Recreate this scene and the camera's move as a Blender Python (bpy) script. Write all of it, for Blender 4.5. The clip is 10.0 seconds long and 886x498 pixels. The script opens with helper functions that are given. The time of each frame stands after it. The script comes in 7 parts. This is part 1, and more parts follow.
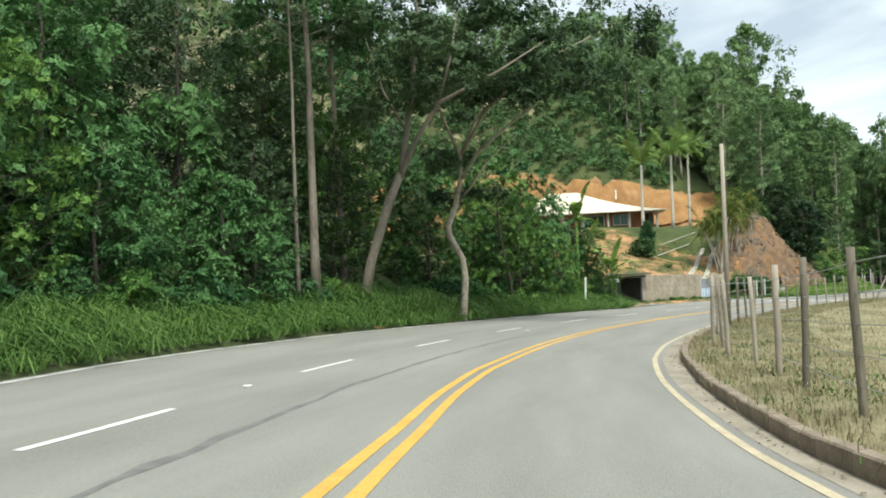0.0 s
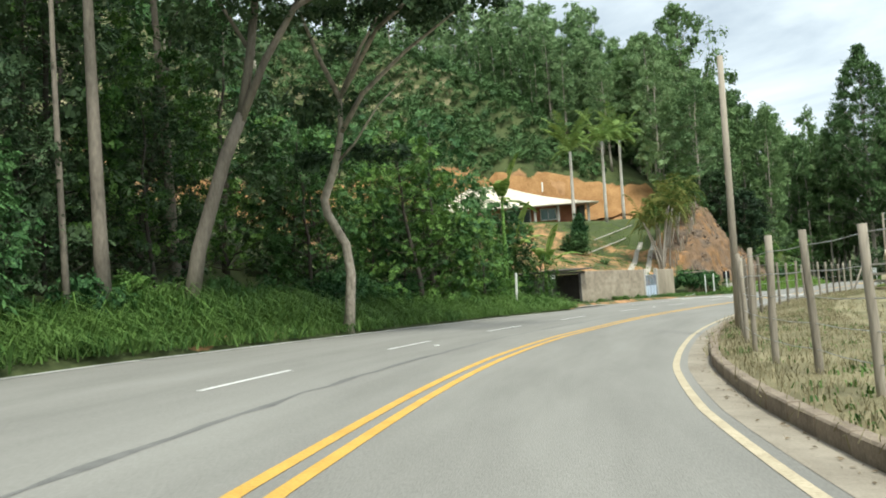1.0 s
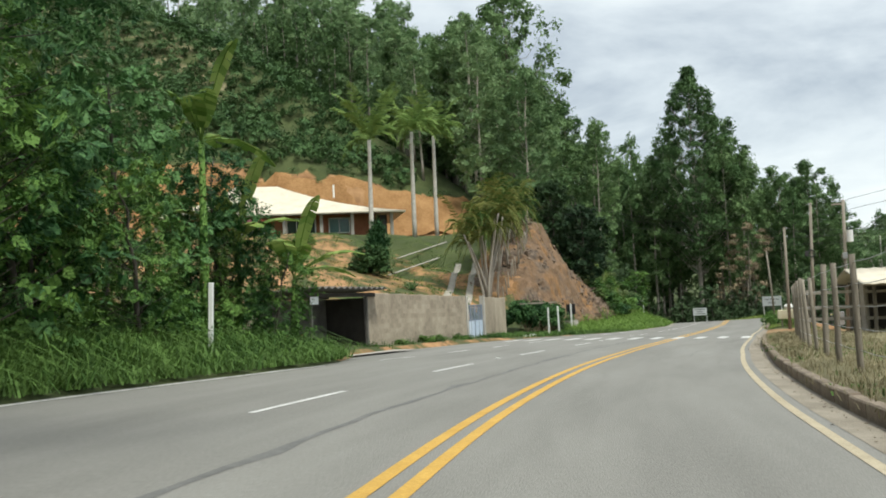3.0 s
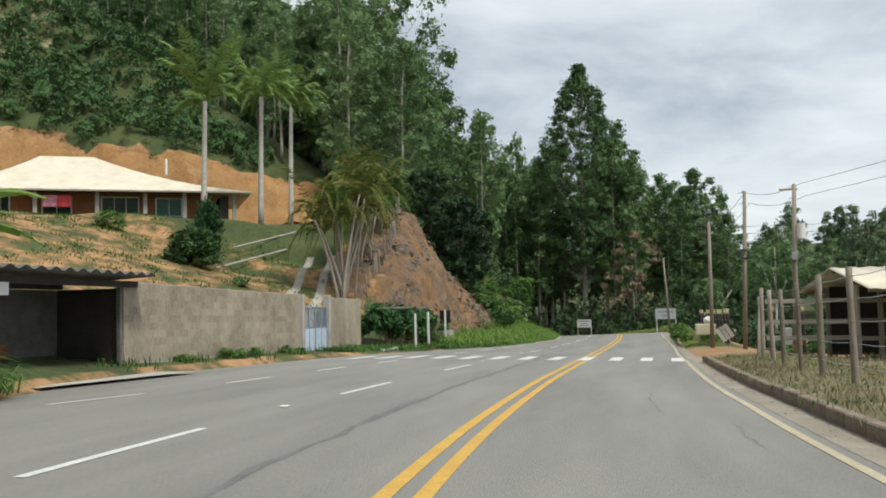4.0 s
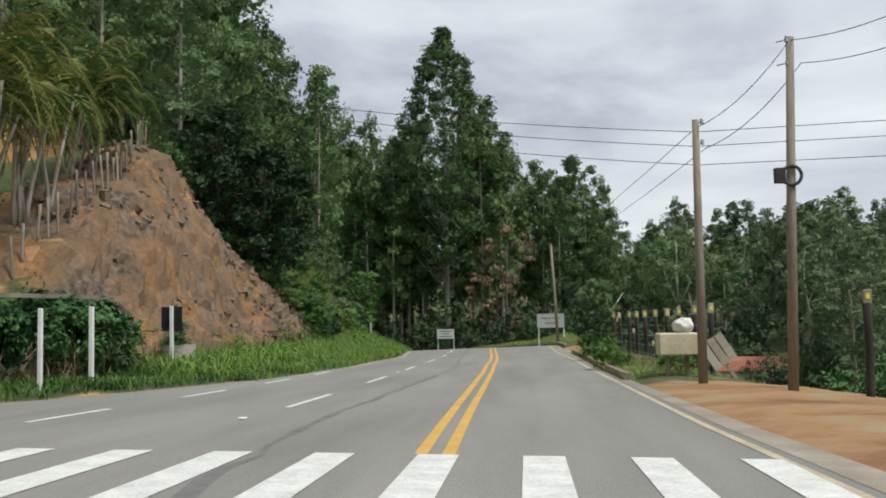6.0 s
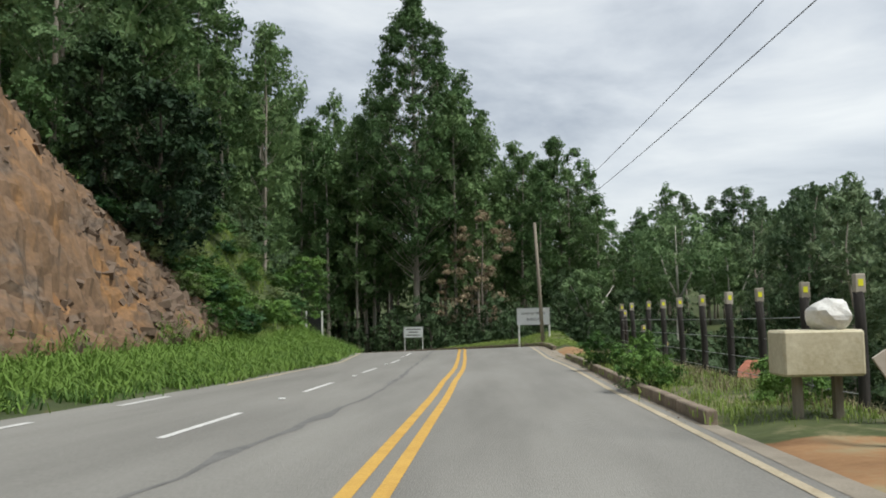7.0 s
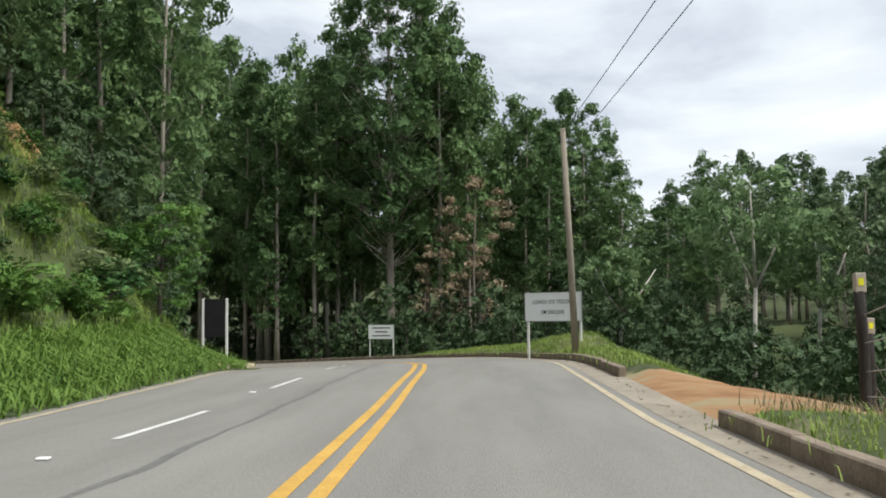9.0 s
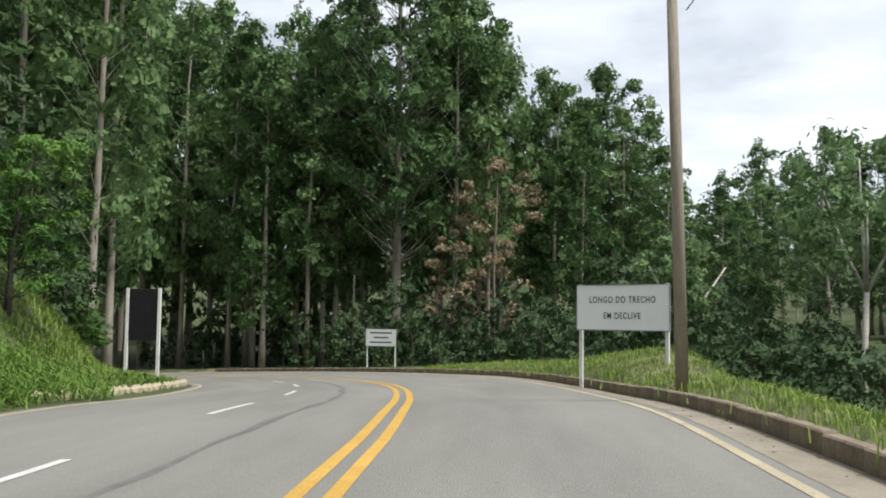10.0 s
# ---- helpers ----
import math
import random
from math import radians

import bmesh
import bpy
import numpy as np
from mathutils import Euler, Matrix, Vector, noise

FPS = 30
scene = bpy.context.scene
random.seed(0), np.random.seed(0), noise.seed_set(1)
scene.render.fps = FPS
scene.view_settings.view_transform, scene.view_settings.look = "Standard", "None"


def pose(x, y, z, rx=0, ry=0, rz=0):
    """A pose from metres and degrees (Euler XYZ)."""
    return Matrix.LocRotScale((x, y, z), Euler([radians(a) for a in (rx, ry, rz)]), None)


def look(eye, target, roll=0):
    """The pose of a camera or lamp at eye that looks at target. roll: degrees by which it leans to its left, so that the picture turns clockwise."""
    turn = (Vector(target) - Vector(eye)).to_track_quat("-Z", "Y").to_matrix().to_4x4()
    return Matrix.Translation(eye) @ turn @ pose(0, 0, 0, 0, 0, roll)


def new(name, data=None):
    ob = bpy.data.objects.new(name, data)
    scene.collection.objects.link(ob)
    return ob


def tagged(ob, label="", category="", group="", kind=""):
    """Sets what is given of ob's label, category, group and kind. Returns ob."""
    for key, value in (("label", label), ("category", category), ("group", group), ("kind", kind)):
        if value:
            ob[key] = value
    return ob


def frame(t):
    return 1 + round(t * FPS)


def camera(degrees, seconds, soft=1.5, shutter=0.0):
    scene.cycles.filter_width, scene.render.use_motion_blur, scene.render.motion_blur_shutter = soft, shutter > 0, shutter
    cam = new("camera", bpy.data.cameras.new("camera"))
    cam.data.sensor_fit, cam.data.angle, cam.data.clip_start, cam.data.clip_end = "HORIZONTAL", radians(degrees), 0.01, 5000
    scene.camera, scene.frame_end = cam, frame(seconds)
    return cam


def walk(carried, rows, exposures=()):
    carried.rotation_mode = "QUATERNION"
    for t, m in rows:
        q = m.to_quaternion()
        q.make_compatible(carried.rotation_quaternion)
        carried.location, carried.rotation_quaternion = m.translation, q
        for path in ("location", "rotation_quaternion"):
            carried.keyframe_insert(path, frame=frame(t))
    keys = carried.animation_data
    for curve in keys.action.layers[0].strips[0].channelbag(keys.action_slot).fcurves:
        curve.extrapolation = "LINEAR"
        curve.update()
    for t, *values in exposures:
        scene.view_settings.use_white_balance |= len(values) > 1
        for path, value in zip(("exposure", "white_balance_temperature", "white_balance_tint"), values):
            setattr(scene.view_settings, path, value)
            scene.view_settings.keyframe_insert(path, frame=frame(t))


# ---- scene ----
cam = camera(51.2, 10.0, soft=1.85)
METRES, EYE, TILT, LEAN, TURN = 130.0, 1.45, 0.0, 0.0, 35.7
ROWS = [
    (0.0, 0.0, 0.0, 0.0, 0.07, 1.69, 2.5),
    (0.5, 0.0048, 0.0513, -0.0032, -2.02, 1.77, 3.18),
    (1.0, 0.012, 0.1017, -0.0053, -4.66, 2.04, 4.14),
    (1.5, 0.0214, 0.1512, -0.0072, -7.07, 2.8, 3.48),
    (2.0, 0.0334, 0.2016, -0.0084, -10.13, 3.09, 2.99),
    (2.5, 0.0478, 0.2515, -0.0096, -13.0, 3.42, 3.34),
    (4.0, 0.1089, 0.3916, -0.0122, -23.89, 3.74, 1.46),
    (4.5, 0.1344, 0.4355, -0.0132, -26.66, 3.82, 1.63),
    (5.0, 0.1607, 0.4772, -0.0142, -28.52, 3.86, 1.74),
    (5.5, 0.1883, 0.5172, -0.0155, -30.79, 3.6, 1.9),
    (6.0, 0.2171, 0.5571, -0.0164, -32.24, 4.2, 1.28),
    (7.5, 0.3052, 0.6728, -0.0195, -33.95, 4.0, 1.45),
    (8.0, 0.335, 0.712, -0.0205, -34.15, 3.97, 1.41),
    (8.5, 0.3642, 0.7503, -0.0213, -34.14, 4.06, 0.95),
    (9.0, 0.3931, 0.7894, -0.0221, -33.85, 4.06, 0.74),
    (9.5, 0.4223, 0.8305, -0.0224, -33.41, 4.24, -0.11),
    (10.0, 0.4511, 0.8719, -0.0229, -32.79, 4.39, -0.67),
]
walk(cam, [(t, pose(0, 0, EYE, TILT, LEAN, TURN) @ pose(METRES * x, METRES * y, METRES * z, 90 + pitch, roll, yaw)) for t, x, y, z, yaw, pitch, roll in ROWS],
     exposures=[(0.0, 1.38, 6500, 0), (1.8, 1.28, 6500, 1), (2.5, 1.1, 6500, 2), (4.0, 0.79, 6500, 5), (6.0, 0.70, 6500, 7), (8.0, 0.86, 6500, 7), (9.0, 1.0, 6500, 8), (10.0, 1.1, 6500, 8)])

# ---------------------------------------------------------------- world, sun
world = bpy.data.worlds.new("sky")
scene.world = world
world.use_nodes = True
SUN_ELEV, SUN_TURN = radians(60), radians(125)
SKY_GAIN, SUN_GAIN = 0.72, 2.0


def build_sky():
    nt = world.node_tree
    nt.nodes.clear()
    n, l = nt.nodes.new, nt.links.new
    out, bg = n("ShaderNodeOutputWorld"), n("ShaderNodeBackground")
    sky = n("ShaderNodeTexSky")
    sky.sky_type, sky.sun_disc, sky.sun_elevation, sky.sun_rotation = "NISHITA", False, SUN_ELEV, SUN_TURN
    dim = n("ShaderNodeMix")
    dim.data_type, dim.blend_type = "RGBA", "MULTIPLY"
    dim.inputs["Factor"].default_value = 1.0
    dim.inputs["B"].default_value = (0.11, 0.11, 0.11, 1)
    co, mp = n("ShaderNodeTexCoord"), n("ShaderNodeMapping")
    mp.inputs["Scale"].default_value = (1.0, 1.0, 3.4)
    mp.inputs["Rotation"].default_value = (0.06, 0.0, 0.5)
    no = n("ShaderNodeTexNoise")
    no.inputs["Scale"].default_value, no.inputs["Detail"].default_value, no.inputs["Roughness"].default_value = 2.3, 9.0, 0.55
    no.inputs["Distortion"].default_value = 0.35
    shade = n("ShaderNodeValToRGB")
    cr = shade.color_ramp
    cr.elements[0].position, cr.elements[0].color = 0.36, (0.36, 0.395, 0.46, 1)
    cr.elements[1].position, cr.elements[1].color = 0.68, (0.80, 0.815, 0.83, 1)
    e = cr.elements.new(0.52)
    e.color = (0.60, 0.63, 0.68, 1)
    cover = n("ShaderNodeMix")
    cover.data_type = "RGBA"
    cover.inputs["Factor"].default_value = 0.88
    l(co.outputs["Generated"], mp.inputs["Vector"])
    l(mp.outputs["Vector"], no.inputs["Vector"])
    l(no.outputs["Fac"], shade.inputs["Fac"])
    l(sky.outputs["Color"], dim.inputs["A"])
    l(dim.outputs["Result"], cover.inputs["A"])
    l(shade.outputs["Color"], cover.inputs["B"])
    l(cover.outputs["Result"], bg.inputs["Color"])
    bg.inputs["Strength"].default_value = SKY_GAIN
    l(bg.outputs["Background"], out.inputs["Surface"])


build_sky()
sun = new("sun", bpy.data.lights.new("sun", "SUN"))
sun.data.energy, sun.data.angle, sun.data.color = SUN_GAIN, radians(14), (1.0, 0.96, 0.9)
sun.matrix_world = look((0, 0, 200), (0 - 200 * math.sin(SUN_TURN) * math.cos(SUN_ELEV), 0 - 200 * math.cos(SUN_TURN) * math.cos(SUN_ELEV), 200 - 200 * math.sin(SUN_ELEV)))


# ---------------------------------------------------------------- materials
def tint(c):
    return (*c, 1.0)


def surface(name, dark, light, scale=2.0, fine=40.0, rough=0.8, bump=0.3, metal=0.0, spec=0.3, coords="Object", fine_mix=0.35, stretch=(1, 1, 1), spread=0.0):
    """A two-scale noise surface: large stains from dark to light, fine grain and a small bump."""
    m = bpy.data.materials.new(name)
    m.use_nodes = True
    nt = m.node_tree
    n, l = nt.nodes.new, nt.links.new
    b = nt.nodes["Principled BSDF"]
    co, mp = n("ShaderNodeTexCoord"), n("ShaderNodeMapping")
    mp.inputs["Scale"].default_value = stretch
    l(co.outputs[coords], mp.inputs["Vector"])
    a, f = n("ShaderNodeTexNoise"), n("ShaderNodeTexNoise")
    a.inputs["Scale"].default_value, a.inputs["Detail"].default_value, a.inputs["Roughness"].default_value = scale, 6, 0.62
    f.inputs["Scale"].default_value, f.inputs["Detail"].default_value = fine, 5
    l(mp.outputs["Vector"], a.inputs["Vector"])
    l(mp.outputs["Vector"], f.inputs["Vector"])
    add = n("ShaderNodeMix")
    add.data_type = "FLOAT"
    add.inputs["Factor"].default_value = fine_mix
    l(a.outputs["Fac"], add.inputs["A"])
    l(f.outputs["Fac"], add.inputs["B"])
    last = add.outputs["Result"]
    if spread:
        ob, sc, shift = n("ShaderNodeObjectInfo"), n("ShaderNodeMath"), n("ShaderNodeVectorMath")
        l(mp.outputs["Vector"], shift.inputs[0])
        l(ob.outputs["Location"], shift.inputs[1])
        l(shift.outputs[0], a.inputs["Vector"])
        l(shift.outputs[0], f.inputs["Vector"])
        sc.operation = "MULTIPLY_ADD"
        l(ob.outputs["Random"], sc.inputs[0])
        sc.inputs[1].default_value = spread
        l(last, sc.inputs[2])
        off = n("ShaderNodeMath")
        off.operation = "SUBTRACT"
        l(sc.outputs[0], off.inputs[0])
        off.inputs[1].default_value = spread / 2
        last = off.outputs[0]
    r = n("ShaderNodeValToRGB")
    r.color_ramp.elements[0].position, r.color_ramp.elements[0].color = 0.33, tint(dark)
    r.color_ramp.elements[1].position, r.color_ramp.elements[1].color = 0.67, tint(light)
    l(last, r.inputs["Fac"])
    l(r.outputs["Color"], b.inputs["Base Color"])
    b.inputs["Roughness"].default_value, b.inputs["Metallic"].default_value = rough, metal
    b.inputs["Specular IOR Level"].default_value = spec
    if bump:
        bp = n("ShaderNodeBump")
        bp.inputs["Strength"].default_value, bp.inputs["Distance"].default_value = bump, 0.02
        l(f.outputs["Fac"], bp.inputs["Height"])
        l(bp.outputs["Normal"], b.inputs["Normal"])
    return m


def leaf_material(name, deep, mid, bright, through_light=0.22, rough=0.5, leafy=0.0, fill=0.6, jitter=1.3, vary=0.5):
    """Foliage; where leafy is given, each spray is cut into small leaves of that many a metre, each turned its own way."""
    m = bpy.data.materials.new(name)
    m.use_nodes = True
    nt = m.node_tree
    n, l = nt.nodes.new, nt.links.new
    b, out = nt.nodes["Principled BSDF"], nt.nodes["Material Output"]
    geo, ob, co, no = n("ShaderNodeNewGeometry"), n("ShaderNodeObjectInfo"), n("ShaderNodeTexCoord"), n("ShaderNodeTexNoise")
    no.inputs["Scale"].default_value, no.inputs["Detail"].default_value = 0.45, 3
    l(co.outputs["Object"], no.inputs["Vector"])
    s1, s2 = n("ShaderNodeMath"), n("ShaderNodeMath")
    s1.operation = s2.operation = "MULTIPLY_ADD"
    l(geo.outputs["Random Per Island"], s1.inputs[0])
    s1.inputs[1].default_value = vary
    l(no.outputs["Fac"], s1.inputs[2])
    l(ob.outputs["Random"], s2.inputs[0])
    s2.inputs[1].default_value = 0.35
    l(s1.outputs[0], s2.inputs[2])
    r = n("ShaderNodeValToRGB")
    r.color_ramp.elements[0].position, r.color_ramp.elements[0].color = 0.45, tint(deep)
    r.color_ramp.elements[1].position, r.color_ramp.elements[1].color = 1.25 / 1.3, tint(bright)
    e = r.color_ramp.elements.new(0.78)
    e.color = tint(mid)
    l(s2.outputs[0], r.inputs["Fac"])
    l(r.outputs["Color"], b.inputs["Base Color"])
    b.inputs["Roughness"].default_value, b.inputs["Specular IOR Level"].default_value = rough + 0.08, 0.16
    tr, mix = n("ShaderNodeBsdfTranslucent"), n("ShaderNodeMixShader")
    l(r.outputs["Color"], tr.inputs["Color"])
    mix.inputs["Fac"].default_value = through_light
    l(b.outputs["BSDF"], mix.inputs[1])
    l(tr.outputs["BSDF"], mix.inputs[2])
    last = mix.outputs["Shader"]
    if leafy:
        vo, mp = n("ShaderNodeTexVoronoi"), n("ShaderNodeMapping")
        vo.inputs["Scale"].default_value = leafy
        mp.inputs["Scale"].default_value = (1.0, 1.25, 0.8)
        l(co.outputs["Object"], mp.inputs["Vector"])
        l(mp.outputs["Vector"], vo.inputs["Vector"])
        l(vo.outputs["Color"], s1.inputs[0])
        turn, add, unit = n("ShaderNodeVectorMath"), n("ShaderNodeVectorMath"), n("ShaderNodeVectorMath")
        turn.operation, add.operation, unit.operation = "MULTIPLY_ADD", "ADD", "NORMALIZE"
        l(vo.outputs["Color"], turn.inputs[0])
        turn.inputs[1].default_value, turn.inputs[2].default_value = (jitter,) * 3, (-jitter / 2,) * 3
        l(turn.outputs[0], add.inputs[0])
        l(geo.outputs["Normal"], add.inputs[1])
        l(add.outputs[0], unit.inputs[0])
        l(unit.outputs[0], b.inputs["Normal"])
        l(unit.outputs[0], tr.inputs["Normal"])
        less, clear, cutter = n("ShaderNodeMath"), n("ShaderNodeBsdfTransparent"), n("ShaderNodeMixShader")
        less.operation = "LESS_THAN"
        l(vo.outputs["Distance"], less.inputs[0])
        less.inputs[1].default_value = fill
        l(less.outputs[0], cutter.inputs["Fac"])
        l(clear.outputs["BSDF"], cutter.inputs[1])
        l(last, cutter.inputs[2])
        last = cutter.outputs["Shader"]
    l(last, out.inputs["Surface"])
    return m


M_ASPHALT = surface("asphalt", (0.16, 0.155, 0.141), (0.27, 0.263, 0.241), 0.5, 60, 0.85, 0.4, coords="UV", fine_mix=0.4, stretch=(1.3, 0.16, 1))
M_SEAM = surface("tar_seam", (0.11, 0.11, 0.105), (0.19, 0.187, 0.178), 3, 40, 0.7, 0.3)
M_PATCH = surface("tar_patch", (0.14, 0.137, 0.127), (0.215, 0.21, 0.194), 2.5, 40, 0.8, 0.3)
M_WHITE = surface("road_paint_white", (0.42, 0.42, 0.40), (0.74, 0.74, 0.72), 3, 30, 0.75, 0.2, fine_mix=0.5)
M_YELLOW = surface("road_paint_yellow", (0.44, 0.255, 0.055), (0.62, 0.385, 0.09), 2, 30, 0.75, 0.2, fine_mix=0.5)
M_CREAM = surface("dusty_edge_paint", (0.30, 0.25, 0.17), (0.53, 0.46, 0.33), 2, 30, 0.8, 0.2, fine_mix=0.5)
M_KERB = surface("kerb_concrete", (0.13, 0.10, 0.075), (0.31, 0.255, 0.195), 1.5, 30, 0.9, 0.5)
M_GUTTER = surface("gutter_dust", (0.185, 0.16, 0.125), (0.35, 0.31, 0.25), 1.2, 40, 0.9, 0.4)
M_WALL = surface("render_wall", (0.205, 0.168, 0.125), (0.43, 0.37, 0.285), 0.9, 14, 0.92, 0.4, stretch=(1, 1, 0.45), spread=0.12)
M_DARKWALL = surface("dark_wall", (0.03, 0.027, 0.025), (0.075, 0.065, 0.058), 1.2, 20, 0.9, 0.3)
M_TIMBER = surface("weathered_post", (0.14, 0.122, 0.095), (0.34, 0.30, 0.245), 1.5, 25, 0.85, 0.5, stretch=(1, 1, 0.15), spread=0.3)
M_BARK = surface("grey_bark", (0.10, 0.085, 0.07), (0.30, 0.26, 0.21), 1.2, 14, 0.9, 0.6, stretch=(1, 1, 0.35))
M_PALEBARK = surface("pale_bark", (0.22, 0.19, 0.16), (0.48, 0.43, 0.37), 0.8, 10, 0.85, 0.4, stretch=(1, 1, 0.2))
M_ROOF = surface("cream_roof_tiles", (0.52, 0.46, 0.36), (0.72, 0.66, 0.54), 0.8, 20, 0.8, 0.3)
M_BRICK = surface("red_clay_wall", (0.26, 0.10, 0.055), (0.42, 0.18, 0.10), 1.2, 20, 0.85, 0.3)
M_PAINTWHITE = surface("white_paint", (0.60, 0.60, 0.58), (0.80, 0.80, 0.78), 2, 30, 0.6, 0.1)
M_TRUNK = surface("blotched_bark", (0.14, 0.118, 0.092), (0.48, 0.42, 0.34), 2.2, 9, 0.9, 0.8, stretch=(1, 1, 0.55), fine_mix=0.5)
M_LEAF_EUC = leaf_material("eucalyptus_leaf", (0.048, 0.095, 0.034), (0.092, 0.165, 0.062), (0.16, 0.25, 0.10), 0.3, leafy=5.0, fill=0.62, jitter=0.75, vary=0.36)
# Eucalyptus leaf paled for haze on the hillside; also the light forked crowns.
M_LEAF_PALE = leaf_material("pale_hazed_leaf", (0.078, 0.138, 0.058), (0.14, 0.23, 0.10), (0.22, 0.32, 0.15), 0.34, leafy=5.0, fill=0.62, jitter=0.75, vary=0.36)
M_LEAF_ROYAL = leaf_material("royal_frond", (0.05, 0.10, 0.025), (0.11, 0.19, 0.05), (0.21, 0.31, 0.09))
M_LEAF_BROAD = leaf_material("broad_leaf", (0.012, 0.04, 0.015), (0.034, 0.092, 0.03), (0.09, 0.185, 0.06), 0.13, leafy=12.0, fill=0.66, jitter=0.9, vary=0.42)
M_LEAF_LIGHT = leaf_material("light_leaf", (0.017, 0.05, 0.012), (0.048, 0.115, 0.025), (0.125, 0.225, 0.05), 0.17, leafy=14.0, fill=0.64, jitter=0.9, vary=0.42)
M_LEAF_COFFEE = leaf_material("coffee_leaf", (0.020, 0.052, 0.021), (0.040, 0.09, 0.034), (0.08, 0.15, 0.052), 0.15, leafy=6.0)
M_LEAF_VALLEY = leaf_material("valley_leaf", (0.058, 0.10, 0.05), (0.105, 0.165, 0.082), (0.175, 0.24, 0.125), 0.3, leafy=6.0, fill=0.62, jitter=0.75, vary=0.36)
# Dark leaf: shade of thicket, undergrowth and backlit crowns put into its colour.
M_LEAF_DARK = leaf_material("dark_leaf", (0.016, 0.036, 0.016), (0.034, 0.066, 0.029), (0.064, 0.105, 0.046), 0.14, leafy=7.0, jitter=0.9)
M_LEAF_SCRUB = leaf_material("scrub_leaf", (0.05, 0.085, 0.03), (0.10, 0.15, 0.055), (0.18, 0.23, 0.10), 0.2, leafy=12.0, fill=0.6, jitter=0.9)
M_LEAF_DEEP = leaf_material("deep_leaf", (0.009, 0.024, 0.011), (0.019, 0.043, 0.018), (0.04, 0.075, 0.03), 0.1, leafy=7.0, fill=0.68, jitter=0.8, vary=0.36)
M_LEAF_DRY = leaf_material("dry_leaf", (0.12, 0.092, 0.055), (0.225, 0.172, 0.105), (0.35, 0.28, 0.185), 0.15, leafy=6.0, jitter=0.8, vary=0.36)
M_LEAF_PALM = leaf_material("palm_leaf", (0.032, 0.07, 0.016), (0.072, 0.135, 0.03), (0.20, 0.21, 0.06), 0.25)
M_GRASS = leaf_material("green_grass", (0.022, 0.056, 0.014), (0.05, 0.112, 0.026), (0.115, 0.20, 0.05))
M_GRASS_BANK = leaf_material("bank_grass_leaf", (0.03, 0.075, 0.014), (0.075, 0.155, 0.028), (0.16, 0.26, 0.055))
M_GRASS_BRIGHT = leaf_material("bright_grass", (0.07, 0.13, 0.022), (0.14, 0.23, 0.045), (0.26, 0.34, 0.09))
M_GRASS_DRY = leaf_material("dry_grass", (0.12, 0.108, 0.056), (0.205, 0.18, 0.10), (0.31, 0.27, 0.165))
M_LEAF_LITTER = leaf_material("dry_litter", (0.05, 0.038, 0.025), (0.12, 0.09, 0.055), (0.22, 0.17, 0.11), 0.1)
M_DARKBARK = surface("dark_bark", (0.035, 0.03, 0.025), (0.11, 0.095, 0.078), 1.2, 14, 0.9, 0.6, stretch=(1, 1, 0.35))
M_PALMTRUNK = surface("palm_trunk", (0.36, 0.34, 0.30), (0.60, 0.57, 0.52), 1.5, 12, 0.8, 0.3, stretch=(1, 1, 2.5))


def ground_material():
    """Soil and turf: the colour attribute's weights choose green turf, orange soil or dry turf."""
    m = surface("ground", (0.035, 0.05, 0.018), (0.09, 0.11, 0.04), 0.3, 6, 0.95, 0.7)
    nt = m.node_tree
    n, l = nt.nodes.new, nt.links.new
    b = nt.nodes["Principled BSDF"]
    green = b.inputs["Base Color"].links[0].from_socket
    co, no = n("ShaderNodeTexCoord"), n("ShaderNodeTexNoise")
    no.inputs["Scale"].default_value, no.inputs["Detail"].default_value, no.inputs["Roughness"].default_value = 0.55, 9, 0.68
    l(co.outputs["Object"], no.inputs["Vector"])
    soil, dry = n("ShaderNodeValToRGB"), n("ShaderNodeValToRGB")
    for r, a, c in ((soil, (0.20, 0.105, 0.048), (0.40, 0.235, 0.115)), (dry, (0.12, 0.11, 0.055), (0.27, 0.238, 0.14))):
        r.color_ramp.elements[0].position, r.color_ramp.elements[0].color = 0.36, tint(a)
        r.color_ramp.elements[1].position, r.color_ramp.elements[1].color = 0.64, tint(c)
        l(no.outputs["Fac"], r.inputs["Fac"])
    at, sep = n("ShaderNodeAttribute"), n("ShaderNodeSeparateColor")
    at.attribute_name = "cover"
    l(at.outputs["Color"], sep.inputs["Color"])
    last = green
    for socket, colour in ((sep.outputs["Red"], soil.outputs["Color"]), (sep.outputs["Green"], dry.outputs["Color"])):
        ad, th, mx = n("ShaderNodeMath"), n("ShaderNodeMapRange"), n("ShaderNodeMix")
        ad.operation = "ADD"
        l(socket, ad.inputs[0])
        l(no.outputs["Fac"], ad.inputs[1])
        th.inputs["From Min"].default_value, th.inputs["From Max"].default_value = 0.92, 1.06
        l(ad.outputs[0], th.inputs["Value"])
        mx.data_type = "RGBA"
        l(th.outputs["Result"], mx.inputs["Factor"])
        l(last, mx.inputs["A"])
        l(colour, mx.inputs["B"])
        last = mx.outputs["Result"]
    l(last, b.inputs["Base Color"])
    return m


M_GROUND = ground_material()

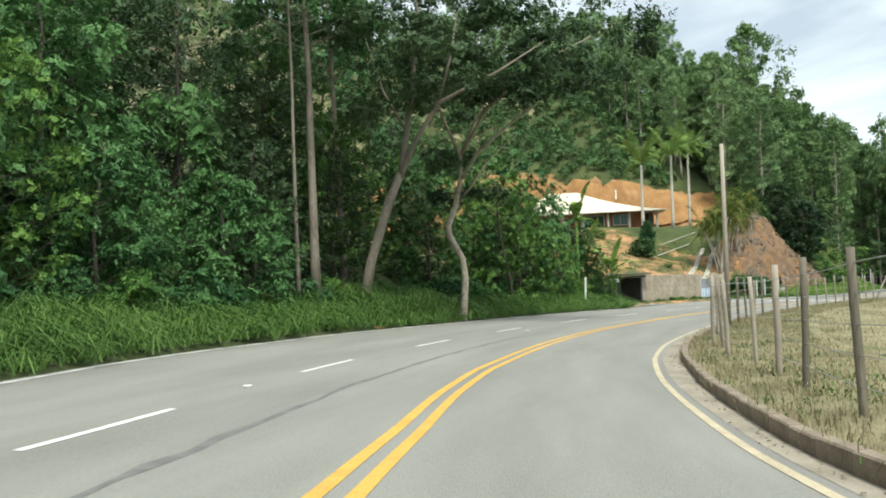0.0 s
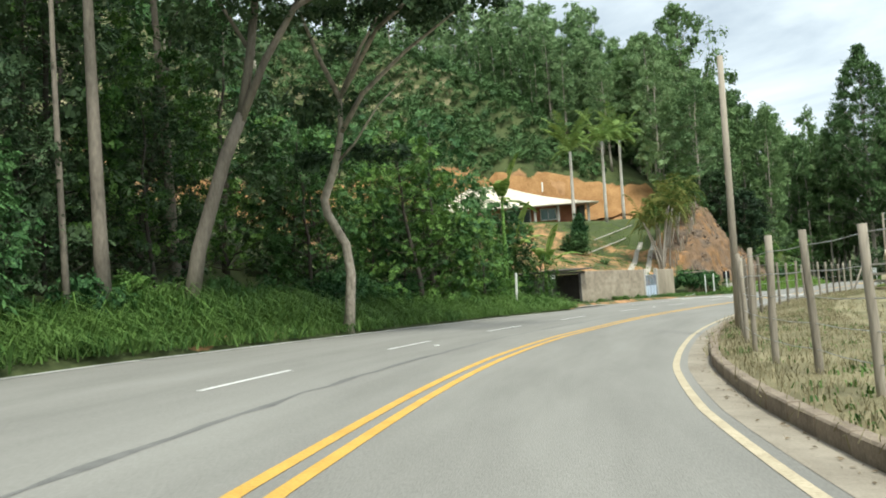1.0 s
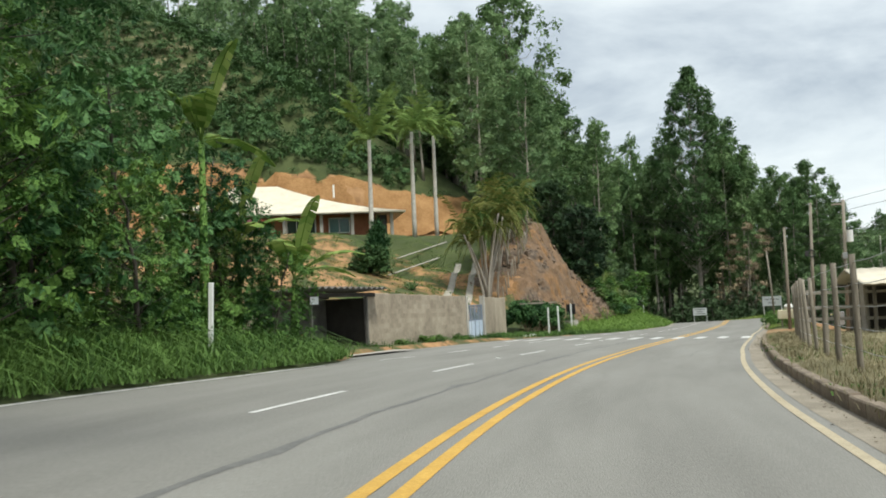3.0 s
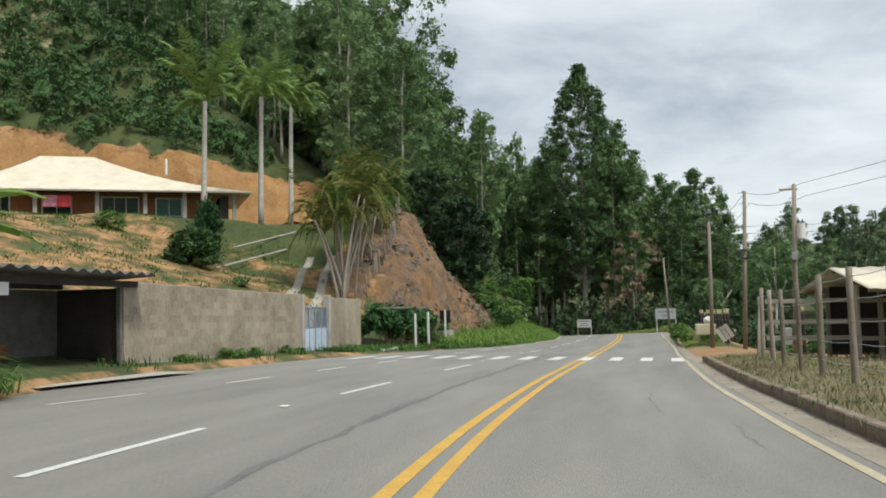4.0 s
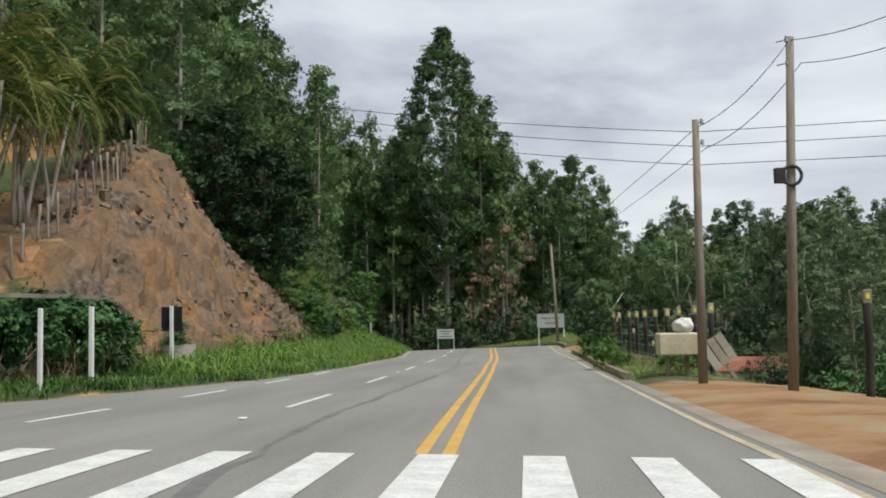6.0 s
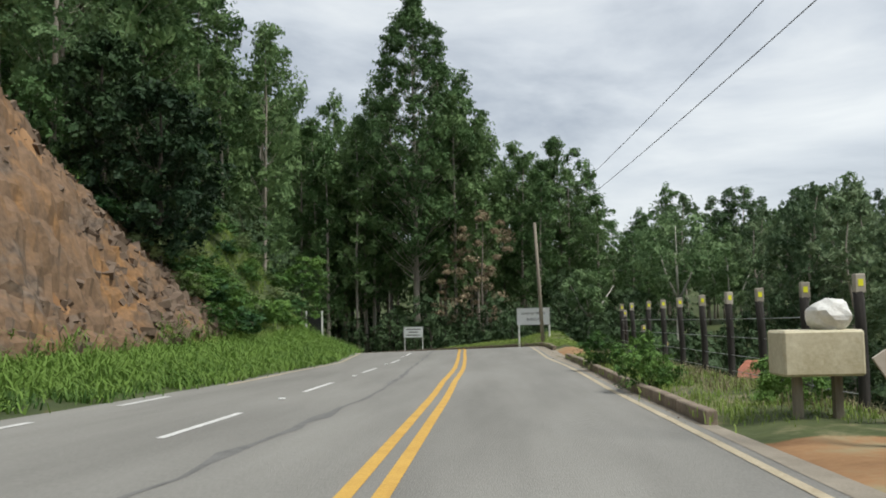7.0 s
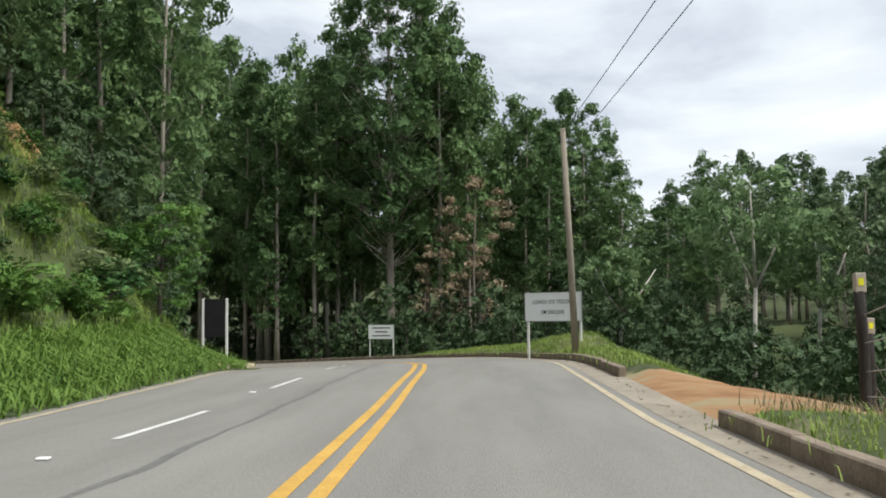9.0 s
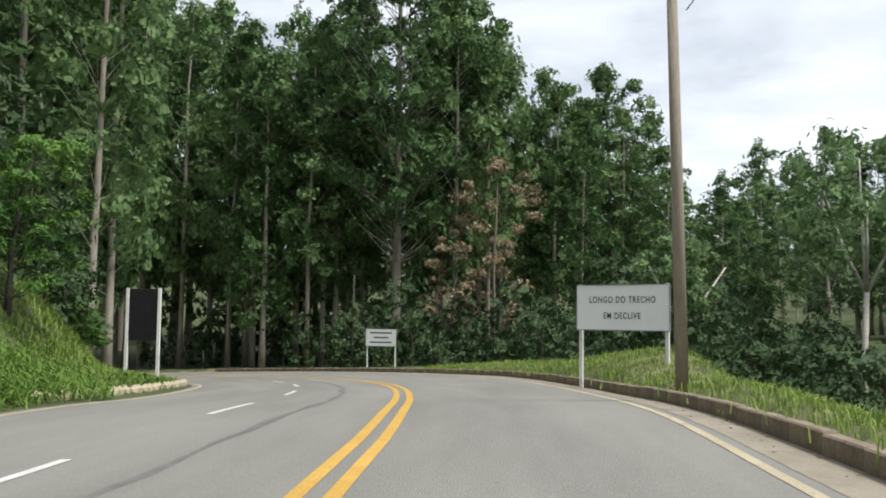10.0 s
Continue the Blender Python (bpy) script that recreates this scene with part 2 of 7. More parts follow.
# ---------------------------------------------------------------- the road's line and the lie of the land
KNOTS = [
    (0.0, 0.0, 0.25), (-4.95, 8.69, -0.29), (-9.26, 17.71, -0.67), (-12.95, 27.0, -0.92), (-15.85, 36.57, -1.12), (-17.77, 46.38, -1.28), (-18.86, 56.31, -1.47),
    (-19.34, 66.3, -1.69), (-19.33, 76.3, -1.9), (-19.08, 86.3, -2.11), (-18.76, 96.29, -2.33), (-18.48, 106.29, -2.51), (-18.39, 116.29, -2.64), (-18.52, 126.29, -2.75),
]
BEND_S, BEND_R, BEND_X, BEND_Y = 143.2, 75.0, -18.65, 139.5


def build_axis():
    """The reference line (s, x, y, z) every half metre, with its heading."""
    pts = [(6.2 + 6.0 * k, -10.0 - 8.0 * k, 0.55) for k in range(14, -1, -1)] + list(KNOTS)
    pts += [(BEND_X + 0.05, 133.0, -2.79), (BEND_X, BEND_Y, -2.86)]
    for k in range(1, 13):
        th = k * 0.1
        pts.append((BEND_X - BEND_R * (1 - math.cos(th)), BEND_Y + BEND_R * math.sin(th), -2.86 - 0.012 * 7.5 * k - 0.215 * k - 0.026 * max(k - 1.5, 0) ** 1.6))
    pts = np.array(pts)
    seg = np.hypot(*np.diff(pts[:, :2], axis=0).T)
    s = np.r_[0, np.cumsum(seg)]
    s -= s[15]
    tan = np.gradient(pts, s, axis=0)
    out = []
    for ss in np.arange(s[0], s[-1], 0.5):
        i = min(np.searchsorted(s, ss, "right") - 1, len(s) - 2)
        h = s[i + 1] - s[i]
        u = (ss - s[i]) / h
        p = (2 * u**3 - 3 * u**2 + 1) * pts[i] + (u**3 - 2 * u**2 + u) * h * tan[i] + (3 * u**2 - 2 * u**3) * pts[i + 1] + (u**3 - u**2) * h * tan[i + 1]
        out.append((ss, *p))
    out = np.array(out)
    d = np.gradient(out[:, 1:3], axis=0)
    d /= np.linalg.norm(d, axis=1)[:, None]
    return out, d


AX, AXD = build_axis()
S0, S1 = AX[0, 0], AX[-1, 0]


def lerp(table, s):
    return np.interp(s, [a for a, _ in table], [b for _, b in table])


BANK = [(-120, 2.9), (0, 2.9), (10, 3.3), (20, 3.5), (30, 3.2), (40, 2.6), (50, 2.0), (60, 1.7), (80, 1.4), (100, 1.3), (110, 1.0), (120, 0.3), (130, -0.4), (145, -1.0), (165, -1.6), (250, -3.0)]
LINE_YELLOW = [(-120, -1.3), (6, -1.36), (10, -1.48), (14, -1.71), (19, -1.9), (25, -1.88), (32, -1.8), (40, -1.58), (46, -1.25), (54, -1.08), (70, -0.84), (80, -0.81), (88, -0.86), (96, -1.03), (105, -1.18), (114, -1.28), (121, -1.2), (130, -1.13), (140, -1.16), (150, -1.4), (160, -1.3), (250, -1.2)]
LINE_RIGHT = [(-120, 2.2), (5, 2.15), (9, 1.97), (13, 1.85), (18, 1.66), (24, 1.54), (30, 1.63), (37, 1.96), (43, 2.16), (50, 2.4), (56, 2.52), (68, 2.7), (84, 2.6), (92, 2.38), (102, 2.3), (111, 2.16), (120, 2.23), (128, 2.22), (136, 2.44), (143, 2.56), (150, 2.6), (156, 2.8), (166, 3.5), (250, 3.6)]
LINE_DASH = [(-120, -4.4), (7, -4.53), (12, -4.75), (17, -5.1), (22, -5.2), (30, -5.05), (38, -4.93), (44, -4.6), (50, -4.32), (57, -4.12), (68, -3.97), (78, -3.9), (88, -3.85), (97, -3.92), (112, -4.1), (120, -4.03), (130, -3.75), (138, -3.78), (150, -4.1), (250, -4.2)]
LINE_LEFT = [(-120, -8.2), (13, -8.6), (17, -9.15), (22, -9.4), (31, -9.4), (40, -8.95), (47, -8.6), (53, -8.4), (58, -8.1), (63, -7.95), (70, -7.1), (84, -6.9), (100, -6.4), (112, -6.4), (120, -6.4), (129, -6.05), (138, -6.5), (146, -7.05), (160, -7.3), (250, -7.3)]
# outer edge of the tarmac on the left
EDGE_LEFT = [(a, b - 0.35) for a, b in LINE_LEFT if a <= 63] + [(66, -9.0), (70, -10.4), (76, -11.2), (86, -11.1), (92, -10.4), (98, -8.5), (104, -7.0)] + [(a, b - 0.3) for a, b in LINE_LEFT if a >= 112]


def road_z(s, lat):
    return np.interp(s, AX[:, 0], AX[:, 3]) - np.maximum(lat, -lerp([(50, 9.5), (68, 7.0)], s)) * np.tan(np.radians(lerp(BANK, s)))


def to_world(s, lat):
    """World x, y of a place along and across the road."""
    x, y = np.interp(s, AX[:, 0], AX[:, 1]), np.interp(s, AX[:, 0], AX[:, 2])
    dx, dy = np.interp(s, AX[:, 0], AXD[:, 0]), np.interp(s, AX[:, 0], AXD[:, 1])
    return x + lat * dy, y - lat * dx


def to_road(x, y):
    """Along and across the road for world places (arrays)."""
    x, y = np.atleast_1d(np.asarray(x, float)), np.atleast_1d(np.asarray(y, float))
    s, lat = np.empty(len(x)), np.empty(len(x))
    ax, d = AX[::2], AXD[::2]
    for a in range(0, len(x), 4000):
        c = slice(a, a + 4000)
        i = ((x[c, None] - ax[None, :, 1]) ** 2 + (y[c, None] - ax[None, :, 2]) ** 2).argmin(1)
        rx, ry = x[c] - ax[i, 1], y[c] - ax[i, 2]
        far = np.hypot(rx, ry)
        side = rx * d[i, 1] - ry * d[i, 0]
        lat[c] = np.where(far > 6, np.sign(side) * far, side)
        s[c] = ax[i, 0] + np.where(far > 25, 0, rx * d[i, 0] + ry * d[i, 1])
    return s, lat


# heights over the road by distance from its line, station by station
LEFT_LAND = [
    (-120, [(9, 0.1), (12, 0.5), (16, 2.0), (30, 9), (60, 28), (120, 60), (300, 80)]),
    (33, [(9, 0.1), (12, 0.5), (16, 2.0), (30, 9), (60, 28), (120, 60), (300, 80)]),
    (36, [(9.5, 0.1), (10.4, 0.55), (12, 0.95), (16, 2.2), (30, 9), (60, 28), (120, 60), (300, 80)]),
    (42, [(9.4, 0.1), (10.3, 0.55), (12, 0.95), (16, 2.2), (30, 9), (60, 28), (120, 60), (300, 80)]),
    (45, [(9, 0.1), (12, 0.5), (16, 2.0), (30, 9), (60, 28), (120, 60), (300, 80)]),
    (50, [(8.7, 0.1), (12, 0.5), (16, 1.8), (30, 8.5), (60, 27), (120, 60), (300, 80)]),
    (66, [(9, 0.1), (12, 0.25), (16, 0.9), (30, 5), (60, 20), (120, 60), (300, 85)]),
    (80, [(9, 0.0), (12.6, 0.25), (14, 0.6), (30, 4.2), (46, 8), (57, 8.8), (60, 15), (70, 20), (120, 58), (300, 85)]),
    (95, [(9, 0.0), (12.6, 0.2), (14, 0.8), (19, 3.2), (24, 5.0), (33, 7.5), (44, 8.8), (56, 8.9), (59, 15), (70, 20.5), (120, 58), (300, 85)]),
    (103, [(8, 0.0), (11.5, 0.2), (13.5, 1.1), (16.6, 2.7), (20, 3.8), (24, 5.2), (29, 7.3), (33, 8.5), (38, 8.95), (52, 9), (55.5, 15.4), (70, 22), (120, 58), (300, 85)]),
    (107, [(7.7, 0.0), (11.4, 0.2), (12.8, 1.6), (14.4, 4.5), (16.4, 4.6), (20.8, 5.2), (25, 6.8), (30, 8.7), (33, 8.9), (52, 9), (55.5, 16), (70, 23), (120, 58), (300, 85)]),
    (112, [(7.5, 0.0), (11.3, 0.2), (12.4, 2.0), (14.1, 6.4), (16, 6.9), (20.8, 6.9), (25, 8.4), (27, 8.9), (51, 9), (54.5, 17), (70, 24), (120, 58), (300, 85)]),
    (120, [(7.3, 0.0), (11.3, 0.3), (12.6, 1.8), (15.5, 8.6), (17, 9.9), (22, 9.4), (47, 9.3), (51, 18.0), (70, 26.5), (120, 60), (300, 85)]),
    (127, [(7, 0.0), (11, 0.4), (12.9, 3.0), (15.4, 6.2), (18, 9), (34, 9.4), (37.5, 16.2), (60, 27), (120, 62), (300, 85)]),
    (133, [(7, 0.0), (10.5, 0.4), (11.6, 1.3), (14, 3.6), (18, 7.5), (26, 9.5), (29, 14.0), (60, 30), (120, 63), (300, 85)]),
    (141, [(7, 0.0), (8, 0.2), (10.2, 0.6), (12, 1.7), (14, 3.5), (20, 9.4), (30, 17), (60, 37), (120, 66), (300, 85)]),
    (152, [(7, 0.0), (8, 0.15), (10.0, 0.6), (11.6, 2.4), (14, 6.0), (20, 12.6), (30, 17), (60, 37), (120, 66), (300, 85)]),
    (170, [(7.5, 0.0), (9.5, 0.15), (11.0, 0.4), (12.6, 2.6), (15, 6.6), (19, 12.0), (30, 19), (60, 37), (120, 66), (300, 85)]),
    (250, [(7.5, 0.0), (9.5, 0.2), (11.0, 0.8), (12.6, 2.6), (15, 5.6), (19, 10.5), (30, 18), (60, 37), (120, 66), (300, 85)]),
]
FARSIDE = [(170, 2), (300, 22)]
RIGHT_LAND = [
    (-120, [(3.2, 0.15), (5, 0.25), (12, 0.0), (30, -0.8), (60, -4), (110, -8), *FARSIDE]),
    (60, [(3.2, 0.15), (5, 0.25), (12, 0.0), (30, -0.8), (60, -5), (110, -8), *FARSIDE]),
    (82, [(3.2, 0.15), (5, 0.25), (12, 0.1), (22, -0.5), (50, -6), (110, -9), *FARSIDE]),
    (90, [(2.7, 0.0), (5, 0.05), (9, 0.0), (14, -0.8), (30, -6), (60, -12), (110, -11), *FARSIDE]),
    (101, [(2.7, 0.0), (5, 0.05), (8, -0.2), (14, -2.5), (30, -7), (60, -11), (110, -11), *FARSIDE]),
    (106, [(2.7, 0.1), (4.5, 0.2), (7, -0.6), (14, -3.5), (30, -7), (60, -11), (110, -10), *FARSIDE]),
    (126, [(2.7, 0.1), (4.5, 0.15), (7, -0.8), (14, -4.0), (30, -7), (60, -11), (110, -9), *FARSIDE]),
    (131.5, [(2.7, 0.0), (5, -0.05), (8, -0.6), (14, -3.0), (30, -6), (60, -10), (110, -8), *FARSIDE]),
    (138, [(3.0, 0.1), (4.0, 0.2), (5.0, -0.15), (9, -2.4), (14, -4.5), (30, -6), (60, -9), (110, -6), *FARSIDE]),
    (148.5, [(3.2, 0.1), (4.4, 0.32), (5.4, 0.2), (7, -0.7), (9, -2.2), (14, -4.6), (30, -6), (60, -9), (110, -6), *FARSIDE]),
    (154, [(3.2, 0.12), (4.6, 0.72), (5.8, 0.95), (7.2, 0.2), (9, -1.4), (14, -4.2), (30, -5.5), (60, -8), (110, -6), *FARSIDE]),
    (164, [(4, 0.1), (5.5, 0.5), (8, 0.5), (14, -2), (30, -4), (60, -6), (110, -4), *FARSIDE]),
    (185, [(4, 0.0), (6, 0.2), (9, 0.1), (20, 0.0), (60, 2.5), (110, 8), (170, 17), (300, 32)]),
    (250, [(4, 0.0), (6, 0.2), (9, 0.1), (20, 0.5), (60, 4), (110, 10), (170, 19), (300, 32)]),
]


def lip(s):
    """Distance from the road's line to the top edge of the bank cut behind the house."""
    return np.interp(s, [66, 80, 95, 103, 107, 112, 120, 127, 133, 137], [61, 61, 60, 56.5, 56.5, 55.5, 52, 38.5, 30, 28])


def bank_cap(s):
    """How far to the left the road's cross slope goes on."""
    return lerp([(50, 9.5), (68, 7.0)], s)


def land(s, lat):
    """Ground height for places along and across the road (arrays)."""
    s, lat = np.atleast_1d(np.asarray(s, float)), np.atleast_1d(np.asarray(lat, float))
    d = np.abs(lat)
    rel = np.zeros(len(s))
    for table, mask in ((LEFT_LAND, lat < 0), (RIGHT_LAND, lat >= 0)):
        st = [a for a, _ in table]
        ss, dd = np.clip(s[mask], st[0], st[-1]), d[mask]
        here = lip(ss)
        rows = []
        for a, p in table:
            there = float(lip(a))
            w = np.where(dd < 20, dd, np.where(dd < here, 20 + (dd - 20) * (there - 20) / (here - 20), there + dd - here)) if table is LEFT_LAND else dd
            rows.append(np.interp(w, [q for q, _ in p], [h for _, h in p]))
        prof = np.array(rows)
        i = np.clip(np.searchsorted(st, ss, "right") - 1, 0, len(st) - 2)
        u = (ss - np.take(st, i)) / (np.take(st, i + 1) - np.take(st, i))
        u = u * u * (3 - 2 * u)
        k = np.arange(len(ss))
        rel[mask] = prof[i, k] * (1 - u) + prof[i + 1, k] * u
    flat = np.clip(lat, -bank_cap(s), 4.0)
    bankz = -flat * np.tan(np.radians(lerp(BANK, s)))
    return np.interp(s, AX[:, 0], AX[:, 3]) + bankz * np.where(d > 25, 0.6, 1) + rel


GRID = {}


def ground_all(x, y):
    """Height of the ground as built at many places."""
    x, y = np.asarray(x, float), np.asarray(y, float)
    s, lat = to_road(x, y)
    gx, gy, gz = GRID["x"], GRID["y"], GRID["z"]
    i = np.clip(np.searchsorted(gx, x) - 1, 0, len(gx) - 2)
    j = np.clip(np.searchsorted(gy, y) - 1, 0, len(gy) - 2)
    u, v = (x - gx[i]) / (gx[i + 1] - gx[i]), (y - gy[j]) / (gy[j + 1] - gy[j])
    z = (gz[j, i] * (1 - u) + gz[j, i + 1] * u) * (1 - v) + (gz[j + 1, i] * (1 - u) + gz[j + 1, i + 1] * u) * v
    near = (lat > -12.6) & (lat < 6.2) & (s > -40) & (s < 231)
    return np.where(near, land(s, lat) + 0.03, z)


def ground(x, y):
    return float(ground_all([x], [y])[0])


# ---------------------------------------------------------------- mesh helpers
def part(name, bm, material, parent=None, label=""):
    """Links a bmesh as one mesh object, under a thing or part if given."""
    me = bpy.data.meshes.new(name)
    bm.to_mesh(me)
    bm.free()
    return part_of(name, me, material, parent, label)


DRESSED = {}


def dressed(me, material):
    """The mesh with that material; a copy where the mesh already wears another."""
    if not me.materials:
        me.materials.append(material)
    if me.materials[0] == material:
        return me
    key = (me.name, material.name)
    if key not in DRESSED:
        DRESSED[key] = me.copy()
        DRESSED[key].materials.clear()
        DRESSED[key].materials.append(material)
    return DRESSED[key]


def part_of(name, me, material, parent=None, label=""):
    ob = new(name, dressed(me, material))
    if parent is not None:
        ob.parent = parent
    if label:
        ob["label"] = label
    return ob


def thing(name, label, category, group="", at=None):
    ob = new(name)
    ob.empty_display_size = 0.3
    if at is not None:
        ob.matrix_world = at
    return tagged(ob, label, category, group)


def add_box(bm, x0, y0, z0, x1, y1, z1, bevel=0.0, m=None):
    r = bmesh.ops.create_cube(bm, size=1.0)
    vs = r["verts"]
    for v in vs:
        v.co = Vector(((x0 + x1) / 2 + v.co.x * (x1 - x0), (y0 + y1) / 2 + v.co.y * (y1 - y0), (z0 + z1) / 2 + v.co.z * (z1 - z0)))
        if m is not None:
            v.co = m @ v.co
    if bevel:
        es = list({e for v in vs for e in v.link_edges})
        bmesh.ops.bevel(bm, geom=es, offset=bevel, segments=1, affect="EDGES", profile=0.5)


def box(x0, y0, z0, x1, y1, z1, bevel=0.0):
    bm = bmesh.new()
    add_box(bm, x0, y0, z0, x1, y1, z1, bevel)
    return bm


def tube_data(pts, radii, sides=7, cap=True):
    """Vertices and faces of a tapered tube along points."""
    pts = [Vector([float(c) for c in p]) for p in pts]
    vs, fs = [], []
    for i, p in enumerate(pts):
        d = (pts[min(i + 1, len(pts) - 1)] - pts[max(i - 1, 0)]).normalized()
        a = d.cross(Vector((0.31, 0.95, 0.05))).normalized() if abs(d.y) < 0.9 else d.cross(Vector((1, 0, 0))).normalized()
        b = d.cross(a)
        for k in range(sides):
            t = 2 * math.pi * k / sides
            vs.append(tuple(p + float(radii[i]) * (math.cos(t) * a + math.sin(t) * b)))
    for i in range(len(pts) - 1):
        for k in range(sides):
            k2 = (k + 1) % sides
            fs.append((i * sides + k, i * sides + k2, (i + 1) * sides + k2, (i + 1) * sides + k))
    if cap:
        fs.append(tuple(range((len(pts) - 1) * sides, len(pts) * sides)))
        fs.append(tuple(range(sides - 1, -1, -1)))
    return vs, fs


class Soup:
    """Collects vertices and faces of many small pieces for one mesh."""

    def __init__(self):
        self.v, self.f = [], []

    def add(self, vs, fs):
        o = len(self.v)
        self.v.extend(vs)
        self.f.extend(tuple(i + o for i in f) for f in fs)

    def tube(self, pts, radii, sides=7, cap=True):
        self.add(*tube_data(pts, radii, sides, cap))

    def quads(self, arr):
        """arr: (n, 4, 3) corners."""
        o = len(self.v)
        n = len(arr)
        self.v.extend(map(tuple, arr.reshape(-1, 3).tolist()))
        self.f.extend(map(tuple, (np.arange(4 * n).reshape(-1, 4) + o).tolist()))

    def mesh(self, name, smooth=False):
        me = bpy.data.meshes.new(name)
        me.from_pydata(self.v, [], self.f)
        if smooth:
            me.polygons.foreach_set("use_smooth", [True] * len(me.polygons))
        me.update()
        return me


def sheet(name, xs, ys, zs, material, uv=None, smooth=True):
    """A mesh from 2D arrays of places."""
    h, w = xs.shape
    me = bpy.data.meshes.new(name)
    i = np.arange(h * w).reshape(h, w)
    f = np.stack([i[:-1, :-1], i[:-1, 1:], i[1:, 1:], i[1:, :-1]], -1).reshape(-1, 4)
    me.from_pydata(np.stack([xs, ys, zs], -1).reshape(-1, 3).tolist(), [], f.tolist())
    if uv is not None:
        lay = me.uv_layers.new(name="UVMap")
        idx = np.empty(len(me.loops), np.int32)
        me.loops.foreach_get("vertex_index", idx)
        lay.data.foreach_set("uv", uv.reshape(-1, 2)[idx].astype(np.float32).ravel())
    me.polygons.foreach_set("use_smooth", [smooth] * len(me.polygons))
    me.materials.append(material)
    me.update()
    return me


def strip(name, s_list, lat_a, lat_b, lift, material, parent=None, label="", cols=2):
    """A painted band on the road between two lateral lines (functions of s)."""
    s = np.asarray(s_list, float)
    a, b = lat_a(s), lat_b(s)
    u = np.linspace(0, 1, cols)[None, :]
    lat = a[:, None] * (1 - u) + b[:, None] * u
    ss = np.repeat(s[:, None], cols, 1)
    x, y = to_world(ss.ravel(), lat.ravel())
    z = road_z(ss.ravel(), lat.ravel()) + lift
    me = sheet(name, x.reshape(ss.shape), y.reshape(ss.shape), z.reshape(ss.shape), material)
    ob = new(name, me)
    ob.parent = parent
    if label:
        ob["label"] = label
    return ob


# ---------------------------------------------------------------- ground and road
def build_ground():
    n = 330
    u = np.linspace(-1, 1, n)
    g = 34 * np.sinh(5 * u)
    xs, ys = np.meshgrid(-22 + g, 92 + g)
    s, lat = to_road(xs.ravel(), ys.ravel())
    z = land(s, lat)
    d = np.abs(lat)
    far = np.clip((d - 320) / 600, 0, 1)
    z = z * (1 - far) + 20 * far
    rough = np.array([noise.noise(Vector((x * 0.11, y * 0.11, 0))) + 0.5 * noise.noise(Vector((x * 0.37, y * 0.37, 3))) for x, y in zip(xs.ravel(), ys.ravel())])
    on_left = lat < 0
    w = np.clip((d - np.where(on_left, 12.5, 6)) / 4, 0, 1)
    z = z + w * rough * np.where(on_left & (s > 98) & (s < 136) & (d < 26), 0.55, np.where(on_left & (d > 44) & (d < 66) & (s > 60) & (s < 140), 0.08, 0.3))
    under = np.clip((np.where(on_left, 13.4, 6.4) - d) / 1.6, 0, 1)
    z = z - 0.55 * under
    GRID.update(x=xs[0], y=ys[:, 0], z=z.reshape(xs.shape))
    me = sheet("ground", xs, ys, z.reshape(xs.shape), M_GROUND)
    # soil where the banks are cut, dry turf in the field, turf elsewhere
    def bell(v, a, b, soft):
        return np.clip((v - a) / soft, 0, 1) * np.clip((b - v) / soft, 0, 1)
    soil = 0.5 * on_left * bell(s, 66, 112, 6) * bell(d, 13, 46, 2)
    soil = np.maximum(soil, on_left * bell(s, 55, 136, 3) * bell(z - np.interp(s, AX[:, 0], AX[:, 3]), 9.0, 19.0, 0.5) * bell(d, 25, 62, 1) * (d < lip(s) + 0.3))
    soil = np.maximum(soil, on_left * bell(s, 104, 136, 3) * bell(d, 10.8, 19, 1.2))
    soil = np.maximum(soil, on_left * bell(s, 149, 172, 4) * bell(d, 14.5, 22, 2))
    soil = np.maximum(soil, (~on_left) * bell(s, 86, 103, 1.5) * bell(d, 0, 13, 1.5))
    soil = np.maximum(soil, (~on_left) * bell(s, 127, 136.5, 1.0) * bell(d, 0, 11, 1.5))
    dry = (~on_left) * bell(s, -150, 86, 3) * bell(d, 0, 60, 10) * 0.8
    dry = np.maximum(dry, 0.46 * on_left * bell(s, 30, 160, 6) * bell(d, 52, 130, 4))
    col = me.color_attributes.new("cover", "FLOAT_COLOR", "POINT")
    col.data.foreach_set("color", np.stack([soil, dry, 0 * soil, 1 + 0 * soil], -1).astype(np.float32).ravel())
    ob = new("ground", me)
    return tagged(ob, "hilly ground of green turf, orange soil and dry grass", "ground", kind="structure")


build_ground()


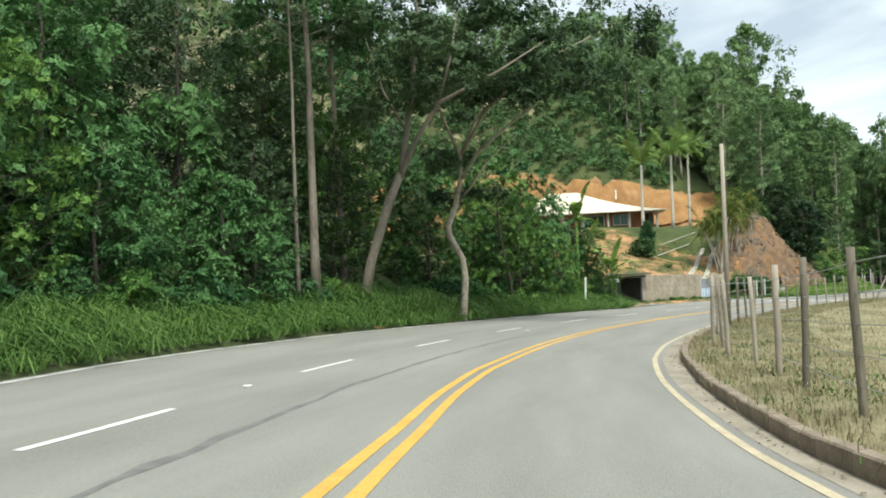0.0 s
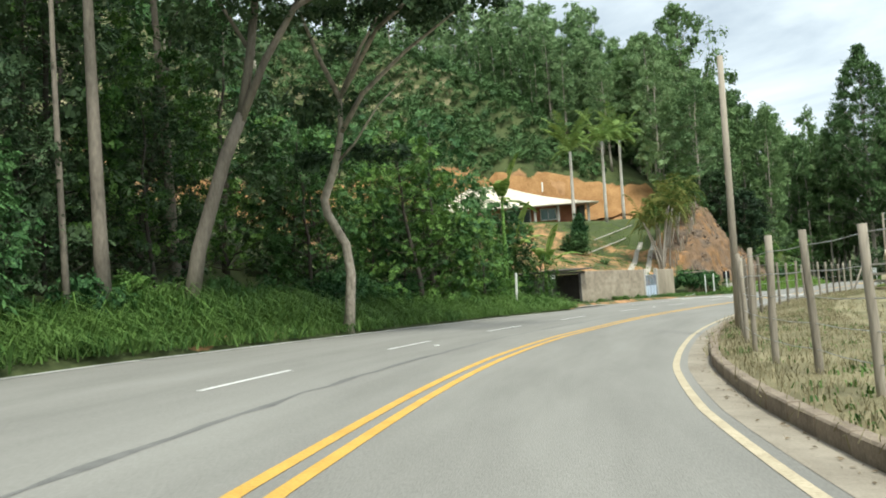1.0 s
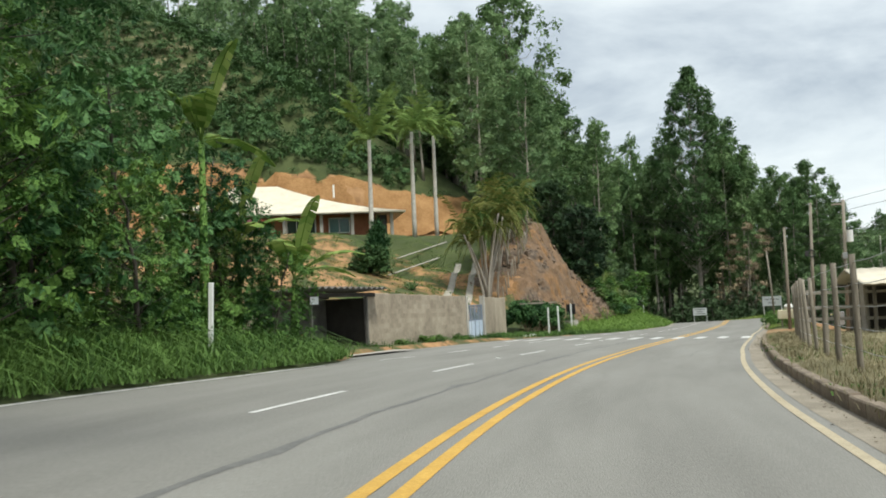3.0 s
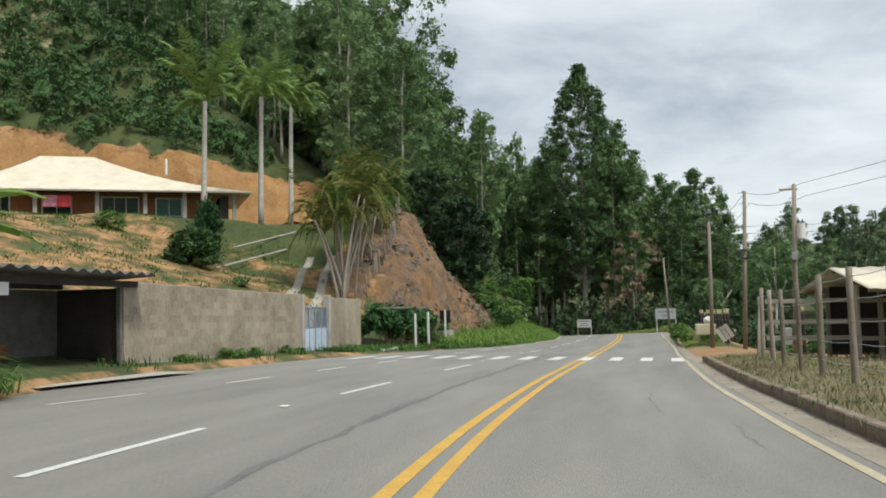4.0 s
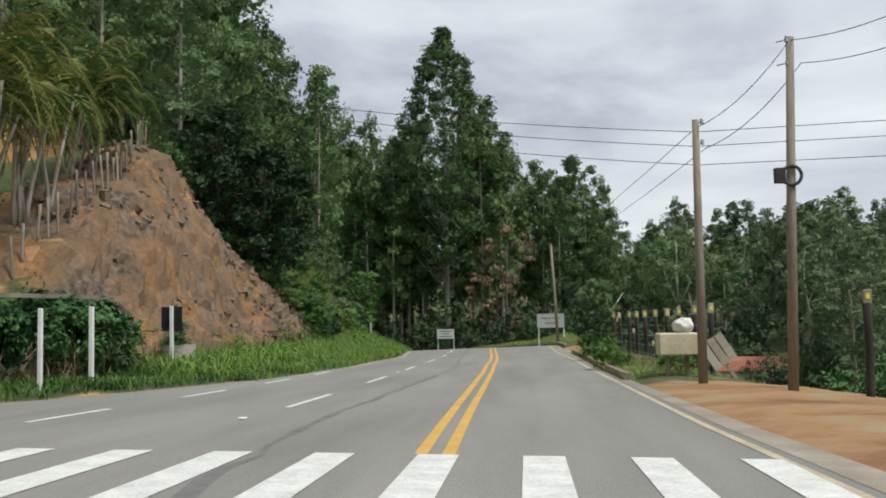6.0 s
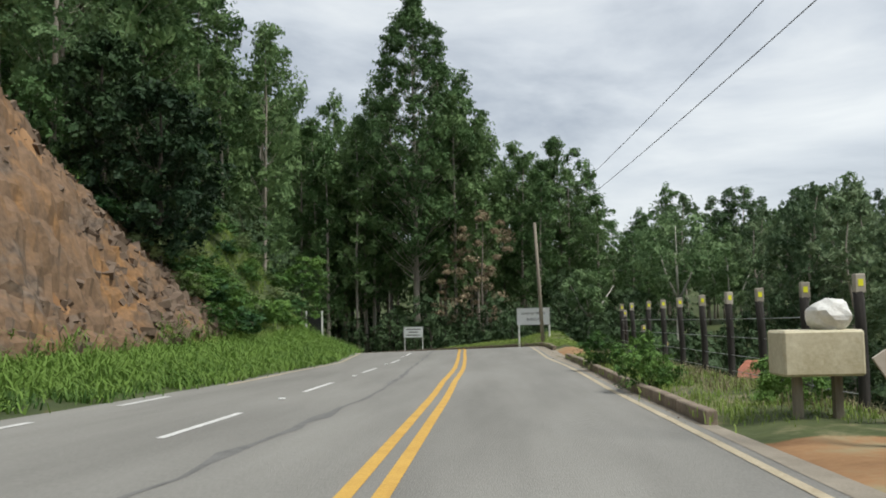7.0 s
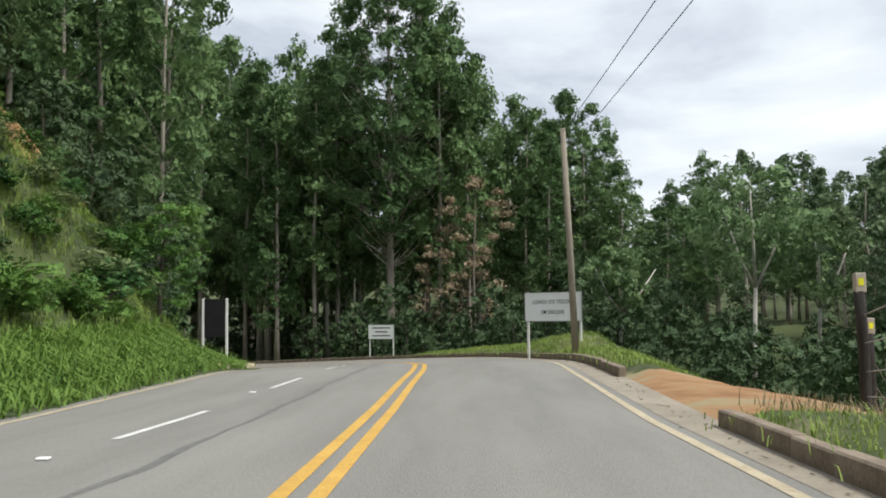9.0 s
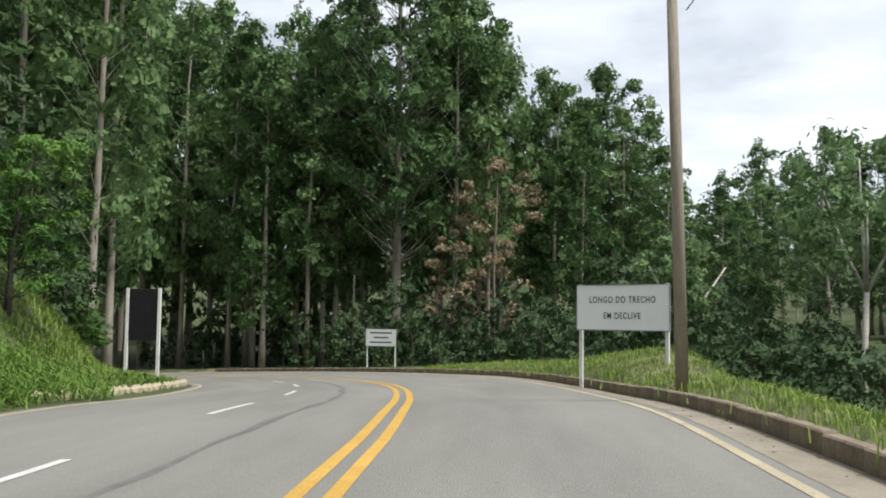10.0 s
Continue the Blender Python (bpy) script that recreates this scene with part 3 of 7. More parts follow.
def build_verge(name, inner, outer, label, cols, soil_fn, dry_fn):
    s = np.arange(-40, 232, 0.75)
    a, b = inner(s), outer(s)
    u = np.linspace(0, 1, cols)[None, :]
    lat = a[:, None] * (1 - u) + b[:, None] * u
    ss = np.repeat(s[:, None], cols, 1)
    x, y = to_world(ss.ravel(), lat.ravel())
    z = land(ss.ravel(), lat.ravel())
    wob = np.array([noise.noise(Vector((p * 0.9, q * 0.9, 7))) for p, q in zip(x, y)])
    uu = np.repeat(u, len(s), 0).ravel()
    near = np.clip((uu - 0.01) / 0.12, 0, 1)
    z = (road_z(ss.ravel(), lat.ravel()) - 0.03) * (1 - near) + (z + 0.03) * near
    z = z + 0.06 * wob * near * np.minimum((1 - uu) * 5, 1) - 0.3 * np.clip((uu - 0.93) / 0.07, 0, 1)
    me = sheet(name, x.reshape(ss.shape), y.reshape(ss.shape), z.reshape(ss.shape), M_GROUND)
    sl, la = ss.ravel(), lat.ravel()
    soil, dry = soil_fn(sl, la), dry_fn(sl, la)
    col = me.color_attributes.new("cover", "FLOAT_COLOR", "POINT")
    col.data.foreach_set("color", np.stack([soil, dry, 0 * soil, 1 + 0 * soil], -1).astype(np.float32).ravel())
    return tagged(new(name, me), label, "verge", kind="structure")


def edge_left(s):
    return lerp(EDGE_LEFT, s)


def kerb_lat(s):
    """Face of the right-hand kerb."""
    return lerp(LINE_RIGHT, s) + lerp([(-120, 0.42), (10, 0.5), (20, 0.68), (30, 0.62), (45, 0.6), (70, 0.68), (84, 0.55), (104, 0.3), (118, 0.4), (127, 0.6), (138, 0.75), (150, 0.6), (165, 0.7), (250, 0.7)], s)


build_verge("verge_left", lambda s: edge_left(s) + 0.25, lambda s: -13.4 + 0 * s, "grassy verge rising beside the road", 16,
            lambda s, l: np.clip(1 - np.abs(l - edge_left(s)) / 0.45, 0, 1) * 0.25 + ((s > 66) & (s < 88) & (l > -12.2)) * 0.32 + ((s >= 88) & (s < 106) & (l > -12.2)) * 0.28 + ((s > 107) & (s < 134) & (l < -11)) * 0.9 + ((s > 34) & (s < 42) & (l < -9.6)) * 0.6,
            lambda s, l: ((s > 66) & (s < 92)) * 0.25)
build_verge("verge_right", lambda s: kerb_lat(s) + 0.05, lambda s: 6.9 + 0 * s, "dry grass verge and orange dirt apron beside the road", 14,
            lambda s, l: 1.0 * (((s > 87) & (s < 102.5)) | ((s > 127.4) & (s < 136))) + 0.5 * (l < kerb_lat(s) + 0.05),
            lambda s, l: np.where((s < 87) & (l > kerb_lat(s)), 0.75, np.where(l > kerb_lat(s), 0.42, 0.5)))


def build_road():
    s = np.arange(-90, 228, 1.0)
    cols = 22
    a, b = edge_left(s), lerp(LINE_RIGHT, s) + 0.28
    u = np.linspace(0, 1, cols)[None, :]
    lat = a[:, None] * (1 - u) + b[:, None] * u
    ss = np.repeat(s[:, None], cols, 1)
    x, y = to_world(ss.ravel(), lat.ravel())
    z = road_z(ss.ravel(), lat.ravel())
    uv = np.stack([lat, ss], -1)
    road = new("road", sheet("road", x.reshape(ss.shape), y.reshape(ss.shape), z.reshape(ss.shape), M_ASPHALT, uv))
    tagged(road, "worn grey asphalt road curving uphill past the bank", "road", kind="structure")
    fine = np.arange(-60, 226, 0.8)

    def mid(table, off):
        return lambda q: lerp(table, q) + off

    CROSS = (85.2, 88.25)
    before, after = np.r_[fine[fine < CROSS[0] - 0.1], CROSS[0]], np.r_[CROSS[1], fine[fine > CROSS[1] + 0.1]]
    for off in (-0.165, 0.115):
        strip("yellow_line", before, mid(LINE_YELLOW, off - 0.068), mid(LINE_YELLOW, off + 0.068), 0.006, M_YELLOW, road)
        strip("yellow_line", after, mid(LINE_YELLOW, off - 0.068), mid(LINE_YELLOW, off + 0.068), 0.006, M_YELLOW, road)
    strip("edge_line", fine, mid(LINE_RIGHT, -0.06), mid(LINE_RIGHT, 0.06), 0.006, M_CREAM, road, "dusty cream edge line")
    strip("edge_line", fine[fine < 62], mid(LINE_LEFT, -0.07), mid(LINE_LEFT, 0.07), 0.006, M_WHITE, road)
    strip("edge_line", fine[fine > 112], mid(LINE_LEFT, -0.07), mid(LINE_LEFT, 0.07), 0.006, M_CREAM, road)
    for a0 in (-23.6, -15, -6.4, 7.6, 16.9, 25.6, 34.7, 43.1, 51.3, 60.0, 68.8, 77.4, 94.0, 102.0, 110.3, 119.0, 127.0, 135.0, 143.4, 151.6, 160, 168, 176):
        q = np.linspace(a0, a0 + 3.4, 5)
        strip("lane_dash", q, mid(LINE_DASH, -0.055), mid(LINE_DASH, 0.055), 0.006, M_WHITE, road)
    for a0 in (60.6, 65.9, 71.0, 76.2, 81.4, 91, 96.2, 101.4, 106.6):
        q = np.linspace(a0, a0 + 2.3, 4)
        strip("bay_dash", q, mid(LINE_LEFT, -0.06), mid(LINE_LEFT, 0.06), 0.006, M_WHITE, road)
    for k in range(-8, 4):
        lat0 = -0.85 + 1.045 * k
        w = 0.205
        strip("crossing_stripe", np.linspace(CROSS[0], CROSS[1], 5), lambda q, c=lat0: c - w + 0 * q, lambda q, c=lat0: c + w + 0 * q, 0.008, M_WHITE, road)
    rng = np.random.default_rng(5)
    jag = rng.normal(0, 0.035, len(fine))
    SEAM = [(-120, -3.0), (6, -3.03), (14, -3.45), (24, -3.6), (40, -3.2), (48, -2.75), (60, -2.4), (76, -2.4), (84, -2.45), (92, -2.9), (111, -2.6), (121, -2.8), (140, -2.75), (160, -2.9), (250, -2.9)]
    wid = 0.025 + np.abs(rng.normal(0, 0.035, len(fine)))
    strip("tar_seam", fine, lambda q: lerp(SEAM, q) - wid + jag, lambda q: lerp(SEAM, q) + wid + jag, 0.003, M_SEAM, road, "dark patched seam")
    for a0, a1, c0, wd in ((66.8, 70.5, 1.3, 0.03), (63.0, 65.2, 2.0, 0.02), (58.2, 59.4, -0.2, 0.018), (111.6, 113.2, 0.6, 0.025), (112.0, 113.0, 0.9, 0.02)):
        q = np.linspace(a0, a1, 14)
        ra, rb = rng.uniform(0.25, 1.0, 14) * wd, rng.uniform(0.25, 1.0, 14) * wd
        drift = np.cumsum(rng.normal(0, 0.03, 14))
        strip("tar_patch", q, lambda s, r=ra, c=c0, d=drift: c - r + d, lambda s, r=rb, c=c0, d=drift: c + r + d, 0.004, M_PATCH, road, "thin darker tar repair")
    return road


ROAD = build_road()
strip("gutter", np.arange(-60, 226, 0.8), lambda q: lerp(LINE_RIGHT, q) + 0.2, lambda q: kerb_lat(q) + 0.16, 0.004, M_GUTTER, ROAD, "dusty gutter")


# ---------------------------------------------------------------- plants
def cloud(n, centre, radius, rng, shell=0.45, squash=0.75):
    """n places in a lumpy ball, thicker near its skin and on its upper side."""
    v = rng.normal(size=(n, 3))
    v[:, 2] += 0.35
    v /= np.linalg.norm(v, axis=1)[:, None]
    r = radius * (shell + (1.12 - shell) * rng.random(n))
    p = v * r[:, None]
    p[:, 2] *= squash
    return p + np.asarray(centre)


def facing_quads(cent, hub, size, rng, aspect=0.45, droop=0.3, face=1.1):
    """Diamond leaves that turn their faces outward from the middle of their clump."""
    c = np.asarray(cent)
    o = c - np.asarray(hub)
    o /= np.linalg.norm(o, axis=1)[:, None] + 1e-9
    nr = o * face + rng.normal(size=c.shape) * 0.45
    nr[:, 2] += 0.35
    nr /= np.linalg.norm(nr, axis=1)[:, None]
    d = rng.normal(size=c.shape)
    d[:, 2] -= droop * 2
    d -= nr * (d * nr).sum(1)[:, None]
    d /= np.linalg.norm(d, axis=1)[:, None]
    w = np.cross(nr, d)
    L = (size * rng.uniform(0.6, 1.3, len(c)))[:, None]
    return np.stack([c - d * L * 0.5, c + w * L * aspect * 0.5 + d * L * 0.05, c + d * L * 0.5, c - w * L * aspect * 0.5 + d * L * 0.05], 1)


def spray_quads(cent, hub, leaf, rng, aspect=0.42, droop=0.35, k=7, reach=2.4):
    """Leafy twigs: paired leaves along short shoots that grow outward from the clump."""
    c = np.asarray(cent)
    n = len(c)
    ax = c - np.asarray(hub)
    ax /= np.linalg.norm(ax, axis=1)[:, None] + 1e-9
    ax = ax + rng.normal(size=(n, 3)) * 0.45
    ax[:, 2] = ax[:, 2] * 0.6 + 0.05
    ax /= np.linalg.norm(ax, axis=1)[:, None]
    side = np.cross(ax, np.array([0.0, 0.0, 1.0]) + rng.normal(size=(n, 3)) * 0.25)
    side /= np.linalg.norm(side, axis=1)[:, None]
    down = np.array([0.0, 0.0, -1.0])
    size = leaf * rng.uniform(0.7, 1.25, n)[:, None]
    rows = []
    for j in range(k):
        u = (j + 1) / k
        sg = 0.0 if j == k - 1 else (1.0 if j % 2 else -1.0)
        base = c + ax * size * reach * (u - 0.5) + down * droop * size * reach * 0.5 * u * u
        d = ax * 0.6 + side * sg * 0.9 + down * droop * rng.uniform(0.4, 1.4, n)[:, None] + rng.normal(size=(n, 3)) * 0.15
        d /= np.linalg.norm(d, axis=1)[:, None]
        nr = np.cross(side, ax) + rng.normal(size=(n, 3)) * 0.2
        w = np.cross(d, nr)
        w /= np.linalg.norm(w, axis=1)[:, None] + 1e-9
        L = size * (1.0 if j < k - 1 else 1.15)
        rows.append(np.stack([base, base + d * L * 0.5 + w * L * aspect * 0.5, base + d * L, base + d * L * 0.5 - w * L * aspect * 0.5], 1))
    return np.concatenate(rows)


def foliage(n, centre, radius, rng, leaf, aspect, droop, squash, style, shell=0.5):
    """One clump of leaves, either loose leaves facing outward or leafy twigs."""
    inside = facing_quads(cloud(max(6, n // 5), centre, radius * 0.7, rng, 0.55, squash), centre, min(radius * 0.8, leaf * 2.2), rng, 0.8, droop, 0.8)
    if style == "spray":
        return np.concatenate([inside, spray_quads(cloud(max(2, n // 7), centre, radius, rng, shell, squash), centre, leaf, rng, aspect, droop)])
    return np.concatenate([inside, facing_quads(cloud(n, centre, radius, rng, shell, squash), centre, leaf, rng, aspect, droop)])


def crown_radius(form, u, reach):
    if form == "column":
        return reach * (0.45 + 0.6 * math.sin(math.pi * min(1, u * 0.8 + 0.12))) * (1 - 0.6 * u**2.5)
    if form == "cone":
        return reach * (1.02 - 0.88 * u) * (0.78 + 0.22 * math.sin(u * 44)) * min(1.0, 0.35 + 6 * u)
    if form == "dome":
        return reach * math.sqrt(max(0.04, 1 - (1.25 * u - 0.35) ** 2))
    return reach


def tree_meshes(name, seed, height, girth, start, reach, clusters, per, clump, leaf, aspect=0.45, droop=0.3, form="column", lean=0.0, flat=0.0, wiggle=0.25, squash=0.7, inner=0.0, style="leaf", limbs=True):
    """Trunk mesh and crown mesh of one tree with its foot at the origin."""
    rng = np.random.default_rng(seed)
    wood, green = Soup(), Soup()
    k = 9
    hs = np.linspace(0, 1, k)
    side = np.cumsum(rng.normal(0, wiggle, (k, 2)), 0) * hs[:, None]
    side += lean * height * hs[:, None] ** 1.3 * np.array([[math.cos(seed), math.sin(seed)]])
    pts = [(side[i, 0], side[i, 1], hs[i] * height - (0.3 if i == 0 else 0)) for i in range(k)]
    rad = [girth * (1.25 if i == 0 else 1) * (1 - 0.9 * hs[i]) + 0.015 for i in range(k)]
    wood.tube(pts, rad, 8)
    P = np.array(pts)
    for c in range(clusters):
        u = (c + rng.random()) / clusters
        h = start + (1 - start) * u
        r = crown_radius(form, u, reach)
        a = c * 2.399963 + rng.normal(0, 0.35)
        rr = r * rng.uniform(0.3, 1.0) ** 0.6
        base_h = max(h - rr * rng.uniform(0.25, 0.7) / height, start * 0.9)
        b = np.array([np.interp(base_h, hs, P[:, j]) for j in range(3)])
        t = np.array([np.interp(h, hs, P[:, j]) for j in range(3)]) + np.array([math.cos(a) * rr, math.sin(a) * rr, 0])
        m = (b + t) / 2 + np.array([0, 0, -0.06 * rr])
        br = max(0.02, girth * 0.28 * (1 - 0.7 * h))
        if limbs:
            wood.tube([b, m, t], [br, br * 0.6, br * 0.2], 4, False)
        cr = clump * rng.uniform(0.6, 1.35)
        green.quads(foliage(int(per * rng.uniform(0.7, 1.3)), t, cr, rng, leaf, aspect, droop, squash, style))
        if rr > clump * 1.1 and inner:
            green.quads(foliage(int(per * inner), (m + t) / 2, cr * 0.75, rng, leaf, aspect, droop, squash, style))
    return wood.mesh(name + "_trunk", True), green.mesh(name + "_crown")


def shell_quads(hub, p, v, size, rng, aspect, jitter, droop):
    """Leaf sprays at places p that face along v, with their tips hanging a little."""
    m = len(p)
    nr = v + rng.normal(size=(m, 3)) * jitter
    nr /= np.linalg.norm(nr, axis=1)[:, None]
    d = rng.normal(size=(m, 3))
    d[:, 2] -= droop
    d -= nr * (d * nr).sum(1)[:, None]
    d /= np.linalg.norm(d, axis=1)[:, None] + 1e-9
    w = np.cross(nr, d)
    L = (size * rng.uniform(0.6, 1.3, m))[:, None]
    return np.stack([p - d * L * 0.5, p + w * L * aspect * 0.5, p + d * L * 0.5, p - w * L * aspect * 0.5], 1)


def puff_quads(centre, radius, n, rng, leaf, aspect=0.6, squash=0.7, jitter=0.35, droop=0.3, knobs=6):
    """A clump of foliage: rounded knobs of leaf sprays over a few large inner sprays."""
    c = np.asarray(centre, float)
    flat = np.array([1, 1, squash])

    def dirs(m, up):
        v = rng.normal(size=(m, 3))
        v[:, 2] += up
        return v / np.linalg.norm(v, axis=1)[:, None]

    v = dirs(max(6, n // 8), 0.3)
    rows = [shell_quads(c, c + v * radius * 0.5 * flat, v, min(radius * 0.95, leaf * 2.6), rng, 0.8, 0.3, droop)]
    hubs = dirs(knobs, 0.5)
    for h in hubs:
        k = c + h * radius * rng.uniform(0.5, 0.72) * flat
        r = radius * rng.uniform(0.36, 0.52)
        v = dirs(max(4, n // knobs), 0.45)
        rows.append(shell_quads(k, k + v * (r * rng.uniform(0.8, 1.05, len(v)))[:, None] * np.array([1, 1, 0.8]), v, leaf, rng, aspect, jitter, droop))
    return np.concatenate(rows)


def puff_tree(name, seed, height, girth, start, profile, puffs, per, puff, leaf, squash=0.7, open_top=0.0, wiggle=0.12, limbs=True, lean=0.0, inside=0.45, aspect=0.6):
    """Trunk and crown of a tree whose crown is built of rounded leaf clumps on rising limbs; profile gives its half width by height."""
    rng = np.random.default_rng(seed)
    wood, green = Soup(), Soup()
    k = 10
    hs = np.linspace(0, 1, k)
    side = np.cumsum(rng.normal(0, wiggle, (k, 2)), 0) * hs[:, None]
    side += lean * height * hs[:, None] ** 1.3 * np.array([[math.cos(seed), math.sin(seed)]])
    top = height - puff * 0.6
    P = np.array([(side[i, 0], side[i, 1], hs[i] * top - (0.3 if i == 0 else 0)) for i in range(k)])
    wood.tube(P, [girth * (1.25 if i == 0 else 1) * (1 - 0.9 * hs[i]) + 0.015 for i in range(k)], 7)
    us, rs = [a for a, _ in profile], [b for _, b in profile]
    for c in range(puffs):
        u = ((c + rng.random()) / puffs) ** 0.85
        if u > 0.5 and rng.random() < open_top:
            continue
        h = start + (1 - start) * u
        r = float(np.interp(u, us, rs))
        a = c * 2.399963 + rng.normal(0, 0.5)
        cr = puff * rng.uniform(0.62, 1.3) * (1 - 0.35 * u)
        rr = max(r - cr * 0.55, 0.0) * (rng.uniform(0, 1) ** inside if u < 0.93 else 0.3)
        b_h = max(h - (rr * rng.uniform(0.5, 1.1) + 0.4) / height, start * 0.8)
        b = np.array([np.interp(b_h, hs, P[:, j]) for j in range(3)])
        t = np.array([np.interp(h, hs, P[:, j]) for j in range(3)]) + np.array([math.cos(a) * rr, math.sin(a) * rr, 0])
        if limbs and rr > 0.8:
            m = (b + t) / 2 + np.array([0, 0, -0.08 * rr])
            br = max(0.022, girth * 0.2 * (1 - 0.7 * h))
            wood.tube([b, m + np.array([0, 0, 0.1 * rr * rng.normal()]), t], [br, br * 0.6, br * 0.2], 4, False)
        green.quads(puff_quads(t, cr, int(per * rng.uniform(0.75, 1.25)), rng, leaf, aspect, squash))
    return wood.mesh(name + "_trunk", True), green.mesh(name + "_crown")


def height_of(pair):
    """Height of a tree's crown over its foot."""
    v = np.empty(3 * len(pair[1].vertices), np.float32)
    pair[1].vertices.foreach_get("co", v)
    return float(v[2::3].max())


def mesh_from_arrays(name, verts, quads):
    """A mesh from big arrays of vertices and four-sided faces."""
    me = bpy.data.meshes.new(name)
    n = len(quads)
    me.vertices.add(len(verts))
    me.vertices.foreach_set("co", np.asarray(verts, np.float32).ravel())
    me.loops.add(4 * n)
    me.loops.foreach_set("vertex_index", np.asarray(quads, np.int32).ravel())
    me.polygons.add(n)
    me.polygons.foreach_set("loop_start", np.arange(0, 4 * n, 4, dtype=np.int32))
    me.update(calc_edges=True)
    return me


class FarWood:
    """Trees too far to tell apart: joined into one mesh of trunks and one of leaves."""

    def __init__(self, meshes):
        self.src = []
        for wood, green in meshes:
            row = []
            for me in (wood, green):
                v = np.empty(3 * len(me.vertices), np.float32)
                me.vertices.foreach_get("co", v)
                q = np.array([tuple(p.vertices) for p in me.polygons if len(p.vertices) == 4], np.int32)
                row.append((v.reshape(-1, 3), q))
            self.src.append(row)
        self.high = [height_of(p) for p in meshes]
        self.out = [([], [], 0), ([], [], 0)]
        self.count = 0

    def plant(self, x, y, scale=1.0, top=None):
        rng = random.Random(int(x * 131 + y * 717))
        pick = rng.randrange(len(self.src))
        row = self.src[pick]
        a, g = rng.uniform(0, 6.28), ground(x, y) - 0.2
        if top is not None:
            scale = max((top - g) / self.high[pick], 0.2)
        c, s = math.cos(a) * scale, math.sin(a) * scale
        for k in (0, 1):
            v, q = row[k]
            vs, qs, n = self.out[k]
            vs.append(np.stack([v[:, 0] * c - v[:, 1] * s + x, v[:, 0] * s + v[:, 1] * c + y, v[:, 2] * scale + g], -1))
            qs.append(q + n)
            self.out[k] = (vs, qs, n + len(v))
        self.count += 1

    def finish(self, rows):
        for k, name, mat, label in rows:
            vs, qs, _ = self.out[k]
            ob = part_of(name, mesh_from_arrays(name, np.concatenate(vs), np.concatenate(qs)), mat)
            tagged(ob, label, "far trees", kind="stuff")


class Species:
    """A few shapes of one kind of tree, planted many times."""

    def __init__(self, meshes, bark, leaf, label, category="tree", group="", name="tree"):
        self.meshes, self.bark, self.leaf, self.label, self.category, self.group, self.name = meshes, bark, leaf, label, category, group, name
        self.high = [height_of(p) for p in meshes]
        self.count = 0

    def plant(self, x, y, scale=1.0, turn=None, z=None, label="", shape=None, stretch=1.0, top=None, wide=0.6):
        """Plants one tree; top gives the height of its tip, wide how far its girth follows that."""
        rng = random.Random(int(x * 131 + y * 717) + self.count)
        pick = rng.randrange(len(self.meshes)) if shape is None else shape
        wood, green = self.meshes[pick]
        if top is not None:
            full = max((top - ground(x, y) + 0.1) / self.high[pick], 0.2)
            scale = full**wide
            stretch = full / scale
        self.count += 1
        root = thing(self.name, label or self.label, self.category, self.group)
        root.matrix_world = Matrix.LocRotScale((x, y, (ground(x, y) if z is None else z) - 0.1), Euler((0, 0, rng.uniform(0, 6.28) if turn is None else turn)), (scale, scale, scale * stretch))
        part_of("trunk", wood, self.bark, root)
        part_of("crown", green, self.leaf, root)
        return root


STEMS = {}


def bush_mesh(name, seed, radius, height, lumps, per, leaf, aspect=0.5, droop=0.1, flat=0.0):
    rng = np.random.default_rng(seed)
    green, wood = Soup(), Soup()
    for c in range(lumps):
        a, r = rng.uniform(0, 6.28), radius * math.sqrt(rng.random()) * 0.8
        h = height * rng.uniform(0.2, 0.95) * (1 - 0.45 * (r / radius) ** 2)
        rad = radius * rng.uniform(0.28, 0.5)
        q = foliage(per, (r * math.cos(a), r * math.sin(a), max(h - rad * 0.4, rad * 0.3)), rad, rng, leaf, aspect, droop + 0.15, 0.85, "spray", 0.4)
        q[:, :, 2] = np.abs(q[:, :, 2])
        green.quads(q)
    for c in range(6):
        a = rng.uniform(0, 6.28)
        e = (radius * 0.6 * math.cos(a), radius * 0.6 * math.sin(a), height * 0.7)
        wood.tube([(0, 0, -0.2), (e[0] * 0.4, e[1] * 0.4, e[2] * 0.5), e], [0.018, 0.014, 0.006], 4, False)
    me = green.mesh(name)
    STEMS[me.name] = wood.mesh(name + "_stems")
    return me


def place_mesh(name, me, material, x, y, label, category, group="", scale=1.0, turn=0.0, z=None, stretch=1.0, sink=0.05):
    if me.name in STEMS:
        ob = new(name)
        part_of("foliage", me, material, ob)
        part_of("stem", STEMS[me.name], M_DARKBARK, ob)
    else:
        ob = new(name, dressed(me, material))
    ob.matrix_world = Matrix.LocRotScale((x, y, (ground(x, y) if z is None else z) - sink), Euler((0, 0, turn)), (scale, scale, scale * stretch))
    return tagged(ob, label, category, group)


COLUMN = [(0, 0.5), (0.12, 0.75), (0.45, 1.0), (0.75, 0.82), (0.92, 0.5), (1, 0.2)]
DOMED = [(0, 0.55), (0.2, 0.9), (0.5, 1.0), (0.78, 0.85), (0.93, 0.55), (1, 0.25)]


def wide(profile, reach):
    return [(a, b * reach) for a, b in profile]


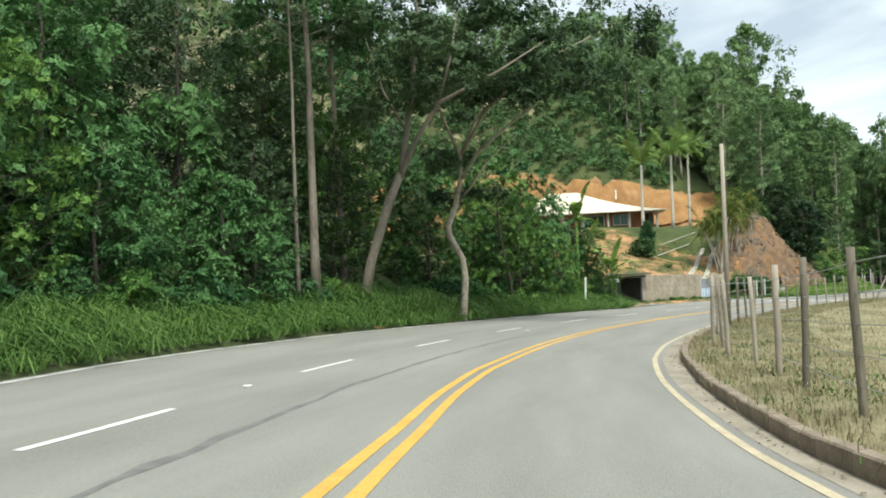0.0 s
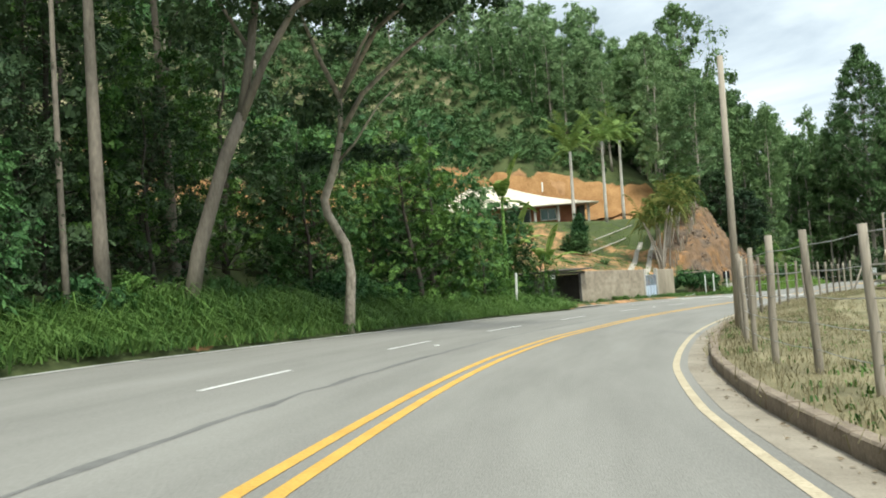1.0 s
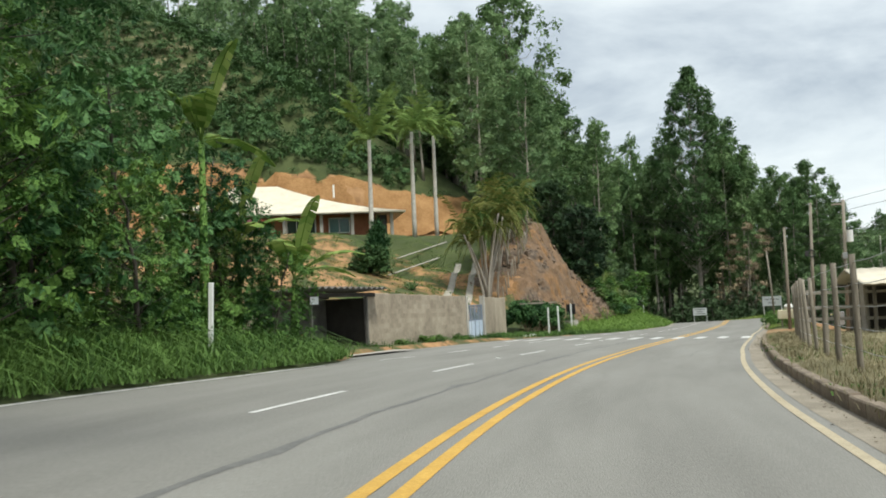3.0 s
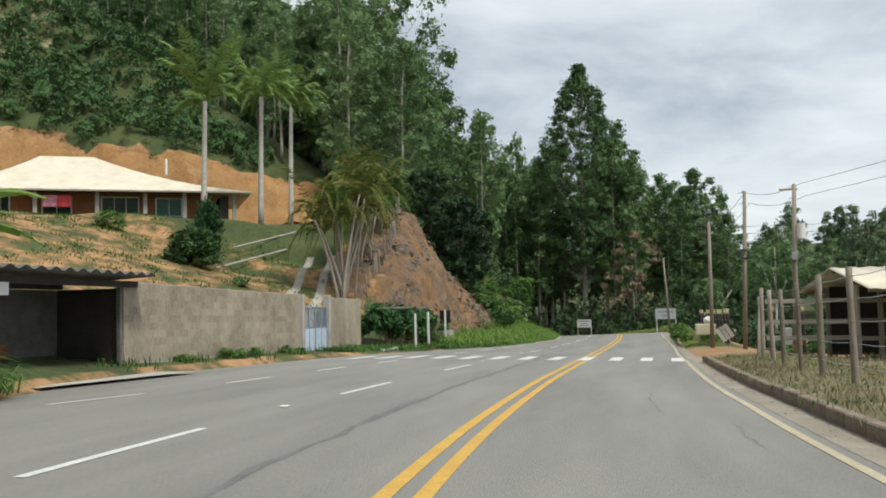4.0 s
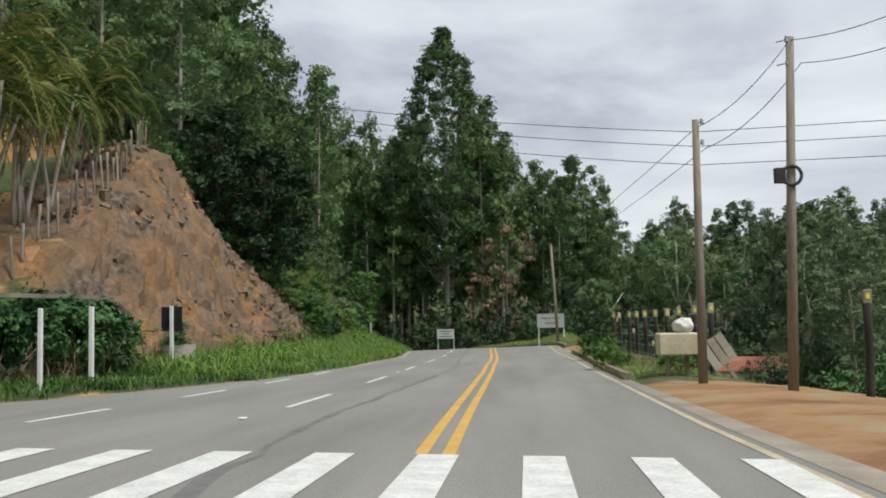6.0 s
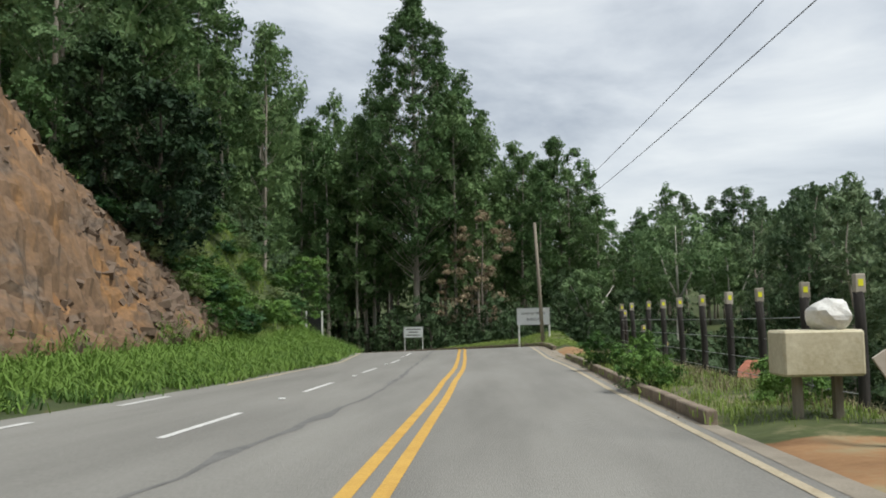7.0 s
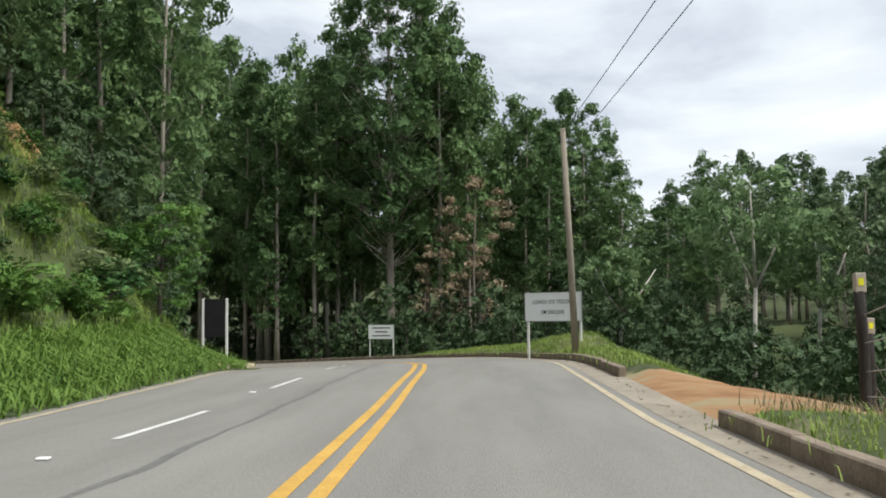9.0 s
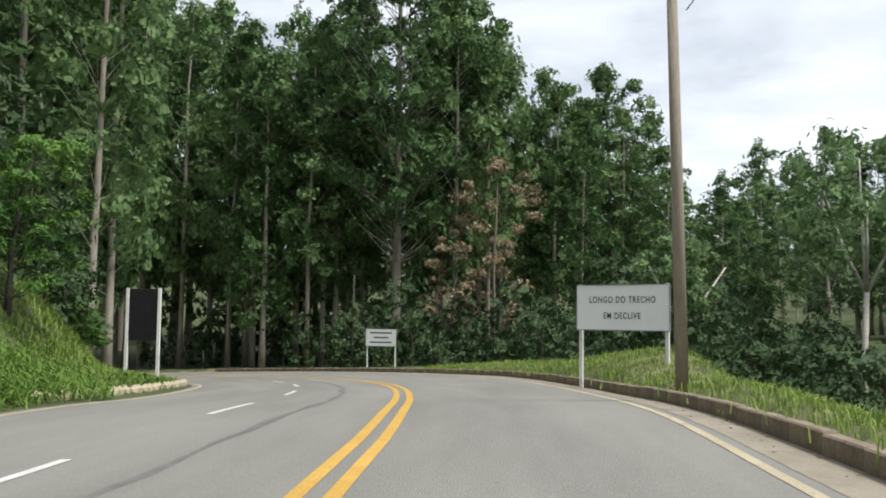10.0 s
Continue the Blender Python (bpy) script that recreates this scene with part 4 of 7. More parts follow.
EUC = Species([puff_tree("euc", 10 + k, 24 + 1.5 * k, 0.22, 0.14 + 0.03 * k, wide(COLUMN, 3.9 + 0.3 * k), 40, 66, 2.15, 0.5, 0.7, 0.04) for k in range(5)], M_PALEBARK, M_LEAF_EUC, "tall eucalyptus tree with slim pale trunk", group="eucalyptus wood")
FAR_MESHES = [puff_tree("eucfar", 110 + k, 22 + 2 * k, 0.24, 0.18, wide(COLUMN, 3.8), 22, 26, 2.4, 0.95, 0.75, 0.06, limbs=False) for k in range(4)]
EUCFAR = FarWood(FAR_MESHES)
# EUC trees again, haze and sunlight put into a paler leaf colour.
HILL = Species(EUC.meshes, M_PALEBARK, M_LEAF_PALE, "eucalyptus tree of the hillside wood, leaf paled for haze", group="hillside wood")
HILLFAR = FarWood(FAR_MESHES)
VALFAR = FarWood(FAR_MESHES)
THICK = Species([tree_meshes("thick", 30 + k, 8.5 + 0.8 * k, 0.13, 0.05, 3.1, 58, 63, 1.0, 0.25, 0.38, 0.4, "dome", 0.05, squash=0.6, style="spray") for k in range(4)], M_DARKBARK, M_LEAF_BROAD, "dense broad-leaved tree on the roadside bank", group="roadside thicket")
LIGHT = Species([tree_meshes("light", 40 + k, 8.0 + k, 0.13, 0.08, 3.1, 58, 77, 1.0, 0.19, 0.36, 0.3, "dome", 0.06, 0.5, squash=0.5, style="spray") for k in range(3)], M_DARKBARK, M_LEAF_LIGHT, "feathery light green tree on the roadside bank", group="roadside thicket")
VALLEY = Species([puff_tree("valley", 50 + k, 13 + 1.5 * k, 0.17, 0.28, wide(DOMED, 3.4), 30, 44, 1.45, 0.5, 0.75, 0.1, 0.22) for k in range(4)], M_PALEBARK, M_LEAF_VALLEY, "tree rising from the valley below the road", group="valley wood")
UNDER = Species([tree_meshes("under", 60 + k, 6.0 + k, 0.1, 0.05, 2.6, 30, 49, 1.1, 0.34, 0.45, 0.25, "dome", 0.05, style="spray") for k in range(3)], M_DARKBARK, M_LEAF_COFFEE, "low leafy tree at the edge of the wood", group="wood edge")
UNDERFAR = FarWood([tree_meshes("underfar", 160 + k, 6.0 + k, 0.1, 0.05, 2.6, 18, 17, 1.35, 0.8, 0.6, 0.25, "dome", 0.05, limbs=False) for k in range(3)])
BIGLEAF = Species([tree_meshes("bigleaf", 80 + k, 7.5 + k, 0.13, 0.05, 2.9, 56, 63, 0.8, 0.36, 0.36, 0.75, "dome", 0.05, 0.0, 0.25, 0.6, style="spray") for k in range(2)], M_DARKBARK, M_LEAF_BROAD, "large-leaved tree with drooping leaf clusters", group="roadside thicket")
BUSH = [bush_mesh("shrub", 70 + k, 1.6, 2.4, 20, 70, 0.2, 0.4, 0.25) for k in range(4)]

LOWBUSH = [bush_mesh("bank_shrub", 170 + k, 1.75, 2.4, 16, 49, 0.3, 0.4, 0.25) for k in range(3)]
R = random.Random(11)


def along(s, lat):
    x, y = to_world(s, lat)
    return float(x), float(y)


# THICK trees again, the canopy's shade put into a darker leaf colour.
SHADY = Species(THICK.meshes, M_DARKBARK, M_LEAF_DARK, "dense roadside bank tree, leaf colour darkened for shade", group="roadside thicket")
# thicket on the left bank
for row, (lat0, hgt, step) in enumerate(((-13.6, 0.62, 2.7), (-17.0, 1.0, 2.9), (-22.0, 1.25, 3.7), (-29, 1.4, 6.0), (-38, 1.45, 8.0))):
    s = -16.0
    while s < (66, 64, 60, 46, 34)[row]:
        x, y = along(s + R.uniform(-1, 1), lat0 + R.uniform(-1.2, 1.2))
        u = R.random()
        light = 0.5 if 40 < s < 64 else 0.12
        kind = LIGHT if u < light else (BIGLEAF if (u < light + 0.4 and s < 40 and row < 2) else THICK)
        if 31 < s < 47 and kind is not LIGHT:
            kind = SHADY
        if not (39 < s < 47 and row == 0):
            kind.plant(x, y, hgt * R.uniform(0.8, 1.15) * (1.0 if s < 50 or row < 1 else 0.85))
        s += R.uniform(0.75, 1.25) * step
s = -12.0
while s < 66:
    x, y = along(s, -12.1 + R.uniform(-0.7, 0.3))
    place_mesh("shrub", BUSH[R.randrange(4)], M_LEAF_BROAD if R.random() < 0.55 else M_LEAF_LIGHT, x, y, "leafy green shrub at the foot of the bank", "shrub", "roadside shrubs", R.uniform(0.5, 0.95) * (0.6 if 36 < s < 44 else 1), R.uniform(0, 6))
    s += R.uniform(1.3, 2.3)
for x, y, sc, kind in ((-32.0, 62.4, 0.5, LIGHT), (-32.2, 61.5, 0.6, THICK), (-31.8, 60.3, 0.42, LIGHT), (-29.9, 61.2, 0.4, LIGHT), (-32.7, 57.2, 0.86, THICK), (-30.0, 55.2, 0.55, LIGHT), (-31.6, 53.2, 0.88, LIGHT), (-29.8, 48.6, 0.98, LIGHT), (-30.6, 50.8, 0.9, THICK), (-36.0, 59.0, 0.8, LIGHT), (-35.0, 54.0, 0.95, LIGHT)):
    kind.plant(x, y, sc)


def scatter_wood(species, s0, s1, d0, d1, step, side, scale=(0.8, 1.2), keep=None, tops=None):
    s = s0
    while s < s1:
        d = d0 + R.uniform(0, step)
        while d < d1:
            q, lat = s + R.uniform(-step, step) * 0.45, side * (d + R.uniform(-1, 1))
            d += step * R.uniform(0.8, 1.3)
            if keep is not None and not keep(q, abs(lat)):
                continue
            x, y = along(q, lat)
            species.plant(x, y, R.uniform(*scale), top=None if tops is None else tops(x, y) + R.uniform(-3.0, 0.6))
        s += step


def wood_edge(x):
    """Northward limit of the coffee on the hill; the wood begins beyond it."""
    return 129.0 + 0.75 * min(max(-49 - x, -20), 28)


def scatter_box(species, x0, x1, y0, y1, step, scale, keep=None, tops=None):
    y = y0
    while y < y1:
        x = x0 + R.uniform(0, step)
        while x < x1:
            px, py = x + R.uniform(-step, step) * 0.3, y + R.uniform(-step, step) * 0.4
            x += step * R.uniform(0.8, 1.25)
            if keep is None or keep(px, py):
                species.plant(px, py, R.uniform(*scale), top=None if tops is None else tops(px, py) + R.uniform(-3.0, 0.6))
        y += step


def off_road(x, y):
    s, lat = to_road([x], [y])
    return lat[0] < -12 or lat[0] > 9.5


# heights of the canopy
def hill_tops(x, y):
    return float(np.interp(x, [-110, -75, -66, -57, -52, -47, -41, -37, -33, -30], [58, 47, 43, 36.5, 35, 37, 34, 29, 24, 19])) + 0.22 * (y - 150)


def bank_tops(x, y):
    """The wood on the left bank before the bend."""
    return float(np.interp(x, [-75, -60, -50, -45, -40.5, -38, -35, -31], [50, 45, 39, 35, 30, 26, 22, 16])) + 0.16 * (y - 188)


def bend_tops(x, y):
    """The wood beyond the bend."""
    return float(np.interp(x, [-78, -60, -50, -44, -40, -36, -32, -22, -18.5, -15.5, -12, -4, -1, 5, 11, 14, 18, 24, 31, 50], [46, 40, 33, 27, 25.5, 26, 28, 30, 24, 20, 20, 17, 12.5, 12, 12, 10.5, 10.5, 13.5, 16, 18])) + 0.16 * (y - 210)


def valley_tops(x, y):
    near = float(np.interp(y, [60, 100, 130, 150, 170, 190, 215], [1, 1.0, 1.5, 2.0, 4.0, 8.5, 11]))
    return max(near, 0.125 * math.hypot(x + 19, y - 75) - 2.5)


# the hillside wood
scatter_box(HILL, -66, -36, 128, 152, 5.0, (1, 1), lambda x, y: y > wood_edge(x) + 1 and (x < -45 or y < 135), hill_tops)
scatter_box(HILLFAR, -130, -64, 130, 185, 8.5, (1, 1), lambda x, y: y > wood_edge(x) + 2, hill_tops)
scatter_wood(EUC, 141, 190, 14.5, 32, 5.0, -1, (1, 1), lambda s, d: not (137 < s < 170 and d < 24.5) and d > 17, bank_tops)
scatter_box(HILLFAR, -85, -50, 150, 190, 8.5, (1, 1), lambda x, y: to_road([x], [y])[1][0] < -30, hill_tops)
scatter_wood(UNDER, 131, 140, 18.5, 25, 3.6, -1, (0.5, 0.8))
scatter_wood(UNDER, 141, 150, 22, 27, 4.0, -1, (0.5, 0.8))
scatter_wood(UNDERFAR, 158, 225, 12.5, 16, 3.6, -1, (0.35, 0.6))
scatter_wood(UNDERFAR, 164, 226, 16, 36, 5.0, -1, (0.6, 1.0))
scatter_wood(EUCFAR, 150, 205, 32, 62, 7.5, -1, (1, 1), None, bank_tops)
# beyond the bend
scatter_box(EUC, -78, -44, 198, 226, 5.6, (1, 1), off_road, bend_tops)
scatter_box(EUC, -44, -30, 202, 226, 4.8, (1, 1), off_road, bend_tops)
scatter_box(EUC, -23, 18, 205, 228, 5.6, (1, 1), off_road, bend_tops)
scatter_box(EUCFAR, -120, -40, 226, 256, 9, (1, 1), off_road, lambda x, y: bend_tops(x, y) - 3)
scatter_box(EUCFAR, -40, 40, 230, 262, 9, (1, 1), off_road, lambda x, y: bend_tops(x, y) - 4)
scatter_wood(UNDERFAR, 184, 228, 14, 40, 6.0, 1, (0.5, 1.0))
scatter_box(HILLFAR, -140, -98, 50, 128, 10.0, (0.7, 1.0))
scatter_box(UNDERFAR, -64, -6, 193, 206, 3.3, (0.3, 0.55), off_road)
# the valley on the right
scatter_wood(UNDERFAR, 96, 140, 34, 60, 7.0, 1, (0.6, 1.0))
scatter_wood(VALLEY, 108, 172, 17, 32, 5.4, 1, (1, 1), lambda s, d: s < 143 or d > 25, valley_tops)
scatter_wood(VALLEY, 96, 186, 32, 60, 7.5, 1, (1, 1), None, valley_tops)
scatter_box(VALFAR, 38, 100, 90, 250, 10.5, (1, 1), None, valley_tops)
scatter_box(VALFAR, 12, 40, 175, 230, 8.0, (1, 1), None, valley_tops)
scatter_box(VALFAR, 100, 160, 60, 280, 15.0, (1, 1), None, valley_tops)
scatter_wood(UNDERFAR, 106, 136, 15, 34, 4.6, 1, (0.35, 0.6))
scatter_wood(UNDERFAR, 136, 182, 13.5, 36, 4.4, 1, (0.45, 0.8))
scatter_wood(UNDERFAR, 60, 104, 26, 60, 7.0, 1, (0.5, 0.9))
EUCFAR.finish(((0, "far_wood_trunks", M_PALEBARK, "slim pale trunks of the far wood"), (1, "far_wood_foliage", M_LEAF_EUC, "dense green foliage of the far wood")))
HILLFAR.finish(((0, "hill_wood_trunks", M_PALEBARK, "slim pale trunks of the hillside wood"), (1, "hill_wood_foliage", M_LEAF_PALE, "green foliage of the hillside wood, paled for haze")))
VALFAR.finish(((0, "valley_wood_trunks", M_PALEBARK, "slim trunks of the far valley wood"), (1, "valley_wood_foliage", M_LEAF_VALLEY, "dark foliage of the far valley wood")))
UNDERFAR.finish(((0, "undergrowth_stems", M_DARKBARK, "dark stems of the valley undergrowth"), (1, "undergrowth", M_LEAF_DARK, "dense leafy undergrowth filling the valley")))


# single trees that stand out
def custom_tree(name, at, limbs, clusters, leaf_mat, bark, label, seed, clump, per, leaf, aspect=0.45, droop=0.3, flat=0.0, squash=0.6):
    """A tree with its own limbs: limbs are (points, radii); clusters are places of leaf clumps, all from its foot."""
    rng = np.random.default_rng(seed)
    root = thing("tree", label, "tree", at=Matrix.Translation(at))
    w, g = Soup(), Soup()
    for pts, rad in limbs:
        w.tube(pts, rad, 9)
    for c in clusters:
        g.quads(foliage(int(per * rng.uniform(0.7, 1.3)), c, clump * rng.uniform(0.7, 1.3), rng, leaf, aspect, droop, squash, "spray", 0.3))
    part_of("trunk", w.mesh("custom_trunk", True), bark, root)
    part_of("crown", g.mesh("custom_crown"), leaf_mat, root)
    return root


def bent_tree():
    r = np.array([0.902, 0.432, 0.0])
    up = np.array([0, 0, 1.0])
    b = np.array([0.45, -0.9, 0.0])
    rng = np.random.default_rng(8)
    q = lambda a, h, c=0.0: tuple(a * r + h * up + c * b)
    limbs = [
        ([q(-0.15, -0.4), q(0.0, 0.7), q(0.12, 2.0), q(0.02, 3.0), q(-0.55, 4.1), q(-0.62, 4.6), q(-0.2, 5.6), q(0.1, 6.8), q(0.15, 8.0)], [0.25, 0.18, 0.165, 0.155, 0.15, 0.15, 0.135, 0.11, 0.08]),
        ([q(0.1, 6.8), q(1.0, 8.0, 0.4), q(2.6, 9.2, 0.8), q(4.6, 10.4, 1.2)], [0.1, 0.085, 0.06, 0.03]),
        ([q(0.15, 8.0), q(-0.5, 9.5), q(-1.0, 11.0), q(-1.4, 12.2)], [0.1, 0.08, 0.05, 0.02]),
        ([q(0.15, 8.0), q(0.9, 9.8, -0.5), q(2.0, 11.6, -0.8)], [0.08, 0.06, 0.02]),
        ([q(-0.1, 5.8), q(0.6, 6.4, 0.2), q(1.5, 7.6, 0.3), q(2.4, 8.4, 0.2)], [0.05, 0.04, 0.03, 0.015]),
    ]
    limbs.append(([q(0.15, 8.0), q(1.6, 10.2, 0.2), q(4.4, 12.2, 0.5), q(8.0, 13.6, 0.8)], [0.09, 0.075, 0.05, 0.02]))
    cl = [q(min(max(rng.normal(2.6, 3.6), -5.5), 9.2), rng.uniform(10.2, 15.4), rng.normal(0.4, 2.0)) for _ in range(84)]
    cl += [q(rng.normal(0, 1.2), rng.uniform(5.5, 8.0), rng.normal(-1.0, 0.6)) for _ in range(8)]
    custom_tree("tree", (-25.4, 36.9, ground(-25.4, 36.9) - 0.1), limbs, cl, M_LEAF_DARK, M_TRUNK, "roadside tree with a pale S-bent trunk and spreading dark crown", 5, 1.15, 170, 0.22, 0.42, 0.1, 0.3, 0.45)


def forked_tree():
    r = np.array([0.812, 0.583, 0.0])
    b = np.array([0.583, -0.812, 0.0])
    rng = np.random.default_rng(9)
    q = lambda a, h, c=0.0: tuple(a * r + np.array([0, 0, h]) + c * b)
    limbs = [
        ([q(-0.1, -0.4), q(0.4, 2.0), q(1.3, 4.6), q(1.85, 5.8)], [0.26, 0.21, 0.19, 0.17]),
        ([q(1.85, 5.8), q(2.2, 7.6), q(2.5, 9.6), q(2.9, 12.4), q(2.8, 14)], [0.15, 0.13, 0.11, 0.07, 0.03]),
        ([q(1.75, 5.5), q(2.6, 7.2, 0.3), q(3.6, 8.7, 0.5), q(6.3, 9.9, 1.0), q(8.2, 11, 1.2)], [0.13, 0.11, 0.09, 0.05, 0.02]),
        ([q(2.2, 7.6), q(1.2, 9.5, -0.4), q(0.5, 12, -0.7)], [0.07, 0.05, 0.02]),
        ([q(3.6, 8.7, 0.5), q(4.2, 10.6, 0.4), q(4.6, 12.6, 0.5)], [0.06, 0.045, 0.02]),
    ]
    cl = [q(rng.normal(3.4, 3.2), rng.uniform(8.6, 14.0), rng.normal(0.3, 2.4)) for _ in range(46)]
    custom_tree("tree", (-26.2, 30.4, ground(-26.2, 30.4) - 0.1), limbs, cl, M_LEAF_DARK, M_BARK, "tall forked roadside tree with grey limbs", 6, 1.25, 170, 0.23, 0.42, 0.1, 0.3, 0.5)


bent_tree()
forked_tree()
TALL = Species([tree_meshes("tall", 90 + k, 19 + k, 0.2 - 0.1 * k, 0.62, 3.6, 40, 95, 1.2, 0.24, 0.45, 0.2, "dome", 0.0, 0.3, 0.08) for k in range(2)], M_BARK, M_LEAF_BROAD, "tall straight-trunked tree rising over the thicket", group="roadside thicket")
TALL.plant(-26.3, 27.6, 1.0, shape=0)
TALL.plant(-25.9, 26.2, 0.8, shape=1, stretch=1.15)
TALL.plant(-30.5, 34.0, 0.95, shape=0)

GIANT_SHAPE = [(0, 5.0), (0.2, 8.0), (0.45, 8.6), (0.62, 7.2), (0.76, 5.8), (0.87, 4.0), (0.95, 2.2), (1, 0.7)]
GIANT = Species([puff_tree("giant", 201, 44.5, 0.42, 0.24, GIANT_SHAPE, 290, 62, 2.05, 0.5, 0.52, 0.16, 0.06, inside=0.55)], M_PALEBARK, M_LEAF_EUC, "very tall tree with tiered dark crown beyond the bend")
GIANT.plant(-26.4, 203.4, 1.0, 0.4, label="very tall tiered tree standing beyond the bend", top=40.4)
DOME = Species([puff_tree("dome", 221, 29, 0.3, 0.14, wide(DOMED, 6.6), 90, 66, 2.2, 0.5, 0.7, 0.0)], M_BARK, M_LEAF_EUC, "broad dome-crowned tree beyond the bend")
DOME.plant(-7.3, 214.0, 1.0, 0.0, top=23.4, wide=0.3)
for x, y, top, k in ((-12.4, 213.0, 22.6, 3), (-20.6, 208.5, 31.5, 4), (-17.6, 209.5, 25.6, 1), (-23.0, 210.0, 33.0, 2), (-32.2, 207.5, 29.3, 2), (-39.5, 225.0, 34.0, 0), (8.4, 221.5, 17.6, 0), (16.8, 212.0, 15.6, 3), (31.0, 212.0, 17.0, 2), (27.5, 216.0, 15.5, 1), (-38.2, 171.0, 26.2, 3), (-41.6, 170.0, 29.6, 1), (-39.6, 176.5, 28.0, 0)):
    EUC.plant(x, y, shape=k, top=top, wide=0.5)
MASSIVE = Species([puff_tree("massive", 241, 22, 0.4, 0.1, wide(DOMED, 6.5), 90, 66, 2.1, 0.5, 0.7, 0.0)], M_BARK, M_LEAF_EUC, "broad heavy eucalyptus crown on the hillside")
MASSIVE.plant(-43.6, 145.0, top=39.4, wide=0.5)
MASSIVE.plant(-48.5, 141.0, top=34.5, wide=0.6, turn=2.0)
MASSIVE.plant(-43.0, 152.0, top=29.0, wide=0.7, turn=4.0)
DRY = Species([puff_tree("dry", 231, 17.5, 0.16, 0.16, wide(DOMED, 4.6), 30, 90, 1.6, 0.32, 0.36, 0.0, inside=0.3)], M_BARK, M_LEAF_DRY, "tree with withered brown foliage")
DRY.plant(-18.2, 200.5, 1.0, 0.0)
DRY.plant(-21.5, 202.5, 0.7, 1.4)


def fork_tree(x, y, high, seed, label):
    """A slim white-barked tree that forks halfway into a light, loose crown."""
    rng = np.random.default_rng(seed)
    k = high / 14.0
    limbs = [([(0, 0, -0.4), (0.1, 0, 3.2 * k), (0.3, 0.1, 6.6 * k)], [0.17, 0.14, 0.12])]
    for a, out, top in ((0.3, 2.6, 11.5), (2.6, 2.0, 12.0), (4.4, 1.6, 10.5), (1.4, 0.9, 13.0)):
        d = np.array([math.cos(a), math.sin(a), 0.0])
        limbs.append(([(0.3, 0.1, 6.5 * k), tuple(np.array([0.3, 0.1, 8.4 * k]) + d * out * 0.45), tuple(np.array([0.3, 0.1, top * k]) + d * out)], [0.1, 0.08, 0.03]))
    root = thing("tree", label, "tree", at=Matrix.Translation((x, y, ground(x, y) - 0.1)))
    w, g = Soup(), Soup()
    for pts, rad in limbs:
        w.tube(pts, rad, 8)
    for c in range(40):
        a, u = rng.uniform(0, 6.28), rng.uniform(0, 1)
        r = 3.9 * math.sqrt(rng.random()) * math.sin(0.5 + 2.2 * u) * k
        g.quads(puff_quads((0.3 + r * math.cos(a), r * math.sin(a), (7.6 + 5.8 * u) * k), 1.25 * k * rng.uniform(0.7, 1.2), 70, rng, 0.36, 0.5, 0.8, 0.4, 0.8))
    part_of("trunk", w.mesh("fork_trunk", True), M_PALMTRUNK, root)
    part_of("crown", g.mesh("fork_crown"), M_LEAF_PALE, root)


fork_tree(-1.6, 169.5, 14.3, 251, "light-crowned tree with a forked white trunk below the road")
fork_tree(4.6, 176.0, 12.4, 252, "slim light-crowned tree with a white trunk below the road")
fork_tree(-8.6, 176.0, 8.6, 253, "slim pale-trunked tree behind the grass mound")
# dark tree at the edge of the cut mound
for s_, d_, sc, k in ((158, 25, 1.15, 0), (163, 22.5, 1.1, 3), (168, 20.5, 1.05, 1), (172, 24, 1.15, 2), (153, 29, 1.2, 4), (178, 22, 1.1, 0), (165, 29, 1.2, 4)):
    x, y = along(s_, -d_)
    EUC.plant(x, y, shape=k, top=bank_tops(x, y), wide=0.6)
DARK = Species([puff_tree("dark", 261, 11, 0.2, 0.12, wide(DOMED, 3.9), 70, 66, 1.2, 0.36, 0.75, 0.0, 0.2)], M_DARKBARK, M_LEAF_DEEP, "dark round tree")
for x, y, top, turn in ((-32.6, 127.0, 9.6, 0.3), (-35.8, 129.0, 12.5, 2.0), (-34.2, 133.0, 9.4, 4.0), (-38.5, 133.0, 13.0, 1.0)):
    DARK.plant(x, y, top=top, turn=turn, wide=0.8, label="dark round tree at the top of the cut bank")
YOUNG = Species([tree_meshes("young", 85, 5.2, 0.09, 0.12, 1.9, 40, 84, 0.62, 0.2, 0.34, 0.2, "dome", 0.02, 0.5, squash=0.35, style="spray")], M_DARKBARK, M_LEAF_LIGHT, "young feathery tree on the green bank")
YOUNG.plant(-30.6, 148.9, 0.9, label="young feathery light green tree on the green bank")


def build_bank_shrubs():
    """Bushes that cover the bank between the rock face and the bend."""
    rng = random.Random(58)
    s_ = 130.5
    while s_ < 188:
        d_ = 12.0 if s_ < 150 else (13.6 if s_ < 169 else 12.2)
        while d_ < 19.5:
            q, dd = s_ + rng.uniform(-0.8, 0.8), d_ + rng.uniform(-0.6, 0.6)
            x, y = along(q, -dd)
            along_scar, off_scar = (x + 44.0) * 0.937 - (y - 156.0) * 0.349, (x + 44.0) * 0.349 + (y - 156.0) * 0.937
            on_scar = -1 < along_scar < 9.0 and -4.9 < off_scar < 2.6
            if not on_scar and rng.random() > 0.04:
                mat = (M_LEAF_LIGHT, M_LEAF_LIGHT, M_LEAF_BROAD, M_LEAF_SCRUB)[rng.randrange(4)]
                size = rng.uniform(0.65, 1.0) * (0.62 if dd > 13.3 and 139 < q < 160 else 1.0)
